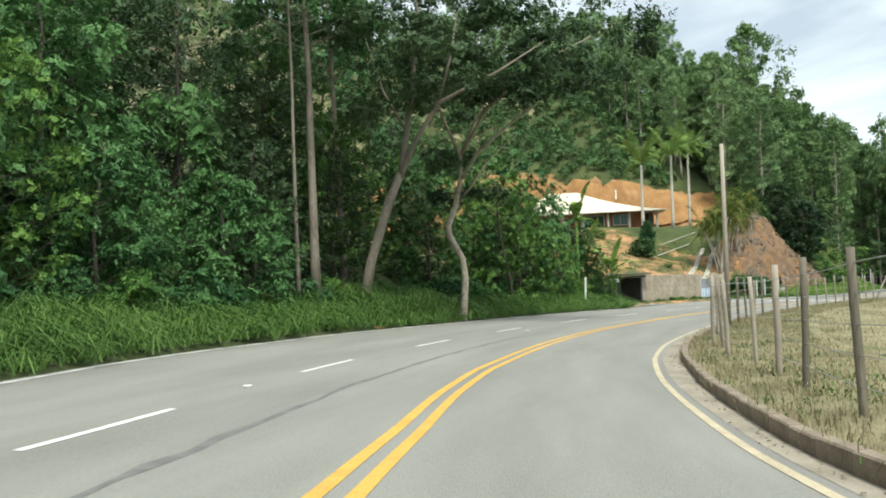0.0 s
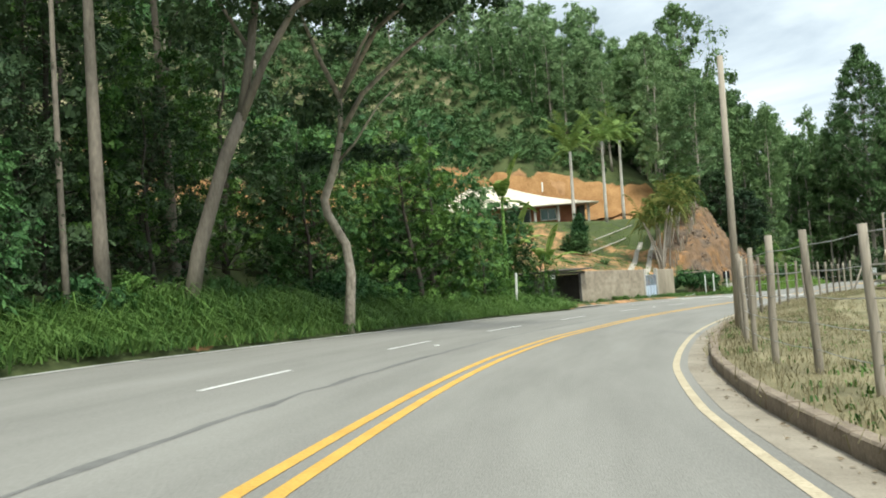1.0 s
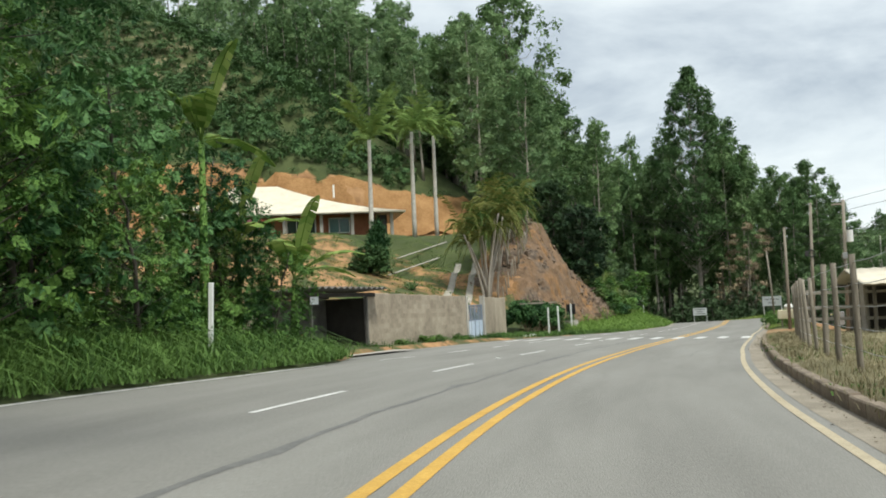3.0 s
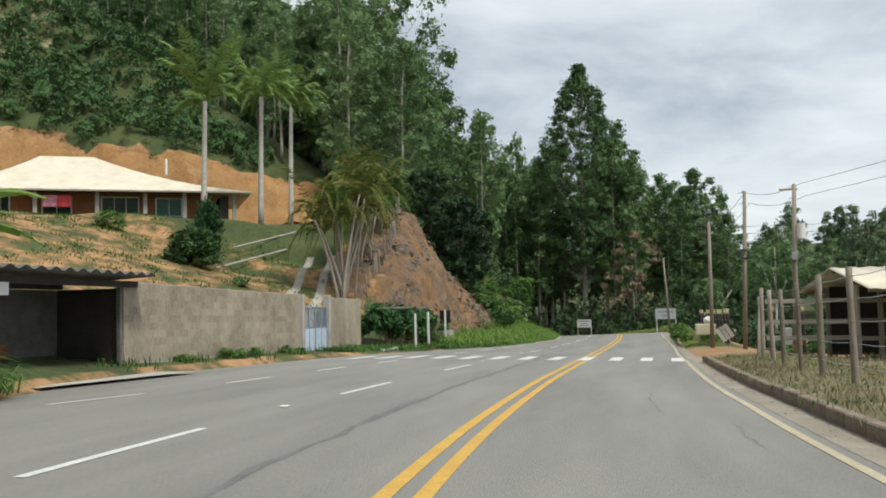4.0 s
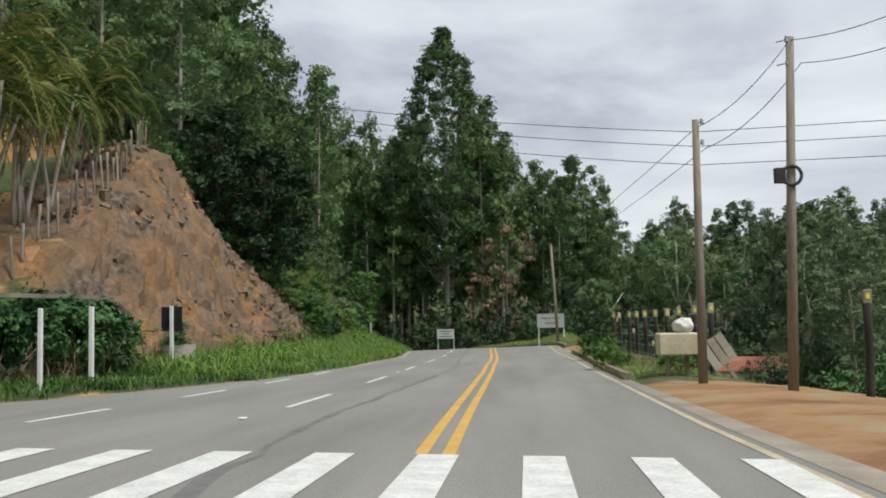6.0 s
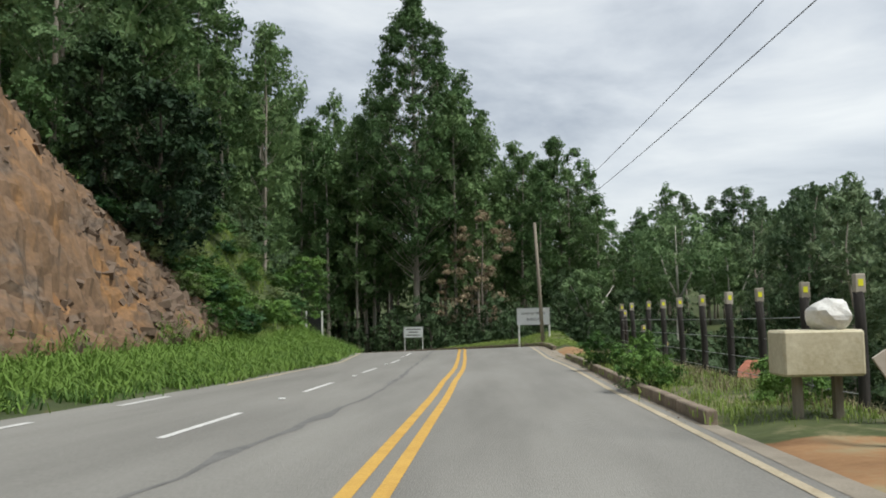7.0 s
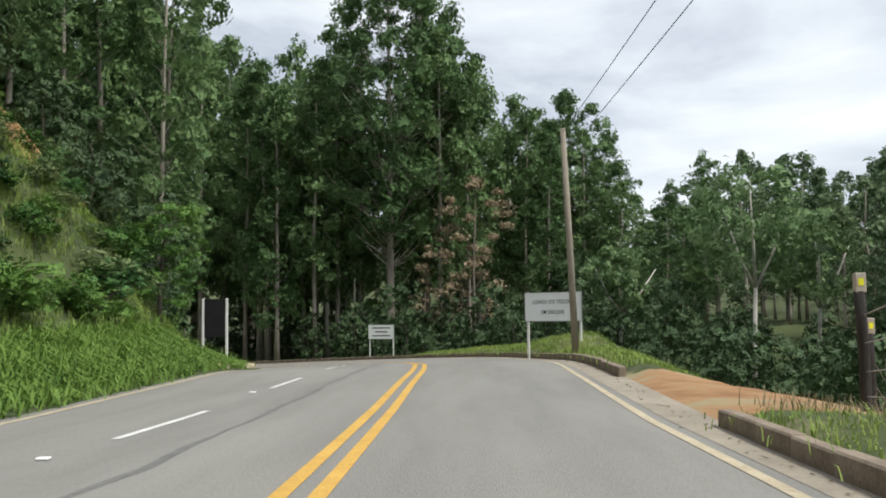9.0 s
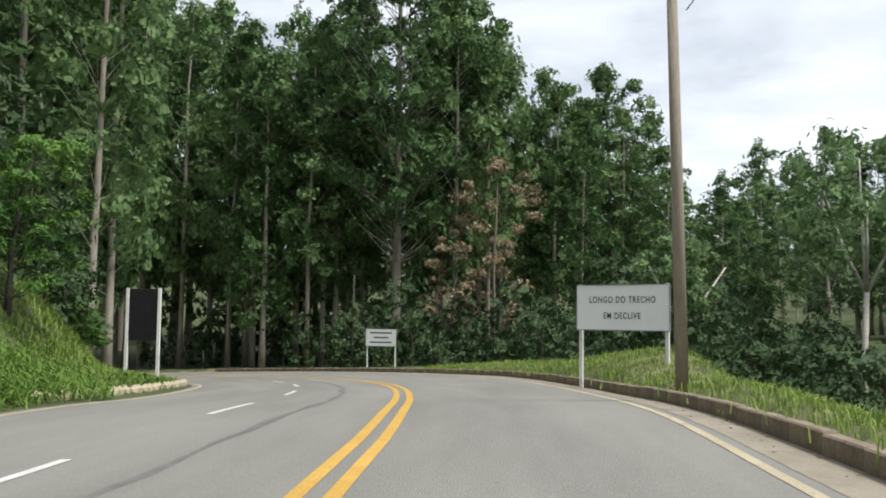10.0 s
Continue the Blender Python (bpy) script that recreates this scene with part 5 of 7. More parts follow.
                place_mesh("shrub", LOWBUSH[rng.randrange(3)], mat, x, y, "leafy shrub on the overgrown bank before the bend", "shrub", "bank shrubs", size, rng.uniform(0, 6), stretch=rng.uniform(0.6, 0.85))
            d_ += 1.5
        s_ += 1.9


build_bank_shrubs()


# coffee rows
def build_coffee():
    rng = np.random.default_rng(17)
    xs, ys = [], []
    for k, row in enumerate(np.arange(0, 66, 2.25)):
        for q in np.arange(0, 84, 1.3):
            x, y = -44 - row * 0.95 + q * 0.33 - 14, 92 + row * 0.45 + q * 0.75
            x, y = x + rng.normal(0, 0.2), y + rng.normal(0, 0.2)
            if y < wood_edge(x) - 0.5 and rng.random() > 0.12:
                xs.append(x)
                ys.append(y)
    xs, ys = np.array(xs), np.array(ys)
    s, lat = to_road(xs, ys)
    rel = ground_all(xs, ys) - np.interp(s, AX[:, 0], AX[:, 3])
    ok = (lat < -lip(s) - 1.0) & (rel < 60)
    g = Soup()
    for x, y, z in zip(xs[ok], ys[ok], ground_all(xs[ok], ys[ok])):
        h = rng.uniform(1.35, 2.1)
        for dx, dy, dz in ((0, 0, 0.95), (0.3, 0.25, 0.5), (-0.3, 0.2, 0.55), (0.05, -0.4, 0.5)):
            c = (x + dx * h, y + dy * h, z + dz * h)
            g.quads(facing_quads(cloud(19, c, 0.5 * h, rng, 0.55, 0.95), c, 0.42, rng, 0.55, 0.2))
        g.quads(facing_quads(cloud(10, (x, y, z + 0.5 * h), 0.6 * h, rng, 0.6, 0.9), (x, y, z + 0.4 * h), 0.7 * h, rng, 0.8, 0.2))
    # the green strip on the lip of the cut
    crest = []
    for s in np.arange(70, 136, 0.5):
        crest.append(along(s, -(float(lip(s)) + rng.normal(0.5, 0.5))))
    crest = np.array(crest)
    for (x, y), z in zip(crest, ground_all(crest[:, 0], crest[:, 1])):
        g.quads(facing_quads(cloud(30, (x, y, z + 0.3), 0.6, rng, 0.2, 0.6), (x, y, z), 0.32, rng, 0.35, 0.0))
    ob = part_of("coffee_plantation", g.mesh("coffee_plantation"), M_LEAF_COFFEE)
    tagged(ob, "rows of dark green coffee bushes on the hillside", "coffee bushes", kind="stuff")


build_coffee()


# grass
def blade_mesh(name, pts, length, width, rng, bend=0.5):
    """Bent grass blades standing on given places."""
    n = len(pts)
    a = rng.uniform(0, 2 * np.pi, n)
    L = length * rng.uniform(0.5, 1.25, n)
    lean = bend * rng.uniform(0.2, 1.0, n)
    dx, dy = np.cos(a), np.sin(a)
    w = width * rng.uniform(0.7, 1.3, n)
    sx, sy = -dy * w / 2, dx * w / 2
    p = np.asarray(pts)
    mid = p + np.stack([dx * L * lean * 0.35, dy * L * lean * 0.35, L * 0.6], -1)
    tip = p + np.stack([dx * L * lean, dy * L * lean, L * (1.0 - 0.45 * lean)], -1)
    side = np.stack([sx, sy, 0 * sx], -1)
    v = np.stack([p - side, p + side, mid + side * 0.8, mid - side * 0.8, tip], 1).reshape(-1, 3)
    o = 5 * np.arange(n)[:, None]
    f4 = (o + np.array([[0, 1, 2, 3]])).tolist()
    f3 = (o + np.array([[3, 2, 4]])).tolist()
    me = bpy.data.meshes.new(name)
    me.from_pydata(v.tolist(), [], f4 + f3)
    me.update()
    return me


def grass_patch(name, label, material, n, s0, s1, lat_in, lat_out, length, width, bend, seed, tuft=0.25, per=14, keep=None, slope=False):
    rng = np.random.default_rng(seed)
    k = n // per
    s = rng.uniform(s0, s1, k)
    u = rng.random(k)
    lat = lat_in(s) * (1 - u) + lat_out(s) * u
    if keep is not None:
        m = keep(s, lat, rng)
        s, lat = s[m], lat[m]
    s = np.repeat(s, per) + rng.normal(0, tuft, len(s) * per)
    lat = np.repeat(lat, per) + rng.normal(0, tuft, len(lat) * per)
    x, y = to_world(s, lat)
    z = ground_all(x, y) - 0.04
    tall = length * (0.6 + 0.7 * np.repeat(rng.random(len(s) // per), per))
    if slope:
        tall = tall * np.interp(np.abs(lat - lat_in(s)), [0.0, 0.5, 1.6, 3.0], [0.45, 0.62, 0.95, 1.1])
    me = blade_mesh(name, np.stack([x, y, z], -1), tall, width, rng, bend)
    return tagged(part_of(name, me, material), label, "grass", kind="stuff")


grass_patch("tall_grass", "tall green grass on the verge below the thicket", M_GRASS, 70000, -8, 67.5, lambda s: edge_left(s) + 0.12, lambda s: -12.6 + 0 * s, 1.0, 0.034, 2.1, 1, 0.2, 18, None, True)
grass_patch("tall_grass", "tall green grass along the foot of the bank", M_GRASS_BANK, 36000, 103, 150, lambda s: edge_left(s) - 0.2, lambda s: np.where(s < 135, -11.6, -10.6), 0.72, 0.036, 2.0, 2, 0.2, 16,
            lambda s, l, rng: (s > 111) | (rng.random(len(s)) < 0.35), True)
grass_patch("low_grass", "low bright grass on the inside of the bend", M_GRASS_BRIGHT, 16000, 144, 182, lambda s: edge_left(s) - 0.75, lambda s: -11.0 + 0 * s, 0.3, 0.035, 1.2, 12)
grass_patch("bank_grass", "bright green grass on the bank by the bend", M_GRASS_BRIGHT, 30000, 130, 200, lambda s: np.where(s < 150, -10.5, -11.4), lambda s: -16.5 + 0 * s, 0.4, 0.035, 1.0, 3)
grass_patch("mound_grass", "bright green grass on the mound under the sign", M_GRASS_BRIGHT, 26000, 137, 178, lambda s: kerb_lat(s) + 0.3, lambda s: 7.0 + 0 * s, 0.2, 0.02, 0.7, 4)
grass_patch("verge_grass", "green and straw grass behind the kerb", M_GRASS_BRIGHT, 14000, 103.5, 127.5, lambda s: kerb_lat(s) + 0.3, lambda s: 6.2 + 0 * s, 0.16, 0.018, 0.8, 5)
grass_patch("straw_grass", "pale straw grass over the kerb by the dark fence", M_GRASS_DRY, 5000, 104, 129, lambda s: kerb_lat(s) + 1.0, lambda s: 6.6 + 0 * s, 0.3, 0.012, 1.2, 15)
grass_patch("dry_grass", "dry straw grass along the fence", M_GRASS_DRY, 40000, -5, 85.5, lambda s: kerb_lat(s) + 0.22, lambda s: 6.5 + 0 * s, 0.22, 0.012, 1.6, 6, 0.2, 8)
grass_patch("field_grass", "sparse dry grass in the field", M_GRASS_DRY, 20000, -5, 84, lambda s: 6.0 + 0 * s, lambda s: 26 + 0 * s, 0.26, 0.025, 1.5, 7, 0.4, 7)
grass_patch("weeds", "low green weeds among the dry grass", M_GRASS, 5200, 0, 85, lambda s: kerb_lat(s) + 0.25, lambda s: 6.4 + 0 * s, 0.15, 0.03, 1.4, 8, 0.22, 20)
grass_patch("slope_grass", "tufts of turf in rows on the orange bank below the house", M_GRASS, 34000, 68, 110, lambda s: -14.5 + 0 * s, lambda s: -45 + 0 * s, 0.2, 0.05, 0.9, 9, 0.3, 16,
            lambda s, l, rng: (np.abs((np.abs(l) / 1.5 + 0.12 * np.sin(s)) % 1 - 0.5) < 0.2 + 0.3 * (np.sin(s * 0.45 + 1.0) * np.sin(l * 0.33) > 0.45)) | (rng.random(len(s)) < 0.1))
grass_patch("lawn", "short green lawn beside the driveway", M_GRASS_BRIGHT, 16000, 99, 112, lambda s: -17.5 + 0 * s, lambda s: -31 + 0 * s, 0.1, 0.035, 1.0, 16, 0.3, 16)
grass_patch("low_weeds", "low green weeds under the hedge and at the foot of the bank", M_GRASS, 9000, 90, 113, lambda s: edge_left(s) - 0.25, lambda s: -11.8 + 0 * s, 0.3, 0.03, 1.6, 17, 0.22, 20)
grass_patch("wall_weeds", "green weeds at the foot of the wall", M_GRASS, 2600, 74, 97, lambda s: -11.5 + 0 * s, lambda s: -12.1 + 0 * s, 0.3, 0.03, 0.8, 10, 0.3, 26, lambda s, l, rng: np.sin(s * 1.7) > 0.2)


# ---------------------------------------------------------------- kerbs
def build_kerb(s0, s1, label, high=0.2):
    root = thing("kerb", label, "kerb", "kerbs")
    s = s0
    while s < s1:
        e = min(s + 1.0, s1)
        (xa, ya), (xb, yb) = along(s, float(kerb_lat(s)) + 0.09), along(e, float(kerb_lat(e)) + 0.09)
        za, zb = float(road_z(s, kerb_lat(s))), float(road_z(e, kerb_lat(e)))
        L = math.hypot(xb - xa, yb - ya)
        bm = box(0.006, -0.085, -0.12, L - 0.006, 0.085, high + R.uniform(-0.012, 0.012), 0.02)
        ob = part("kerb_stone", bm, M_KERB, root)
        ob.matrix_world = Matrix.Translation((xa, ya, za)) @ Matrix.Rotation(math.atan2(yb - ya, xb - xa) + R.uniform(-0.012, 0.012), 4, "Z") @ Matrix.Rotation(-math.atan2(zb - za, L), 4, "Y")
        s = e
    return root


build_kerb(-20, 85.6, "weathered dirty concrete kerb along the bend", 0.2)
build_kerb(104, 127.4, "low mud-stained concrete kerb along the verge", 0.2)
build_kerb(136, 205, "mud-stained concrete kerb round the mound", 0.22)


# ---------------------------------------------------------------- wall, gate, shelter
M_GATE = surface("pale_blue_metal", (0.36, 0.45, 0.58), (0.62, 0.68, 0.76), 1.5, 25, 0.55, 0.15, stretch=(1, 1, 0.3))
M_GATEBAR = surface("gate_bars", (0.16, 0.20, 0.27), (0.26, 0.30, 0.37), 2, 20, 0.5, 0.1)
M_CONCRETE = surface("concrete", (0.30, 0.28, 0.25), (0.50, 0.47, 0.42), 1.2, 25, 0.9, 0.4)
M_TRACK = surface("track_concrete", (0.27, 0.25, 0.205), (0.46, 0.425, 0.365), 1.2, 20, 0.95, 0.4)
M_FIBRE = surface("old_fibre_cement", (0.075, 0.07, 0.065), (0.19, 0.18, 0.165), 1.5, 20, 0.9, 0.4)
M_RED = surface("brick_red", (0.22, 0.075, 0.045), (0.36, 0.14, 0.085), 2, 20, 0.85, 0.3, spread=0.3)
M_METAL = surface("grey_metal", (0.28, 0.29, 0.30), (0.45, 0.46, 0.47), 3, 30, 0.45, 0.05, 0.6)
M_BLACK = surface("black_panel", (0.008, 0.008, 0.009), (0.018, 0.018, 0.02), 3, 30, 0.6, 0.05)
M_SIGN = surface("sign_white", (0.78, 0.80, 0.82), (0.88, 0.89, 0.90), 1.2, 20, 0.45, 0.02)
M_DARKPOST = surface("charred_post", (0.018, 0.016, 0.015), (0.06, 0.055, 0.05), 2, 20, 0.9, 0.5, stretch=(1, 1, 0.2))
M_YELLOWMARK = surface("yellow_reflector", (0.75, 0.72, 0.03), (0.9, 0.88, 0.06), 4, 30, 0.4, 0.0)
M_GLASS = surface("dark_window_glass", (0.02, 0.035, 0.035), (0.045, 0.07, 0.068), 0.8, 8, 0.08, 0.0, spec=0.6)
M_GREENGLASS = surface("green_window_glass", (0.04, 0.11, 0.10), (0.07, 0.17, 0.15), 0.8, 8, 0.1, 0.0, spec=0.6)
M_PINK = surface("pink_cloth", (0.62, 0.22, 0.32), (0.78, 0.34, 0.45), 3, 40, 0.9, 0.2)
M_REDCLOTH = surface("red_cloth", (0.62, 0.06, 0.07), (0.75, 0.11, 0.11), 3, 40, 0.9, 0.2)
M_ORANGETILE = surface("orange_roof_tiles", (0.28, 0.10, 0.06), (0.46, 0.20, 0.13), 1.5, 20, 0.8, 0.3)
M_BOARD = surface("grey_boards", (0.27, 0.24, 0.20), (0.47, 0.43, 0.37), 1.5, 20, 0.9, 0.4, stretch=(0.2, 1, 1), spread=0.3)
M_CREAMBOX = surface("dirty_cream_plastic", (0.42, 0.37, 0.24), (0.64, 0.60, 0.45), 2, 20, 0.7, 0.2)
M_BAG = surface("white_sack", (0.55, 0.55, 0.52), (0.75, 0.75, 0.72), 6, 30, 0.7, 0.5)
M_ROCK = surface("scree_rock", (0.06, 0.043, 0.032), (0.17, 0.125, 0.092), 1.5, 14, 0.9, 0.7, spread=0.35)
M_WIRE = surface("dark_wire", (0.03, 0.03, 0.03), (0.06, 0.06, 0.06), 3, 20, 0.6, 0.0)
M_INK = surface("dark_lettering", (0.03, 0.03, 0.035), (0.06, 0.06, 0.065), 3, 20, 0.6, 0.0)

WX = -31.5


def build_wall():
    root = thing("boundary_wall", "grey rendered block boundary wall stained by damp", "wall", at=Matrix.Translation((WX, 0, 0)))
    y = 71.75
    while y < 84.9:
        e = min(y + 2.2, 84.95)
        part("wall_panel", box(-0.08, y + 0.006, -2.6, 0.08, e - 0.006, 0.80 - 0.016 * (y - 71.7), 0.012), M_WALL, root)
        y = e
    part("coping", box(-0.1, 71.7, 0.62, 0.1, 71.75, 0.805), M_CONCRETE, root)
    for a, b, t in ((88.45, 90.7, 0.52), (90.7, 93.1, 0.48)):
        part("wall_panel", box(-0.08, a + 0.006, -2.7, 0.08, b - 0.006, t, 0.012), M_WALL, root)
    for py, t in ((85.08, 0.62), (88.32, 0.62)):
        part("gate_pillar", box(-0.14, py - 0.13, -2.6, 0.14, py + 0.13, t, 0.015), M_CONCRETE, root, "bare concrete gate pillar")
    return root


build_wall()


def build_gate():
    root = thing("gate", "double-leaf metal gate with pale blue sheet panels and upper bars", "gate", at=Matrix.Translation((WX, 85.24, -2.0)))
    for leaf in range(2):
        y0 = 0.02 + leaf * 1.48
        lf = part("gate_leaf", box(-0.02, y0, 0.06, 0.02, y0 + 1.46, 1.22, 0.004), M_GATE, root)
        bm = bmesh.new()
        for z in (0.04, 1.22, 2.06):
            add_box(bm, -0.028, y0, z, 0.028, y0 + 1.46, z + 0.05)
        for yy in (y0, y0 + 0.705, y0 + 1.41):
            add_box(bm, -0.03, yy, 0.02, 0.03, yy + 0.05, 2.1)
        part("gate_frame", bm, M_GATEBAR, lf)
        for k in range(11):
            yy = y0 + 0.09 + k * 0.128
            part("bar", box(-0.01, yy - 0.012, 1.27, 0.01, yy + 0.012, 2.06), M_GATEBAR, lf)
    return root


build_gate()


def build_shelter():
    g = -1.72
    root = thing("bus_shelter", "dim roadside bus shelter with corrugated roof and bench", "bus shelter", at=Matrix.Translation((0, 0, g)))
    # Shade under the roof is put into the dark colour of end wall and beams.
    part("end_wall", box(WX - 1.75, 71.55, -0.4, WX - 0.02, 71.69, 2.35, 0.01), M_DARKWALL, root, "end wall coloured dark for its shaded face")
    part("back_wall", box(WX - 1.9, 66.2, -0.4, WX - 1.76, 71.69, 2.35, 0.01), M_FIBRE, root, "dark grey back wall")
    for y in (66.5, 71.4):
        part("post", box(WX + 0.12, y - 0.05, -0.3, WX + 0.22, y + 0.05, 2.45, 0.008), M_FIBRE, root)
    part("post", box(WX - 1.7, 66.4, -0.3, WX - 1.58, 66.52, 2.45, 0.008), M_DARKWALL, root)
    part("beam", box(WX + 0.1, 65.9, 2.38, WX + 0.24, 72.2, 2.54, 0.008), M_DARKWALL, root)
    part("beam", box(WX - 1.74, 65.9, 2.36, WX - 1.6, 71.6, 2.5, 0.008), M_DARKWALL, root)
    n = 6 * 13
    ys = np.linspace(65.7, 72.3, n)
    xs = np.array([WX - 2.2, WX + 0.75])
    X, Y = np.meshgrid(xs, ys)
    Z = 2.58 + 0.045 * np.sin(np.arange(n) * 2 * np.pi / 6)[:, None] + np.array([[0.0, 0.14]])
    me = sheet("corrugated_roof", X, Y, Z, M_FIBRE)
    rf = new("roof", me)
    rf.parent = root
    rf["label"] = "stained corrugated fibre-cement roof"
    md = rf.modifiers.new("thick", "SOLIDIFY")
    md.thickness = 0.02
    part("bench_slab", box(WX - 1.72, 66.9, 0.42, WX - 1.2, 69.6, 0.5, 0.01), M_CONCRETE, root, "concrete bench slab")
    for y in (67.0, 69.4):
        part("bench_leg", box(WX - 1.3, y - 0.04, -0.1, WX - 1.22, y + 0.04, 0.42), M_CONCRETE, root)
    for row in range(6):
        for k in range(11):
            y0 = 66.95 + k * 0.235 + (0.11 if row % 2 else 0)
            if y0 + 0.22 < 69.6:
                part("brick", box(WX - 1.76, y0, 0.5 + row * 0.085, WX - 1.64, y0 + 0.222, 0.575 + row * 0.085, 0.005), M_RED, root)
    part("route_plate", box(WX + 0.24, 66.3, 2.12, WX + 0.26, 66.95, 2.4, 0.004), M_SIGN, root, "weathered blank plate")
    return root


build_shelter()
part_of("side_wall", (lambda b: (lambda m: (b.to_mesh(m), b.free(), m)[2])(bpy.data.meshes.new("side_wall")))(box(-33.5, 56, -2.6, -33.34, 66.15, 0.4, 0.01)), M_WALL)
tagged(bpy.data.objects["side_wall"], "grey rendered wall running on behind the trees", "wall")


def build_pavement():
    ob = strip("pavement", np.arange(69, 76, 0.7), lambda s: -9.9 + 0 * s, lambda s: -12.2 + 0 * s, 0.07, M_CONCRETE)
    tagged(ob, "worn concrete pavement slab before the shelter", "pavement", kind="structure")
    x, y = along(67.0, -10.6)
    root = thing("drain", "concrete drain mouth with a dark pipe under the pavement", "drain", at=Matrix.Translation((x, y, ground(x, y))))
    s = Soup()
    s.tube([(0, -0.5, -0.08), (0, 0.6, -0.05)], [0.17, 0.17], 16, False)
    s.tube([(0, 0.6, -0.05), (0, -0.5, -0.08)], [0.14, 0.14], 16, True)
    part_of("pipe", s.mesh("pipe", True), M_CONCRETE, root)
    part("headwall", box(-0.7, -0.62, -0.3, 0.7, -0.5, 0.05, 0.02), M_CONCRETE, root)
    part("apron", box(-0.7, -1.8, -0.3, 0.7, -0.62, -0.02, 0.02), M_CONCRETE, root)


build_pavement()
x, y = along(93.9, -10.35)
bm = box(-0.09, -1.1, -0.15, 0.09, 1.1, 0.1, 0.02)
block = part("kerb_block", bm, M_PAINTWHITE)
block.matrix_world = Matrix.Translation((x, y, ground(x, y))) @ Matrix.Rotation(-0.06, 4, "Z")
tagged(block, "whitewashed concrete kerb block before the hedge", "kerb")


# ---------------------------------------------------------------- house on the terrace
def build_house():
    at = Matrix.Translation((-45.3, 112.3, 6.42)) @ Matrix.Rotation(radians(30), 4, "Z")
    root = thing("house", "single-storey clay-red house with a cream hipped tile roof and porch", "house", at=at)
    L, W, E = -22.0, 10.6, 2.35
    bm = bmesh.new()
    add_box(bm, -20.6, 2.0, -1.2, -2.4, 9.4, E)
    part("wall", bm, M_BRICK, root)
    part("plinth", box(-21.4, 0.6, -1.4, -1.0, 9.6, 0.0, 0.02), M_CONCRETE, root)
    # roof with a slight upward sweep to the ridge
    n = 9
    bm = bmesh.new()
    rings = []
    for k in range(n):
        u = k / (n - 1)
        z = E + 3.1 * (0.5 * u + 0.5 * u**2.2)
        x0, x1 = L + 7.3 * u, -11.0 * u
        y0, y1 = 0 + (W / 2 - 0.05) * u, W - (W / 2 - 0.05) * u
        ring = []
        m = 24
        for i in range(m):
            ring.append(bm.verts.new((x0 + (x1 - x0) * i / m, y0, z)))
        for i in range(8):
            ring.append(bm.verts.new((x1, y0 + (y1 - y0) * i / 8, z)))
        for i in range(m):
            ring.append(bm.verts.new((x1 + (x0 - x1) * i / m, y1, z)))
        for i in range(8):
            ring.append(bm.verts.new((x0, y1 + (y0 - y1) * i / 8, z)))
        rings.append(ring)
    for a, b in zip(rings, rings[1:]):
        q = len(a)
        for i in range(q):
            bm.faces.new((a[i], a[(i + 1) % q], b[(i + 1) % q], b[i]))
    bm.faces.new(rings[-1])
    rf = part("roof", bm, M_ROOF, root, "cream tiled hipped roof")
    md = rf.modifiers.new("thick", "SOLIDIFY")
    md.thickness = 0.12
    for x in (-21.3, -17.6, -14.6, -10.6, -7.4, -4.7, -1.2):
        part("porch_column", box(x - 0.14, 0.62, 0.0, x + 0.14, 0.9, E + 0.05, 0.02), M_CONCRETE, root)

    def opening(name, x0, x1, z0, z1, glass, label):
        w = part(name, box(x0, 1.9, z0, x1, 1.96, z1), glass, root, label)
        bm = bmesh.new()
        for a, b, c, d in ((x0 - 0.1, z0 - 0.1, x1 + 0.1, z0), (x0 - 0.1, z1, x1 + 0.1, z1 + 0.1), (x0 - 0.1, z0, x0, z1), (x1, z0, x1 + 0.1, z1)):
            add_box(bm, a, 1.86, b, c, 2.0, d)
        for f in (1 / 3, 2 / 3) if x1 - x0 > 1.8 else (0.5,):
            xm = x0 + (x1 - x0) * f
            add_box(bm, xm - 0.025, 1.88, z0, xm + 0.025, 1.95, z1)
        part("window_frame", bm, M_PAINTWHITE, w)

    opening("door", -10.3, -7.9, 0.1, 2.0, M_GLASS, "dark glazed sliding door")
    opening("window", -6.6, -4.9, 0.75, 1.95, M_GREENGLASS, "green-tinted window with pale frame")
    opening("window", -14.2, -12.4, 0.75, 1.95, M_GLASS, "dark window under the porch")
    opening("door", -17.4, -16.4, 0.1, 2.0, M_GLASS, "dark open doorway")
    part("screen", box(-2.2, 0.9, 0.0, -1.6, 6.5, 2.1), M_DARKWALL, root, "dark shade cloth closing the porch")
    s = Soup()
    s.tube([(-5.8, 6.2, 4.4), (-5.8, 6.2, 5.6)], [0.09, 0.09], 8)
    part_of("vent_pipe", s.mesh("vent_pipe"), M_PAINTWHITE, root)
    return at


HOUSE = build_house()


def cloth(name, x0, x1, z0, z1, mat, label):
    xs = np.linspace(x0, x1, 12)
    zs = np.linspace(z0, z1, 8)
    X, Z = np.meshgrid(xs, zs)
    Y = 0.55 + 0.05 * np.sin(X * 9) * (z1 - Z) / (z1 - z0)
    ob = new(name, sheet(name, X, Y, Z, mat))
    ob.matrix_world = HOUSE
    md = ob.modifiers.new("thick", "SOLIDIFY")
    md.thickness = 0.012
    tagged(ob, label, "cloth", "washing on the line")


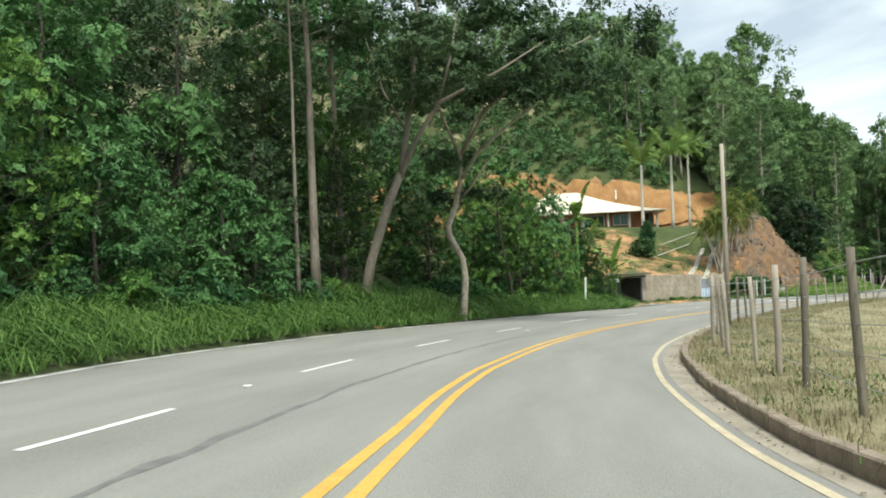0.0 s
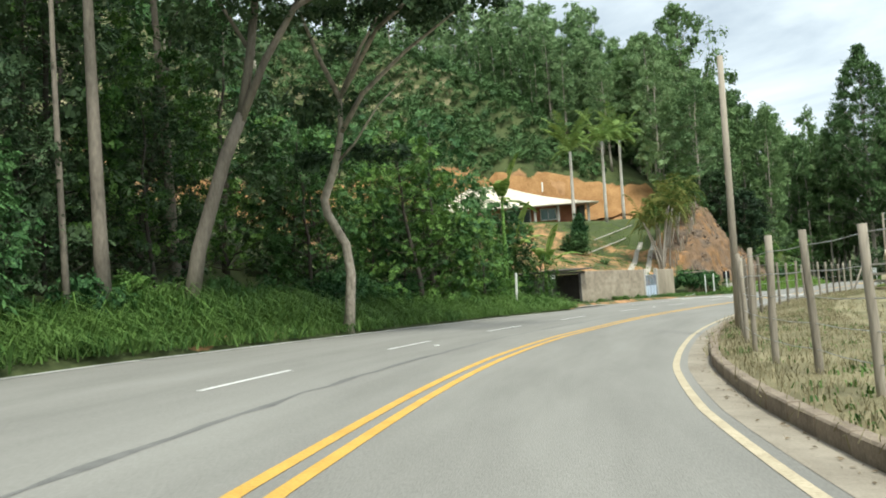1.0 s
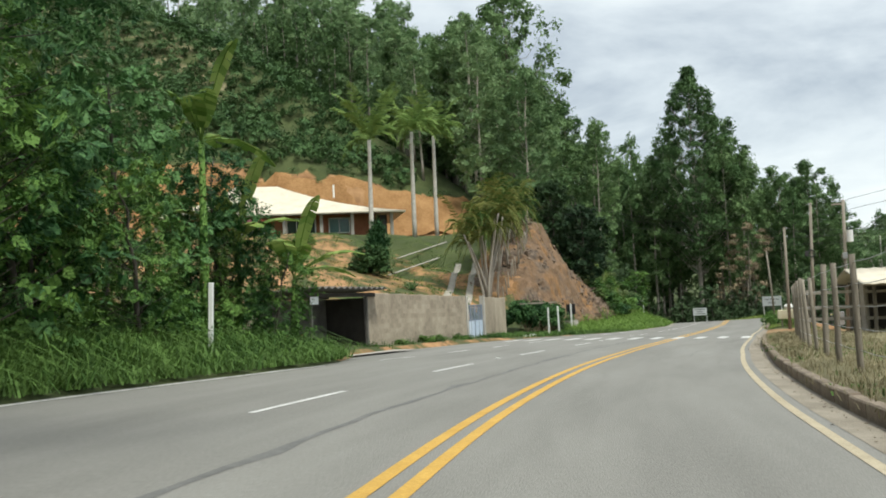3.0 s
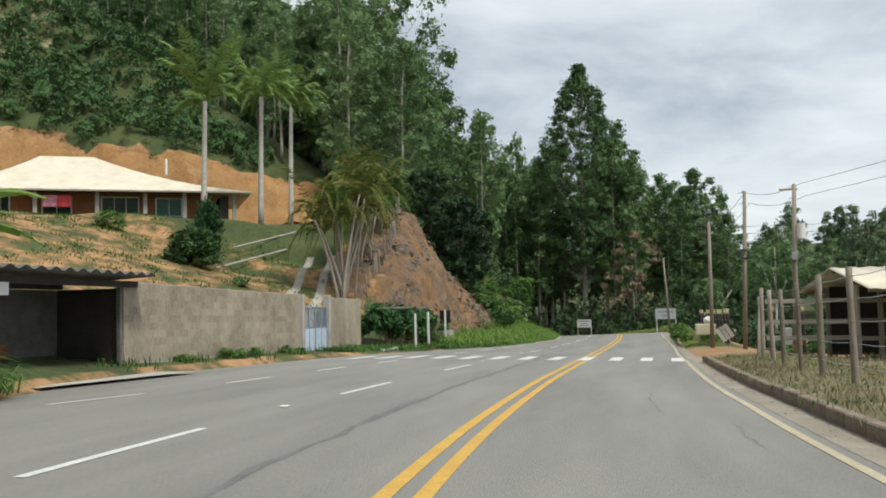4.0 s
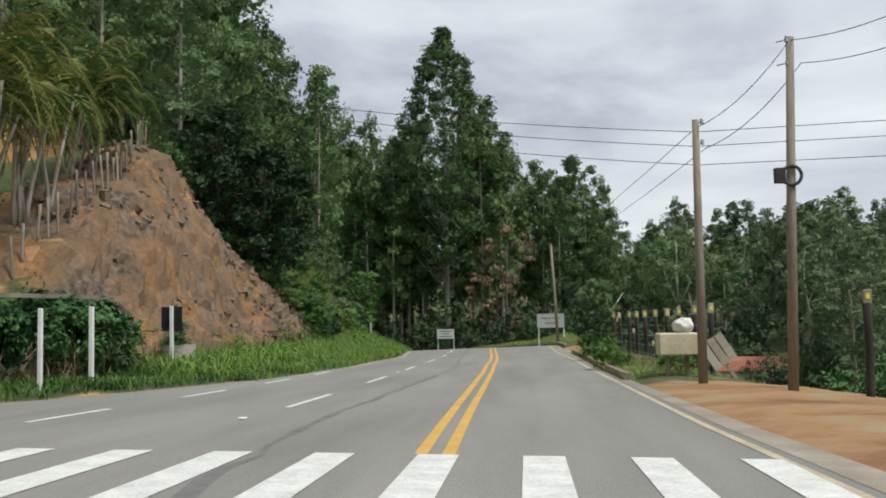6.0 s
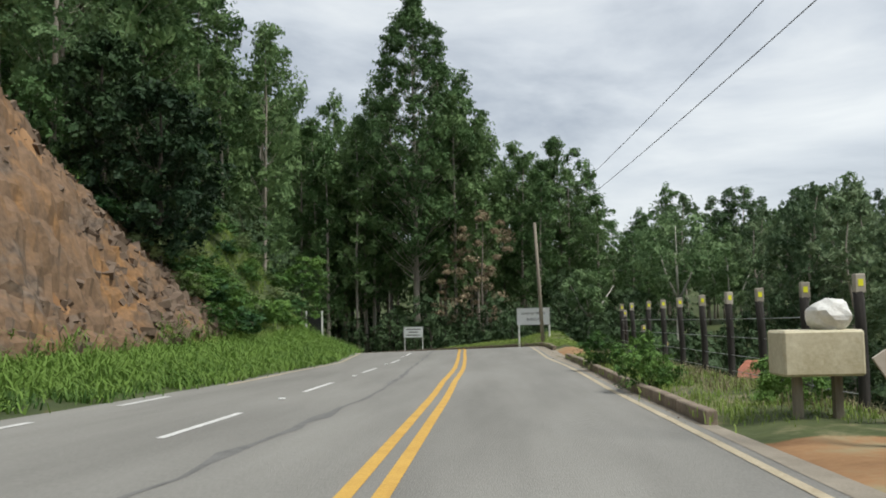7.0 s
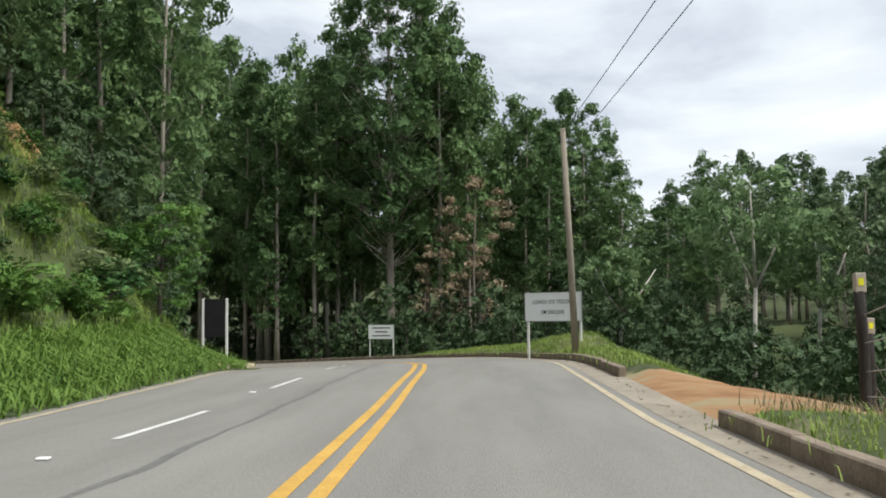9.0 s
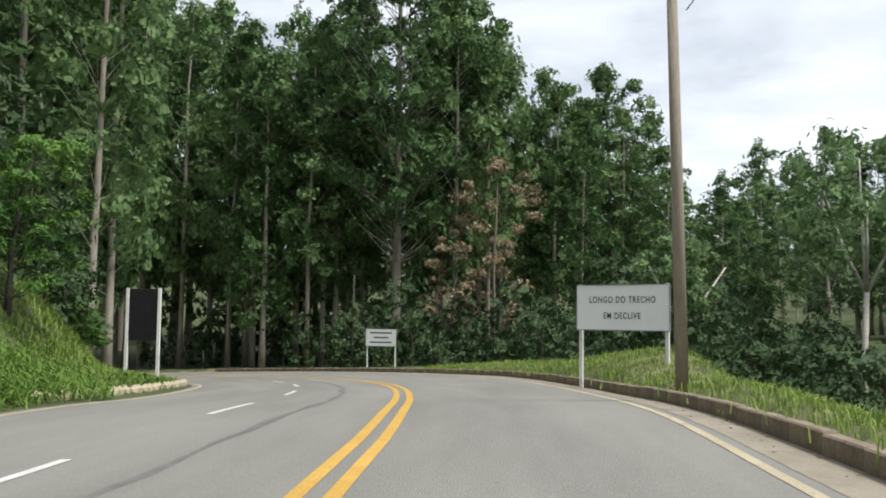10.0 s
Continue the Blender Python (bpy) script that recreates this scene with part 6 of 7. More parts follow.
cloth("towel", -14.1, -13.2, 1.15, 2.0, M_PINK, "pink towel hanging on the porch line")
cloth("towel", -13.15, -12.3, 1.15, 2.0, M_REDCLOTH, "red towel hanging on the porch line")
line = Soup()
line.tube([(-14.6, 0.55, 2.06), (-12.6, 0.55, 2.0), (-10.6, 0.55, 2.06)], [0.008] * 3, 4)
ln = tagged(part_of("clothes_line", line.mesh("clothes_line"), M_WIRE), "thin washing line between porch columns", "clothes line")
ln.matrix_world = HOUSE


def build_drive():
    path = [(-32.5, 86.8), (-34.2, 91.0), (-35.7, 96.0), (-36.9, 101.0), (-37.9, 106.0)]
    P = np.array(path)
    t = np.linspace(0, len(P) - 1, 60)
    x, y = np.interp(t, range(len(P)), P[:, 0]), np.interp(t, range(len(P)), P[:, 1])
    for _ in range(4):
        x[1:-1], y[1:-1] = (x[:-2] + 2 * x[1:-1] + x[2:]) / 4, (y[:-2] + 2 * y[1:-1] + y[2:]) / 4
    d = np.stack([np.gradient(x), np.gradient(y)], -1)
    d /= np.linalg.norm(d, axis=1)[:, None]
    for off in (-0.68, 0.68):
        cols = np.array([-0.24, -0.08, 0.08, 0.24])
        X = x[:, None] + (off + cols)[None] * d[:, 1:2]
        Y = y[:, None] - (off + cols)[None] * d[:, 0:1]
        Z = ground_all(X.ravel(), Y.ravel()).reshape(X.shape) + 0.035
        ob = new("wheel_track", sheet("wheel_track", X, Y, Z, M_TRACK))
        md = ob.modifiers.new("thick", "SOLIDIFY")
        md.thickness, md.offset = 0.2, -1
        tagged(ob, "pale concrete wheel track climbing to the house", "driveway", "driveway tracks", "structure")


build_drive()
for a, b in (((-41.6, 98.6), (-40.2, 106.0)), ((-42.4, 102.5), (-40.7, 109.5))):
    s = Soup()
    pts = []
    za, zb = ground(*a) + 0.1, ground(*b) + 0.1
    up = max(0.0, max(ground(a[0] + (b[0] - a[0]) * u, a[1] + (b[1] - a[1]) * u) + 0.06 - (za + (zb - za) * u) for u in np.linspace(0, 1, 12)))
    for k in range(7):
        u = k / 6
        pts.append((a[0] + (b[0] - a[0]) * u, a[1] + (b[1] - a[1]) * u, za + (zb - za) * u + up))
    s.tube(pts, [0.055] * 7, 8)
    tagged(part_of("pole_rail", s.mesh("pole_rail", True), M_CONCRETE), "pale pole laid down the grass slope", "pole", "pale poles on the slope")


# ---------------------------------------------------------------- the cut mound
def build_cut():
    """The steep bank cut behind the house, up to the strip of grass on its lip."""
    s = np.arange(66, 137, 0.5)
    u = np.linspace(0, 1, 12)
    D = lip(s)[:, None] - 0.5 - 4.6 * (1 - u)[None]
    S = np.repeat(s[:, None], 12, 1)
    x, y = to_world(S.ravel(), -D.ravel())
    z = ground_all(x, y)
    lift = np.array([0.42 + 0.1 * noise.fractal(Vector((a * 0.5, b * 0.5, c * 0.8)), 0.9, 2.0, 4) for a, b, c in zip(x, y, z)])
    me = sheet("cut_bank", x.reshape(S.shape), y.reshape(S.shape), (z + lift).reshape(S.shape), M_CUT)
    tagged(new("cut_bank", me), "bare orange earth bank cut behind the house", "earth bank", kind="structure")


M_CUT = surface("cut_earth", (0.21, 0.105, 0.04), (0.42, 0.245, 0.108), 0.7, 6, 0.95, 0.7, fine_mix=0.4)
build_cut()


def build_scree():
    s = np.arange(103.5, 136.5, 0.28)
    d = np.linspace(11.0, 18.6, 46)
    S, D = np.meshgrid(s, d, indexing="ij")
    x, y = to_world(S.ravel(), -D.ravel())
    z = ground_all(x, y)
    lift = np.empty(len(x))
    for i, (a, b, c) in enumerate(zip(x, y, z)):
        p = Vector((a, b, c))
        big = noise.fractal(p * 0.55, 0.9, 2.1, 5)
        chip = abs(noise.noise(p * 2.3)) + 0.5 * abs(noise.noise(p * 5.1))
        lift[i] = 0.08 + 0.26 * big + (0.2 + 0.2 * min(max((c + 2 < 5) * (a > -33), 0), 1)) * chip
    edge = np.minimum.reduce([(S - 103.5) / 2.5, (136.5 - S) / 2.0, (D - 11.0) / 0.7, (18.6 - D) / 1.0]).ravel().clip(0, 1)
    lift = lift * edge - 0.25 * (1 - edge)
    nx, ny = to_world(S.ravel(), -D.ravel() + 1)
    x2, y2 = x + (nx - x) * lift * 0.7, y + (ny - y) * lift * 0.7
    me = sheet("scree", x2.reshape(S.shape), y2.reshape(S.shape), (z + 0.7 * lift).reshape(S.shape), scree_material(), smooth=False)
    ob = tagged(new("scree_face", me), "orange and grey cut bank of broken rock and soil", "rock face", kind="structure")
    rng = np.random.default_rng(23)
    rocks = Soup()
    cube = np.array([(-1, -1, -1), (1, -1, -1), (1, 1, -1), (-1, 1, -1), (-1, -1, 1), (1, -1, 1), (1, 1, 1), (-1, 1, 1)], float)
    fs = [(0, 3, 2, 1), (4, 5, 6, 7), (0, 1, 5, 4), (1, 2, 6, 5), (2, 3, 7, 6), (3, 0, 4, 7)]
    for k in range(1500):
        ss = 134.5 - 26 * rng.random() ** 1.5
        dd = 11.5 + 6.5 * rng.random() ** 1.3
        a, b = along(ss, -dd)
        r = 0.03 + 0.16 * rng.random() ** 3 + (0.14 * rng.random() if (ss > 122 and dd < 14) else 0)
        m = Euler(rng.uniform(0, 6.28, 3)).to_matrix()
        c = cube * rng.uniform(0.55, 1.1, (8, 3)) * r * np.array([1.3, 1.0, 0.6])
        zz = ground(a, b) + 0.2
        rocks.add([tuple(m @ Vector(v) + Vector((a, b, zz))) for v in c], fs)
    for k in range(130):
        ss, dd = 135.5 - 13 * rng.random() ** 1.4, 11.3 + 3.0 * rng.random() ** 1.4
        a, b = along(ss, -dd)
        r = 0.1 + 0.24 * rng.random() ** 2
        m = Euler((rng.normal(0, 0.35), rng.normal(0, 0.35), rng.normal(0.4, 0.5))).to_matrix()
        c = cube * rng.uniform(0.6, 1.1, (8, 3)) * r * np.array([0.9, 1.5, 0.5])
        zz = ground(a, b) + rng.uniform(0.1, 0.4)
        rocks.add([tuple(m @ Vector(v) + Vector((a, b, zz))) for v in c], fs)
    tagged(part_of("loose_rocks", rocks.mesh("loose_rocks"), M_ROCK), "loose broken stones on the cut bank", "stones", kind="stuff")


def scree_material():
    """Tan soil with orange washes down the slope and grey broken rock."""
    m = surface("scree_soil", (0.10, 0.066, 0.04), (0.235, 0.15, 0.092), 0.8, 7, 0.95, 0.9, fine_mix=0.5)
    nt = m.node_tree
    n, l = nt.nodes.new, nt.links.new
    b = nt.nodes["Principled BSDF"]
    last = b.inputs["Base Color"].links[0].from_socket
    co = n("ShaderNodeTexCoord")

    def layer(last, stretch, scale, lo, hi, dark, light, grain):
        mp, a, th, f, r, mx = n("ShaderNodeMapping"), n("ShaderNodeTexNoise"), n("ShaderNodeMapRange"), n("ShaderNodeTexNoise"), n("ShaderNodeValToRGB"), n("ShaderNodeMix")
        mp.inputs["Scale"].default_value = stretch
        a.inputs["Scale"].default_value, a.inputs["Detail"].default_value, a.inputs["Roughness"].default_value = scale, 8, 0.62
        l(co.outputs["Object"], mp.inputs["Vector"])
        l(mp.outputs["Vector"], a.inputs["Vector"])
        th.inputs["From Min"].default_value, th.inputs["From Max"].default_value = lo, hi
        l(a.outputs["Fac"], th.inputs["Value"])
        f.inputs["Scale"].default_value, f.inputs["Detail"].default_value = grain, 8
        l(co.outputs["Object"], f.inputs["Vector"])
        r.color_ramp.elements[0].position, r.color_ramp.elements[0].color = 0.35, tint(dark)
        r.color_ramp.elements[1].position, r.color_ramp.elements[1].color = 0.65, tint(light)
        l(f.outputs["Fac"], r.inputs["Fac"])
        mx.data_type = "RGBA"
        l(th.outputs["Result"], mx.inputs["Factor"])
        l(last, mx.inputs["A"])
        l(r.outputs["Color"], mx.inputs["B"])
        return mx.outputs["Result"]

    last = layer(last, (0.5, 0.5, 0.16), 1.0, 0.5, 0.64, (0.17, 0.088, 0.034), (0.31, 0.172, 0.074), 5.0)
    last = layer(last, (0.3, 0.22, 0.4), 1.0, 0.51, 0.6, (0.06, 0.045, 0.035), (0.19, 0.145, 0.108), 4.0)
    last = layer(last, (1.0, 1.0, 1.0), 3.2, 0.62, 0.7, (0.07, 0.05, 0.038), (0.17, 0.12, 0.08), 9.0)
    l(last, b.inputs["Base Color"])
    return m


build_scree()


# ---------------------------------------------------------------- posts, fences, poles
def post_mesh(name, h, r, seed, taper=0.92):
    rng = np.random.default_rng(seed)
    s = Soup()
    k = 5
    off = rng.normal(0, 0.012, (k, 2))
    s.tube([(off[i, 0], off[i, 1], -0.4 + (h + 0.4) * i / (k - 1)) for i in range(k)], [r * (1 - (1 - taper) * i / (k - 1)) * rng.uniform(0.95, 1.06) for i in range(k)], 9)
    return s.mesh(name, True)


POSTS = [post_mesh("post", 2.02 + 0.05 * k, 0.068 + 0.006 * k, 300 + k) for k in range(4)]


def build_fence():
    root = thing("fence", "roadside fence of weathered round posts and thin wires", "fence")
    stations = [(6.5, 3.3), (11.0, 3.46), (15.0, 3.7), (17.8, 3.72), (20.8, 3.67), (23.6, 3.3), (26.4, 3.3), (28.6, 3.1), (31.2, 3.1), (33.8, 3.2), (36.4, 3.3), (41.8, 3.5), (44.3, 3.6), (46.6, 3.7), (48.8, 3.8), (51.6, 3.95), (53.2, 3.9), (55.8, 4.0), (58.4, 4.1), (61.0, 4.2), (63.6, 4.3), (66.2, 4.35), (68.8, 4.4), (71.4, 4.45), (73.8, 4.48), (76.2, 4.5), (78.3, 4.5), (80.6, 4.52), (84.0, 4.85)]
    tops = []
    for k, (s, lat) in enumerate(stations):
        x, y = along(s, lat)
        g = ground(x, y)
        p = part_of("post", POSTS[k % 4], M_TIMBER, root)
        p.matrix_world = Matrix.LocRotScale((x, y, g), Euler((R.uniform(-0.035, 0.035), R.uniform(-0.035, 0.035), R.uniform(0, 6))), (0.72, 0.72, R.uniform(0.86, 0.96)))
        tops.append((x, y, g))
    for h in (0.35, 0.7, 1.05, 1.4, 1.75):
        w = Soup()
        pts = []
        for (xa, ya, za), (xb, yb, zb) in zip(tops, tops[1:]):
            pts.append((xa, ya, za + h))
            pts.append(((xa + xb) / 2, (ya + yb) / 2, (za + zb) / 2 + h - 0.02))
        pts.append((tops[-1][0], tops[-1][1], tops[-1][2] + h))
        w.tube(pts, [0.006] * len(pts), 4)
        part_of("wire", w.mesh("wire"), M_METAL, root)
    brace = Soup()
    x, y = along(84.0, 4.85)
    x2, y2 = along(81.6, 4.5)
    brace.tube([(x, y, ground(x, y) + 1.75), (x2, y2, ground(x2, y2))], [0.06, 0.06], 8)
    part_of("brace", brace.mesh("brace", True), M_TIMBER, root, "slanting timber brace")


build_fence()


def build_pen():
    """Plank fence of a stock pen beside the hut."""
    root = thing("stock_pen", "stock pen of grey planks nailed to round posts", "fence")
    path = [(83.9, 5.1), (83.2, 7.4), (82.6, 9.6), (82.0, 12.0), (80.0, 14.5)]
    pts = [(*along(*q),) for q in path]
    for k, (x, y) in enumerate(pts):
        p = part_of("post", POSTS[k % 4], M_TIMBER, root)
        p.matrix_world = Matrix.LocRotScale((x, y, ground(x, y)), Euler((0, 0, k)), (0.9, 0.9, 0.9))
    for (xa, ya), (xb, yb) in zip(pts, pts[1:]):
        L = math.hypot(xb - xa, yb - ya)
        for h in (0.45, 0.98, 1.6):
            ob = part("plank", box(-0.1, -0.02, h, L + 0.1, 0.02, h + R.uniform(0.11, 0.15), 0.005), M_BOARD, root)
            ob.matrix_world = Matrix.Translation((xa, ya, ground(xa, ya))) @ Matrix.Rotation(math.atan2(yb - ya, xb - xa), 4, "Z") @ Matrix.Translation((0, -0.1, R.uniform(-0.03, 0.03)))


build_pen()


def build_hut():
    x, y = along(82.2, 9.4)
    g = ground(x, y)
    at = Matrix.Translation((x, y, g)) @ Matrix.Rotation(radians(8), 4, "Z")
    root = thing("hut", "open timber hut with a pale corrugated roof", "shed", at=at)
    for px in (-2.3, 2.6):
        for py in (-2.0, 2.0):
            p = part_of("post", POSTS[1], M_TIMBER, root)
            p.matrix_world = at @ Matrix.Translation((px, py, 0))
    # The hut's dim inside is put into this wall's dark colour.
    part("back_wall", box(-2.2, 2.05, 0, 2.6, 2.1, 2.1), M_DARKWALL, root, "back wall coloured dark for the shaded inside")
    part("side_board", box(-2.36, -0.6, 0.0, -2.3, 0.1, 2.1), M_BOARD, root, "grey upright board")
    n = 60
    for sgn in (-1, 1):
        xs = np.linspace(-2.9, 3.2, n)
        ys = np.array([0.0, sgn * 2.9])
        X, Y = np.meshgrid(xs, ys)
        Z = np.array([[2.6], [1.95]]) + 0.014 * np.sin(np.arange(n) * 2 * np.pi / 5)[None, :]
        me = sheet("roof_sheet", X, Y, Z, M_ROOF)
        ob = new("roof_sheet", me)
        ob.parent = root
        md = ob.modifiers.new("thick", "SOLIDIFY")
        md.thickness = 0.02
    for py, z in ((0, 2.5), (-2.6, 1.93), (2.6, 1.93)):
        part("purlin", box(-2.8, py - 0.05, z - 0.05, 3.1, py + 0.05, z + 0.05), M_TIMBER, root)


build_hut()


def build_pole(x, y, top, base_r=0.13, lean=(0, 0), label="weathered wooden utility pole beside the road", white=0.0, extras=None):
    g = ground(x, y)
    root = thing("utility_pole", label, "utility pole", "poles along the road", at=Matrix.Translation((x, y, g)))
    s = Soup()
    h = top - g
    s.tube([(0, 0, -0.5), (lean[0] / 2, lean[1] / 2, h / 2), (lean[0], lean[1], h)], [base_r, base_r * 0.86, base_r * 0.72], 10)
    part_of("shaft", s.mesh("pole_shaft", True), M_TIMBER, root)
    if extras:
        extras(root, h)
    return root


def insulators(root, h):
    for dz in (0.0, 0.5):
        s = Soup()
        s.tube([(0.0, -0.02, h - 0.1 - dz), (0.22, -0.02, h - 0.06 - dz)], [0.015, 0.015], 6)
        s.tube([(0.22, -0.02, h - 0.1 - dz), (0.22, -0.02, h + 0.02 - dz)], [0.05, 0.035], 8)
        part_of("insulator", s.mesh("insulator"), M_METAL, root)


def transformer(root, h):
    insulators(root, h)
    s = Soup()
    s.tube([(0, 0, 0), (0, 0, 0.62)], [0.19, 0.19], 14)
    t = part_of("transformer", s.mesh("transformer"), M_PAINTWHITE, root, "pale grey transformer drum")
    t.location = (0.42, 0, h - 2.25)
    for k in (-0.08, 0.08):
        q = Soup()
        q.tube([(k, 0, 0.62), (k, 0, 0.78)], [0.04, 0.025], 8)
        part_of("bushing", q.mesh("bushing"), M_INK, t)
    part("bracket", box(0.05, -0.04, h - 2.05, 0.42, 0.04, h - 1.97), M_METAL, root)
    part("fuse_arm", box(-0.35, -0.04, h - 0.25, 0.35, 0.04, h - 0.17), M_TIMBER, root)
    s = Soup()
    s.tube([(0.16, -0.05, -0.3), (0.16, -0.05, h * 0.55)], [0.035, 0.035], 8)
    part_of("conduit", s.mesh("conduit"), M_METAL, root)
    part("meter_box", box(-0.42, -0.16, 0.35, -0.14, 0.06, 1.05, 0.01), M_METAL, root, "grey electric meter box")
    part("junction", box(0.0, -0.2, h * 0.55, 0.24, -0.08, h * 0.55 + 0.32, 0.01), M_METAL, root)


def cable_coil(root, h):
    insulators(root, h)
    me = Soup()
    ring = [(0.16 + 0.2 * math.cos(a), -0.12, h * 0.6 + 0.2 * math.sin(a)) for a in np.linspace(0, 2 * math.pi, 20)]
    me.tube(ring, [0.035] * 20, 6)
    part_of("cable_coil", me.mesh("cable_coil", True), M_WIRE, root, "black coil of spare cable")
    part("splice_box", box(-0.2, -0.2, h * 0.6 - 0.16, 0.02, -0.06, h * 0.6 + 0.16, 0.01), M_WIRE, root)


build_pole(-12.5, 36.8, 6.3, 0.108, (0.05, 0.1), "tall weathered wooden pole standing in the fence line")
build_pole(-14.6, 97.5, 3.89, 0.112, (0.08, 0), extras=insulators)
build_pole(-13.34, 94.9, 5.06, 0.112, (0.3, 0), extras=cable_coil)
build_pole(-11.9, 89.75, 4.66, 0.112, (0.24, 0), "wooden pole carrying a pale transformer and meter box", extras=transformer)
build_pole(-15.1, 143.0, 4.3, 0.12, (-0.42, -1.4), "leaning wooden pole beside the white sign")


build_pole(-29.7, 201.2, 2.1, 0.1, (0.0, 0.6), "slim bare pole standing behind the bend sign")


def wire(points, sag, label="thin dark overhead power line"):
    s = Soup()
    for a, b in zip(points, points[1:]):
        a, b = np.array(a), np.array(b)
        pts = [tuple(a + (b - a) * u - np.array([0, 0, 4 * sag * u * (1 - u)])) for u in np.linspace(0, 1, 15)]
        s.tube(pts, [0.009] * 15, 5)
    tagged(part_of("power_line", s.mesh("power_line"), M_WIRE), label, "cable", "overhead lines")


A2, A3, A4, A1 = (-14.52, 97.5, 3.8), (-13.05, 94.9, 5.0), (-11.65, 89.75, 4.66), (-15.5, 141.6, 4.2)
for dz, dx in ((0.0, 0.0), (-0.5, 0.22)):
    wire([(A4[0] + dx + 0.2, A4[1], A4[2] + dz), (A3[0] + dx, A3[1], A3[2] + dz), (A2[0] + dx, A2[1], A2[2] + dz - 0.1), (A1[0] + dx, A1[1], A1[2] + dz)], 0.25)
    wire([(A4[0] + dx + 0.2, A4[1], A4[2] + dz), (6.0, 40.0, 7.5 + dz)], 0.8)
for dz in (0.0, -0.35, -0.8):
    wire([(A2[0], A2[1], A2[2] + dz - 0.2), (-36.0, 110.0, 9.6 + dz)], 0.5)
    wire([(A2[0], A2[1], A2[2] + dz - 0.2), (40.0, 80.0, 4.5 + dz)], 0.7)


# ---------------------------------------------------------------- dark post fence over the valley
def build_dark_fence():
    root = thing("fence", "barbed wire fence of charred dark posts with yellow marks", "fence")
    rows = [(97.6, 6.6), (100.4, 8.3)] + [(105.4 + 2.45 * k, 5.15 - 0.012 * k) for k in range(10)] + [(130.2, 5.7), (132.8, 6.9), (135.4, 8.4)]
    tops = []
    cap = [box(-0.1, -0.1, 0, 0.1, 0.1, 0.28, 0.012) for _ in range(1)][0]
    cap_me = bpy.data.meshes.new("post_cap")
    cap.to_mesh(cap_me)
    cap.free()
    mk = box(-0.05, -0.108, 0.1, 0.05, -0.1, 0.2)
    mk_me = bpy.data.meshes.new("mark")
    mk.to_mesh(mk_me)
    mk.free()
    shaft = post_mesh("dark_post", 1.75, 0.115, 350, 0.95)
    for k, (s, lat) in enumerate(rows):
        x, y = along(s, lat)
        zt = float(road_z(s, 4.0)) + 1.78 - max(0.0, 0.55 * (lat - 5.3)) * (s > 128)
        p = part_of("post", shaft, M_DARKPOST, root)
        p.matrix_world = Matrix.Translation((x, y, zt - 1.75)) @ Euler((R.uniform(-0.03, 0.03), R.uniform(-0.03, 0.03), R.uniform(-0.2, 0.2))).to_matrix().to_4x4() @ Matrix.Diagonal((0.74, 0.74, 1.0, 1.0))
        c = part_of("post_cap", cap_me, M_BOARD, p, "bare grey post top")
        c.location = (0, 0, 1.73)
        q = part_of("mark", mk_me, M_YELLOWMARK, p, "yellow reflective mark")
        q.location = (0, 0, 1.73)
        tops.append((x, y, zt))
    for h in (0.35, 0.75, 1.15, 1.5):
        w = Soup()
        pts = [(x, y, z - h) for x, y, z in tops[2:]]
        w.tube(pts, [0.008] * len(pts), 4)
        part_of("wire", w.mesh("wire"), M_METAL, root)


build_dark_fence()


# ---------------------------------------------------------------- signs
def lettering(text, size, parent, loc, rot, label):
    cu = bpy.data.curves.new("lettering", "FONT")
    cu.body, cu.size, cu.align_x, cu.align_y, cu.extrude, cu.space_character = text, size, "CENTER", "CENTER", 0.002, 1.18
    cu.offset = 0.003
    cu.materials.append(M_INK)
    ob = new("lettering", cu)
    ob.parent = parent
    ob.location, ob.rotation_euler, ob.scale = loc, rot, (0.74, 1.0, 1.0)
    ob["label"] = label
    return ob


def build_sign(x0, y0, x1, y1, zb, zt, label, lines=None, bars=0):
    g = (ground(x0, y0) + ground(x1, y1)) / 2
    L = math.hypot(x1 - x0, y1 - y0)
    turn = math.atan2(y1 - y0, x1 - x0)
    root = thing("road_sign", label, "road sign", "road signs", at=Matrix.Translation(((x0 + x1) / 2, (y0 + y1) / 2, g)) @ Matrix.Rotation(turn, 4, "Z"))
    h0, h1 = zb - g, zt - g
    pl = part("panel", box(-L / 2, -0.015, h0, L / 2, 0.015, h1, 0.004), M_SIGN, root)
    bm = bmesh.new()
    for a, b, c, d in ((-L / 2 - 0.02, h0 - 0.02, L / 2 + 0.02, h0), (-L / 2 - 0.02, h1, L / 2 + 0.02, h1 + 0.02), (-L / 2 - 0.02, h0, -L / 2, h1), (L / 2, h0, L / 2 + 0.02, h1)):
        add_box(bm, a, -0.022, b, c, 0.022, d)
    part("panel_frame", bm, M_METAL, pl)
    for px in (-L / 2 + 0.08, L / 2 - 0.08):
        gp = -0.5
        part("sign_post", box(px - 0.045, 0.02, gp, px + 0.045, 0.1, h1 + 0.03, 0.006), M_PAINTWHITE, root)
    if lines:
        for k, tx in enumerate(lines):
            lettering(tx, (h1 - h0) * 0.2, pl, (0, -0.018, h1 - (h1 - h0) * (0.33 + 0.36 * k)), (radians(90), 0, 0), "dark capital letters")
    for k in range(bars):
        z = h1 - (h1 - h0) * (0.22 + 0.28 * k)
        part("text_bar", box(-L * (0.36 if k != 1 else 0.24), -0.019, z - 0.045, L * (0.36 if k != 1 else 0.24), -0.015, z + 0.045), M_INK, pl)
    return root


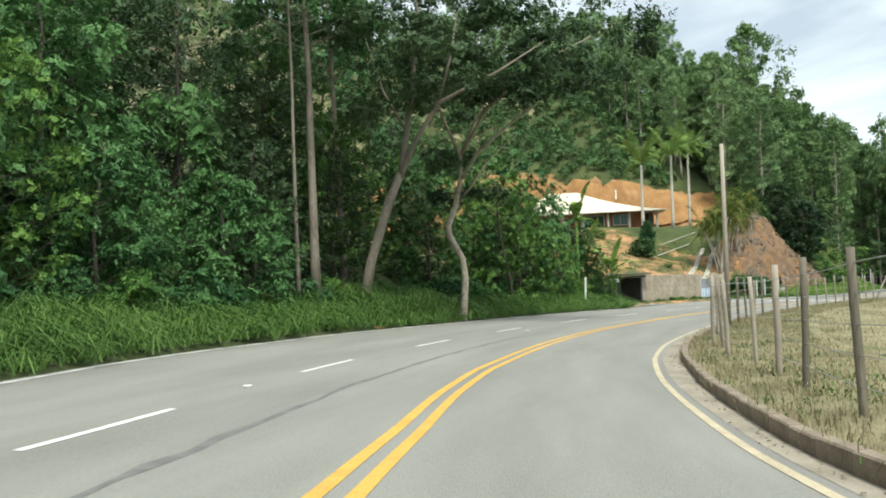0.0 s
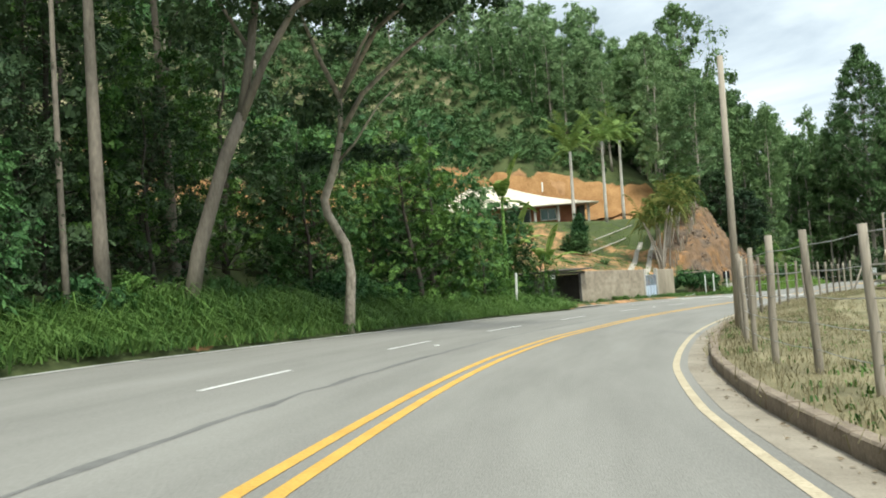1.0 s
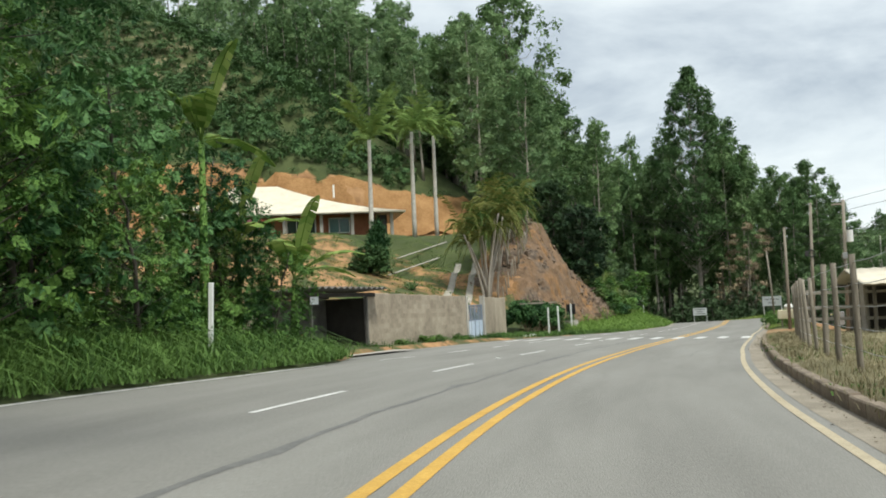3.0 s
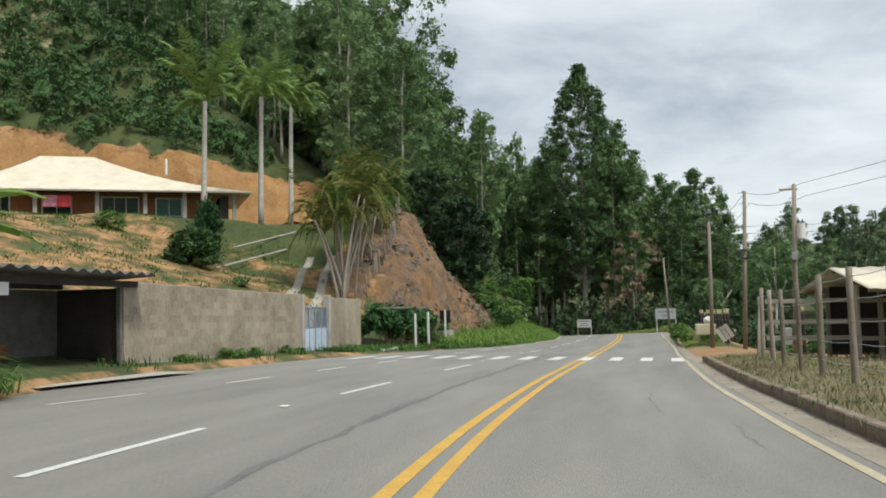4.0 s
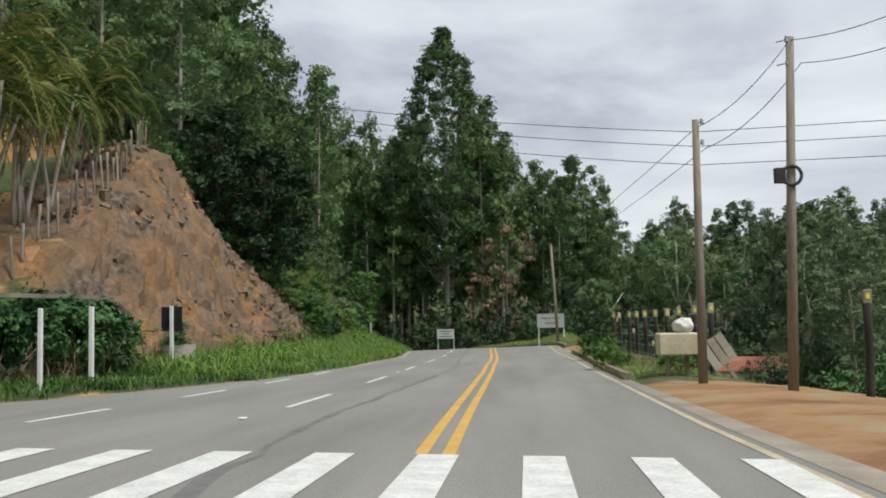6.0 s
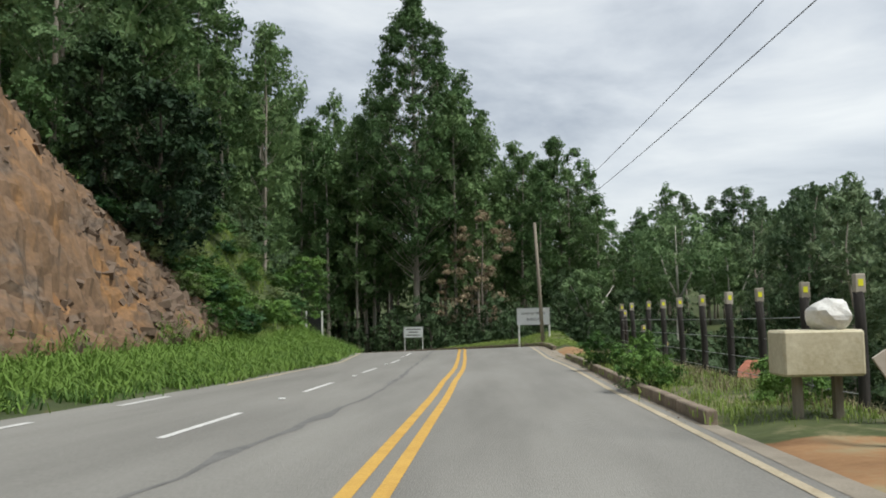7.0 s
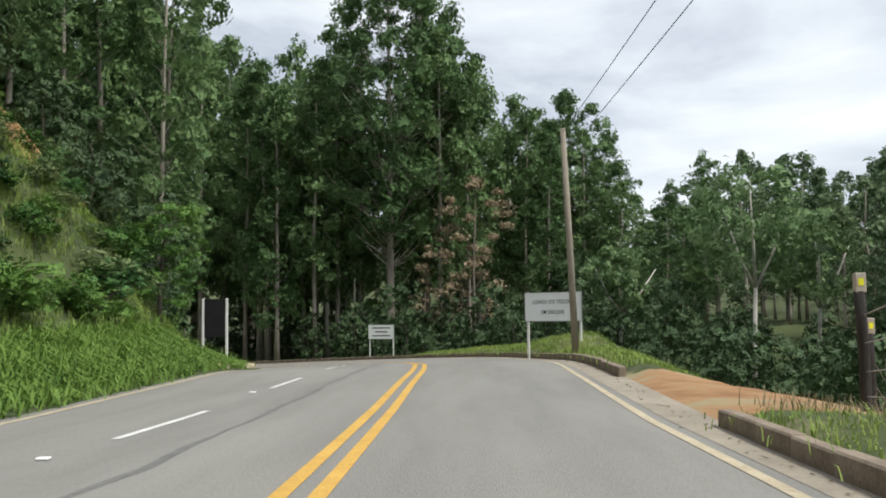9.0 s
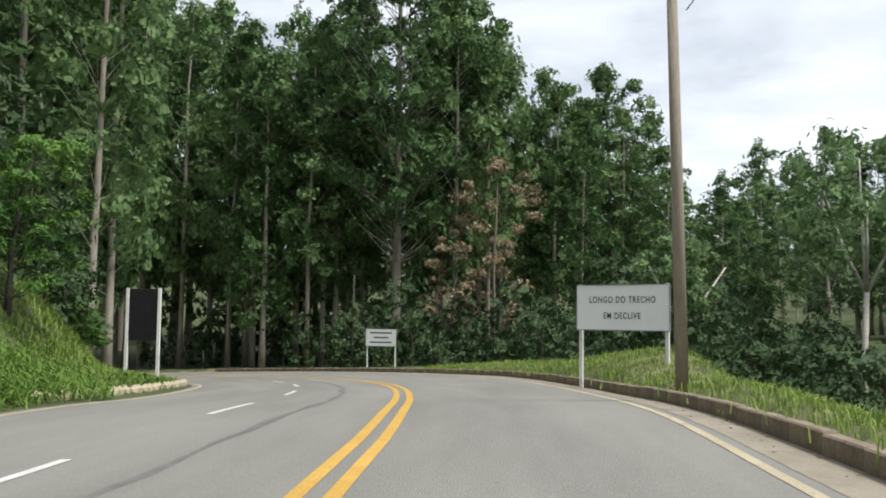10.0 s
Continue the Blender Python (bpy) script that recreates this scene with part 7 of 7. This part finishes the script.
build_sign(-16.3, 150.0, -14.25, 148.6, -1.72, -0.62, "white road sign with two lines of dark capitals on two posts", ["LONGO DO TRECHO", "EM DECLIVE"])
build_sign(-27.05, 189.87, -24.9, 189.2, -3.35, -2.2, "white road sign low beside the bend", bars=3)


def build_back_sign():
    x0, y0, x1, y1 = -32.6, 161.6, -31.35, 161.75
    g = ground(-32, 161.7)
    root = thing("road_sign", "road sign seen from behind, black panel between white posts", "road sign", "road signs", at=Matrix.Translation((-32.0, 161.7, g)))
    h = -0.45 - g
    part("panel", box(-0.56, -0.02, h - 2.0, 0.56, 0.02, h, 0.004), M_BLACK, root)
    for px in (-0.63, 0.63):
        part("sign_post", box(px - 0.06, -0.06, -0.5, px + 0.06, 0.06, h + 0.03, 0.008), M_PAINTWHITE, root)


build_back_sign()


def white_post(x, y, h, w, label, plate=False):
    g = ground(x, y)
    root = thing("marker_post", label, "post", "white roadside posts", at=Matrix.Translation((x, y, g)))
    part("shaft", box(-w / 2, -w / 2, -0.4, w / 2, w / 2, h, 0.012), M_PAINTWHITE, root)
    if plate:
        part("plate", box(-0.34, 0.06, h - 0.75, 0.3, 0.09, h - 0.02, 0.01), M_BLACK, root, "black back of a small sign plate")
    return root


white_post(-28.6, 55.9, 2.0, 0.11, "leaning white marker post in the tall grass").rotation_euler = (0.0, 0.04, 0.3)
white_post(-28.75, 96.2, 1.78, 0.1, "white post carrying the hedge trellis")
white_post(-29.2, 102.7, 1.95, 0.1, "white post with a small black plate", True)
white_post(-28.95, 94.2, 1.7, 0.09, "pale wooden post under the hedge trellis")
white_post(-45.6, 213.0, 1.7, 0.11, "white marker post beyond the bend")


# ---------------------------------------------------------------- hedge, planter and garden plants
def build_hedge():
    rng = np.random.default_rng(31)
    root = thing("hedge", "vine-covered hedge over a timber trellis", "hedge")
    g = Soup()
    for k in range(70):
        u = rng.random()
        x, y = -31.3 + 1.9 * u + rng.normal(0, 0.35), 93.5 + 5.0 * u
        top = 1.95 + 0.1 * math.sin(k)
        h = rng.uniform(0.15, 1.0) ** 0.5 * top
        g.quads(foliage(110, (x, y, ground(x, y) + h - 0.15), 0.42, rng, 0.17, 0.7, 0.2, 0.8, "leaf", 0.4))
    part_of("foliage", g.mesh("hedge_foliage"), M_LEAF_BROAD, root)
    d = Soup()
    for k in range(120):
        u = rng.random()
        x, y = -30.9 + 1.6 * u + rng.normal(0, 0.2), 94.5 + 3.5 * u
        z = ground(x, y)
        d.tube([(x, y, z), (x + rng.normal(0, 0.3), y + rng.normal(0, 0.3), z + rng.uniform(0.4, 1.2))], [0.015, 0.008], 4, False)
    part_of("dry_straw", d.mesh("dry_stems"), M_LEAF_DRY, root, "dry straw under the vines")
    part("rail", box(-0.05, 0, 0, 0.05, 5.6, 0.1), M_TIMBER, root).matrix_world = Matrix.Translation((-30.6, 93.5, ground(-30.6, 95) + 1.85)) @ Matrix.Rotation(radians(-12), 4, "Z")


build_hedge()
x, y = -29.6, 104.4
gz = ground(x, y)
root = thing("planter", "grey concrete ring planter with a leafy plant", "planter", at=Matrix.Translation((x, y, gz)))
s = Soup()
s.tube([(0, 0, -0.2), (0, 0, 0.75)], [0.55, 0.55], 20)
part_of("ring", s.mesh("ring"), M_CONCRETE, root)
bm_me = bush_mesh("planter_plant", 77, 0.6, 0.8, 8, 60, 0.16)
pp = part_of("plant", bm_me, M_LEAF_BROAD, root)
pp.location = (0, 0, 0.7)
place_mesh("shrub", BUSH[1], M_LEAF_BROAD, -30.6, 101.0, "dark leafy shrub beside the hedge", "shrub", "", 0.75, 1.0)
place_mesh("shrub", BUSH[3], M_LEAF_DARK, -30.0, 99.6, "dark airy shrub beside the plate post", "shrub", "", 0.72, 3.0, stretch=1.15)
place_mesh("shrub", BUSH[2], M_LEAF_LIGHT, -31.3, 99.0, "leafy shrub behind the hedge", "shrub", "", 0.8, 2.0, stretch=1.2)
ROUND = bush_mesh("round_bush", 78, 1.75, 3.1, 34, 170, 0.2, 0.5)
place_mesh("round_bush", ROUND, M_LEAF_COFFEE, -41.9, 96.6, "round dark garden bush on the bank", "shrub", "", 0.92, 0.0, stretch=0.82)
place_mesh("round_bush", ROUND, M_LEAF_BROAD, -43.4, 101.2, "upright garden bush above the bank", "shrub", "", 0.56, 1.5, stretch=2.1)
place_mesh("shrub", BUSH[0], M_LEAF_LIGHT, -48.5, 99.0, "light green shrub on the bank", "shrub", "", 0.6, 1.5)
for s_, l_, sc, lab in ((118.3, 2.95, 0.45, "leafy castor shrub growing through the kerb"), (110.2, 2.8, 0.47, "leafy castor shrub growing through the kerb"), (105.6, 4.2, 0.4, "leafy shrub beside the dirt apron")):
    x, y = along(s_, l_)
    place_mesh("shrub", BUSH[3 if sc > 0.42 else 1], M_LEAF_LIGHT, x, y, lab, "shrub", "kerbside shrubs", sc, s_)
for s_, l_, sc in ((95, 11.5, 1.0), (99, 10.5, 0.9), (90, 14, 1.1), (104, 9, 0.8)):
    x, y = along(s_, l_)
    place_mesh("shrub", BUSH[int(s_) % 4], M_LEAF_LIGHT if s_ < 96 else M_LEAF_BROAD, x, y, "leafy green shrub behind the dirt apron", "shrub", "apron shrubs", sc, s_)


def frond_quads(base, out, length, rise, droop, rng, leaflets=20, leaf_len=0.55, width=0.07):
    """An arching palm frond: paired leaflets along a curved rib."""
    out = np.array([out[0], out[1], 0.0])
    side = np.array([-out[1], out[0], 0.0])
    q, rib = [], []
    for k in range(leaflets + 1):
        u = k / leaflets
        p = np.asarray(base) + out * length * (u - 0.12 * u * u) + np.array([0, 0, length * (rise * u - droop * u * u)])
        rib.append(p)
    for k in range(2, leaflets + 1):
        u = k / leaflets
        tang = rib[k] - rib[k - 1]
        tang /= np.linalg.norm(tang)
        ll = leaf_len * math.sin(math.pi * min(1, 0.18 + 0.8 * u)) * rng.uniform(0.85, 1.1)
        for sg in (-1, 1):
            d = sg * side * 0.8 + tang * 0.55 + np.array([0, 0, rng.uniform(-0.35, 0.1)])
            d /= np.linalg.norm(d)
            w = tang * width
            a = rib[k]
            q.append([a - w * 0.5, a + w * 0.5, a + d * ll * 0.6 + w * 0.4 - np.array([0, 0, 0.05 * ll]), a + d * ll - np.array([0, 0, 0.25 * ll])])
    return np.array(q), rib


def palm(name, x, y, stems, label, fronds, flen, leaf_mat, bark, seed, rise=0.7, droop=0.75, category="palm tree", z=None, width=0.07, leaf_len=0.55):
    rng = np.random.default_rng(seed)
    root = thing(name, label, category, at=Matrix.Translation((x, y, (ground(x, y) if z is None else z) - 0.1)))
    for dx, dy, h, lx, ly, r in stems:
        s, g = Soup(), Soup()
        pts = [(dx + lx * u**1.4, dy + ly * u**1.4, h * u - (0.3 if u == 0 else 0)) for u in np.linspace(0, 1, 7)]
        s.tube(pts, [r * (1.25 - 0.45 * u) for u in np.linspace(0, 1, 7)], 8)
        top = pts[-1]
        for k in range(fronds):
            a = k * 2.4 + rng.uniform(-0.3, 0.3)
            q, rib = frond_quads(top, (math.cos(a), math.sin(a)), flen * rng.uniform(0.8, 1.15), rise * rng.uniform(0.4, 1.5), droop * rng.uniform(0.8, 1.2), rng, 20, leaf_len, width)
            g.quads(q)
            g.tube(rib[::4], [0.02] * len(rib[::4]), 3, False)
        part_of("trunk", s.mesh("palm_trunk", True), bark, root)
        part_of("crown", g.mesh("palm_crown"), leaf_mat, root)
    return root


for k, (x, y, h) in enumerate(((-45.5, 105.0, 8.6), (-44.0, 110.8, 9.3), (-44.4, 117.7, 9.6))):
    palm("royal_palm", x, y, [(0, 0, h, 0.1, 0.1, 0.17)], "tall royal palm with a pale smooth trunk", 22, 3.1, M_LEAF_ROYAL, M_PALMTRUNK, 400 + k, 1.7, 1.15, leaf_len=0.95, width=0.1)
rs = random.Random(4)
palm("areca_palm", -34.6, 100.6, [(rs.uniform(-0.5, 0.5), rs.uniform(-0.5, 0.7), rs.uniform(4.0, 6.6), rs.uniform(-1.5, 1.5), rs.uniform(-1.2, 1.2), 0.07) for _ in range(13)], "clump of areca palms with yellowing fronds behind the wall", 8, 2.3, M_LEAF_PALM, M_PALEBARK, 420, 1.75, 1.75, leaf_len=0.6, width=0.055)
palm("areca_palm", -34.9, 105.5, [(rs.uniform(-0.5, 0.5), rs.uniform(-0.7, 0.7), rs.uniform(3.2, 5.2), rs.uniform(-1.2, 1.2), rs.uniform(-1.0, 1.0), 0.06) for _ in range(9)], "clump of areca palms along the drive", 8, 2.2, M_LEAF_PALM, M_PALEBARK, 421, 1.75, 1.75, leaf_len=0.6, width=0.055)
palm("areca_palm", -35.6, 110.5, [(rs.uniform(-0.5, 0.5), rs.uniform(-0.7, 0.7), rs.uniform(2.2, 4.0), rs.uniform(-1.0, 1.0), rs.uniform(-1.0, 1.0), 0.055) for _ in range(8)], "clump of young areca palms along the drive", 9, 2.2, M_LEAF_PALM, M_PALEBARK, 422, 1.75, 1.7, leaf_len=0.6, width=0.055)
for k, (s_, l_, h) in enumerate(((122, 22, 8.0), (128, 27, 9.0), (116, 26, 7.5), (134, 24, 8.5), (98, 24, 9.0))):
    x, y = along(s_, l_)
    palm("dark_palm", x, y, [(0, 0, h, 0.3, 0.2, 0.14)], "dark palm among the valley trees", 12, 3.0, M_LEAF_COFFEE, M_BARK, 430 + k, 0.7, 0.85, width=0.09, leaf_len=0.8)
agave = Soup()
for k in range(26):
    a, e = k * 2.4, 0.35 + 0.6 * (k / 26)
    d = np.array([math.cos(a) * math.cos(e), math.sin(a) * math.cos(e), math.sin(e)])
    sd = np.array([-math.sin(a), math.cos(a), 0]) * 0.06
    agave.quads(np.array([[-sd, sd, d * 0.6 + sd * 1.2, d * 0.6 - sd * 1.2], [d * 0.6 - sd * 1.2, d * 0.6 + sd * 1.2, d * 1.05, d * 1.0]]))
place_mesh("agave", agave.mesh("agave"), M_LEAF_EUC, -38.3, 94.6, "spiky grey-green agave on the bank", "plant", z=ground(-38.3, 94.6))


def banana(x, y, h, seed, label, leaves=8, leaf_len=2.4):
    rng = np.random.default_rng(seed)
    root = thing("banana_plant", label, "banana plant", "banana plants", at=Matrix.Translation((x, y, ground(x, y) - 0.1)))
    s, g = Soup(), Soup()
    s.tube([(0, 0, -0.2), (0.05, 0.03, h * 0.5), (0.1, 0, h)], [0.16, 0.13, 0.08], 9)
    for k in range(leaves):
        a = k * 2.4 + rng.uniform(-0.3, 0.3)
        o = np.array([math.cos(a), math.sin(a), 0.0])
        sd = np.array([-o[1], o[0], 0.0])
        L, up = (leaf_len * rng.uniform(0.75, 1.15), rng.uniform(0.35, 1.5)) if k else (leaf_len * 1.15, 1.75)
        rib = [np.array([0.1, 0, h]) + o * L * u * (1 if up < 1.2 else 0.45) + np.array([0, 0, L * (up * u - 0.75 * u * u)]) for u in np.linspace(0, 1, 13)]
        for i in range(2, 12):
            w0, w1 = (0.34 * math.sin(math.pi * min(0.97, (i + q - 1.2) / 11)) ** 0.6 for q in (0, 1))
            for sg in (-1, 1):
                if rng.random() < 0.08:
                    continue
                dr = np.array([0, 0, -0.08 - 0.1 * rng.random()])
                g.quads(np.array([[rib[i], rib[i + 1], rib[i + 1] + sg * sd * w1 + dr * w1 * 2, rib[i] + sg * sd * w0 + dr * w0 * 2]]))
        g.tube(rib[::3], [0.03, 0.025, 0.02, 0.015, 0.01], 4, False)
    part_of("stem", s.mesh("banana_stem", True), M_LEAF_LIGHT, root)
    part_of("leaves", g.mesh("banana_leaves"), M_GRASS_BRIGHT, root)


banana(-30.4, 58.4, 6.1, 1, "tall banana plant over the thicket")
banana(-31.6, 62.0, 3.6, 2, "banana plant beside the shelter")
banana(-29.9, 62.5, 2.5, 3, "banana plant at the edge of the verge", 9, 2.2)
banana(-33.8, 60.5, 4.2, 4, "tall banana plant over the thicket")
x, y = along(112, 20)
banana(x, y, 5.0, 5, "banana plant down in the valley")

# posts along the crest of the mound
crest = thing("fence", "row of rough upright stakes along the crest of the cut bank", "fence")
for k in range(22):
    u = k / 21
    s_, d_ = 104.0 + 16.0 * u, 15.0 - 0.6 * math.sin(u * 3.1) + 2.0 * u
    x, y = along(s_ + R.uniform(-0.15, 0.15), -d_)
    p = part_of("stake", POSTS[k % 4], M_TIMBER, crest)
    p.matrix_world = Matrix.LocRotScale((x, y, ground(x, y) + 0.1), Euler((R.uniform(-0.06, 0.06), R.uniform(-0.06, 0.06), k)), (0.6, 0.6, R.uniform(0.5, 0.75)))

# ---------------------------------------------------------------- small things
x, y = along(103.6, 3.9)
root = thing("refuse_bin", "dirty cream box bin on two wooden legs", "bin", at=Matrix.Translation((x, y, ground(x, y))))
part("box", box(-0.5, -0.32, 0.55, 0.5, 0.32, 1.12, 0.03), M_CREAMBOX, root)
part("leg", box(-0.3, -0.06, -0.3, -0.2, 0.06, 0.55), M_TIMBER, root)
part("leg", box(0.2, -0.06, -0.3, 0.3, 0.06, 0.55), M_TIMBER, root)
bm = bmesh.new()
bmesh.ops.create_icosphere(bm, subdivisions=3, radius=0.28)
for v in bm.verts:
    v.co *= 1 + 0.22 * noise.noise(v.co * 6)
    v.co.z *= 0.75
sack = part("sack", bm, M_BAG)
sack.location = (x + 0.2, y, ground(x, y) + 1.3)
tagged(sack, "crumpled white sack lying on the bin", "sack")
x, y = along(103.0, 5.3)
root = thing("board", "slatted grey board leaning on a stake", "board", at=Matrix.Translation((x, y, ground(x, y))) @ Euler((0.0, radians(-32), 0)).to_matrix().to_4x4())
for k in range(3):
    part("slat", box(-0.34 + 0.23 * k, -0.02, 0.5, -0.14 + 0.23 * k, 0.02, 1.25, 0.005), M_BOARD, root)
part("stake", box(-0.05, 0.02, -0.4, 0.03, 0.07, 1.1), M_TIMBER, root)
for k, (s_, l_) in enumerate(((14.0, -4.94), (36.0, -4.11), (66.2, -4.04), (83.0, -3.91), (91.8, -3.96), (108.2, -4.06), (116.8, -4.0), (133.8, -3.86), (45.5, -4.5), (125.4, -3.9))):
    x, y = along(s_, l_)
    bm = box(-0.06, -0.05, 0, 0.06, 0.05, 0.025, 0.008)
    st = part("road_stud", bm, M_PAINTWHITE)
    st.location = (x, y, float(road_z(s_, l_)) + 0.004)
    tagged(st, "worn white reflective stud on the lane line", "road stud", "road studs")

# house down in the valley
gx, gy = -1.0, 143.0
gz = -7.6
root = thing("house", "small pale house with an orange tile roof in the valley", "house", at=Matrix.Translation((gx, gy, gz)) @ Matrix.Rotation(radians(-20), 4, "Z"))
part("wall", box(-2.6, -2.1, -3.0, 2.6, 2.1, 2.8), M_PAINTWHITE, root)
bm = bmesh.new()
vs = [bm.verts.new(p) for p in ((-3.0, -2.5, 2.7), (3.0, -2.5, 2.7), (3.0, 2.5, 2.7), (-3.0, 2.5, 2.7), (-2.2, 0, 3.6), (2.2, 0, 3.6))]
for f in ((0, 1, 5, 4), (1, 2, 5), (2, 3, 4, 5), (3, 0, 4), (3, 2, 1, 0)):
    bm.faces.new([vs[i] for i in f])
part("roof", bm, M_ORANGETILE, root)
for wx in (-1.6, 1.2):
    wn = part("window", box(wx - 0.5, -2.14, 1.0, wx + 0.5, -2.08, 2.1), M_GLASS, root)
    bm = bmesh.new()
    for a, b, c, d in ((-0.58, 0.92, 0.58, 1.0), (-0.58, 2.1, 0.58, 2.18), (-0.58, 1.0, -0.5, 2.1), (0.5, 1.0, 0.58, 2.1)):
        add_box(bm, wx + a, -2.18, b, wx + c, -2.06, d)
    part("window_frame", bm, M_CONCRETE, wn)

# rough whitewashed stones along the inner edge of the bend
row = thing("stone_kerb", "row of rough whitewashed stones edging the bend", "kerb")
for k in range(34):
    s_ = 146.0 + 0.68 * k
    x, y = along(s_, float(lerp(LINE_LEFT, s_)) - 0.62 + R.uniform(-0.05, 0.05))
    bm = bmesh.new()
    bmesh.ops.create_icosphere(bm, subdivisions=1, radius=1.0)
    for v in bm.verts:
        v.co = Vector((v.co.x * 0.13, v.co.y * 0.31, v.co.z * 0.16)) * (1 + 0.25 * noise.noise(v.co * 2 + Vector((k, 0, 0))))
    st = part("stone", bm, M_CREAM, row)
    st.matrix_world = Matrix.Translation((x, y, float(road_z(s_, -7.5)) + 0.1)) @ Matrix.Rotation((s_ - 143.2) / 75.0 + R.uniform(-0.2, 0.2), 4, "Z")

# weeds against the wall
for k, (y, sc) in enumerate(((74.6, 0.22), (77.6, 0.34), (79.9, 0.26), (82.6, 0.24), (84.0, 0.2), (91.2, 0.16))):
    place_mesh("weed", BUSH[k % 4], M_LEAF_LIGHT, -31.15, y, "bushy green weed growing at the foot of the wall", "weed", "wall weeds", sc, k * 1.3, stretch=0.62)

# blocks of the boundary wall, faint under the render
BLOCK = bpy.data.meshes.new("block")
bm = box(-0.004, 0.003, 0.003, 0.0035, 0.437, 0.207, 0.002)
bm.to_mesh(BLOCK)
bm.free()
WALL = bpy.data.objects["boundary_wall"]
for course in range(10):
    for k in range(30):
        y0 = 71.78 + 0.44 * k - (0.22 if course % 2 else 0) + (0.22 if course % 2 and k == 0 else 0)
        z1 = 0.80 - 0.016 * (y0 + 0.22 - 71.7) - 0.02 - 0.21 * course
        if y0 + 0.44 < 84.95 and not (course % 2 and k == 0):
            bl = part_of("block", BLOCK, M_WALL, WALL)
            bl.location = (0.08, y0, z1 - 0.21)

# orange scar on the wooded bank before the bend
t = np.linspace(0, 1, 26)
px, py = -44.0 + 8.6 * t, 156.0 - 3.2 * t
half = (0.5 + 1.3 * np.sin(np.pi * np.clip(t, 0.04, 0.97)) ** 0.7) * (1 + 0.25 * np.sin(t * 23))
off = np.linspace(-1, 1, 9)[None] * half[:, None]
X, Y = px[:, None] + 0.35 * off, py[:, None] + 0.94 * off
Z = ground_all(X.ravel(), Y.ravel()).reshape(X.shape)
Z = Z + np.array([[0.22 + 0.22 * noise.fractal(Vector((a * 0.8, b * 0.8, 2.0)), 0.9, 2.0, 4) - 0.5 * abs(c) ** 6 for a, b, c in zip(ra, rb, np.linspace(-1, 1, 9))] for ra, rb in zip(X, Y)])
tagged(new("soil_scar", sheet("soil_scar", X, Y, Z, M_CUT)), "bare orange soil scar on the wooded bank", "earth bank", kind="structure")

# litter of dry leaves and grit in the gutter
rng = np.random.default_rng(77)
grit = Soup()
for k in range(900):
    s_ = rng.uniform(-2, 85) if k % 3 else rng.uniform(104, 160)
    l_ = float(kerb_lat(s_)) - abs(rng.normal(0, 0.16)) - 0.03
    x, y = along(s_, l_)
    z = float(road_z(s_, l_)) + 0.012
    a, r = rng.uniform(0, 6.28), rng.uniform(0.012, 0.04)
    c, d = r * math.cos(a), r * math.sin(a)
    up = rng.uniform(0.002, 0.014)
    grit.quads(np.array([[(x - c, y - d, z), (x + d * 0.5, y - c * 0.5, z + up), (x + c, y + d, z + up * 0.6), (x - d * 0.5, y + c * 0.5, z + up * 1.4)]]))
tagged(part_of("gutter_litter", grit.mesh("gutter_litter"), M_LEAF_LITTER), "dry leaves and grit lying in the gutter", "litter", kind="stuff")
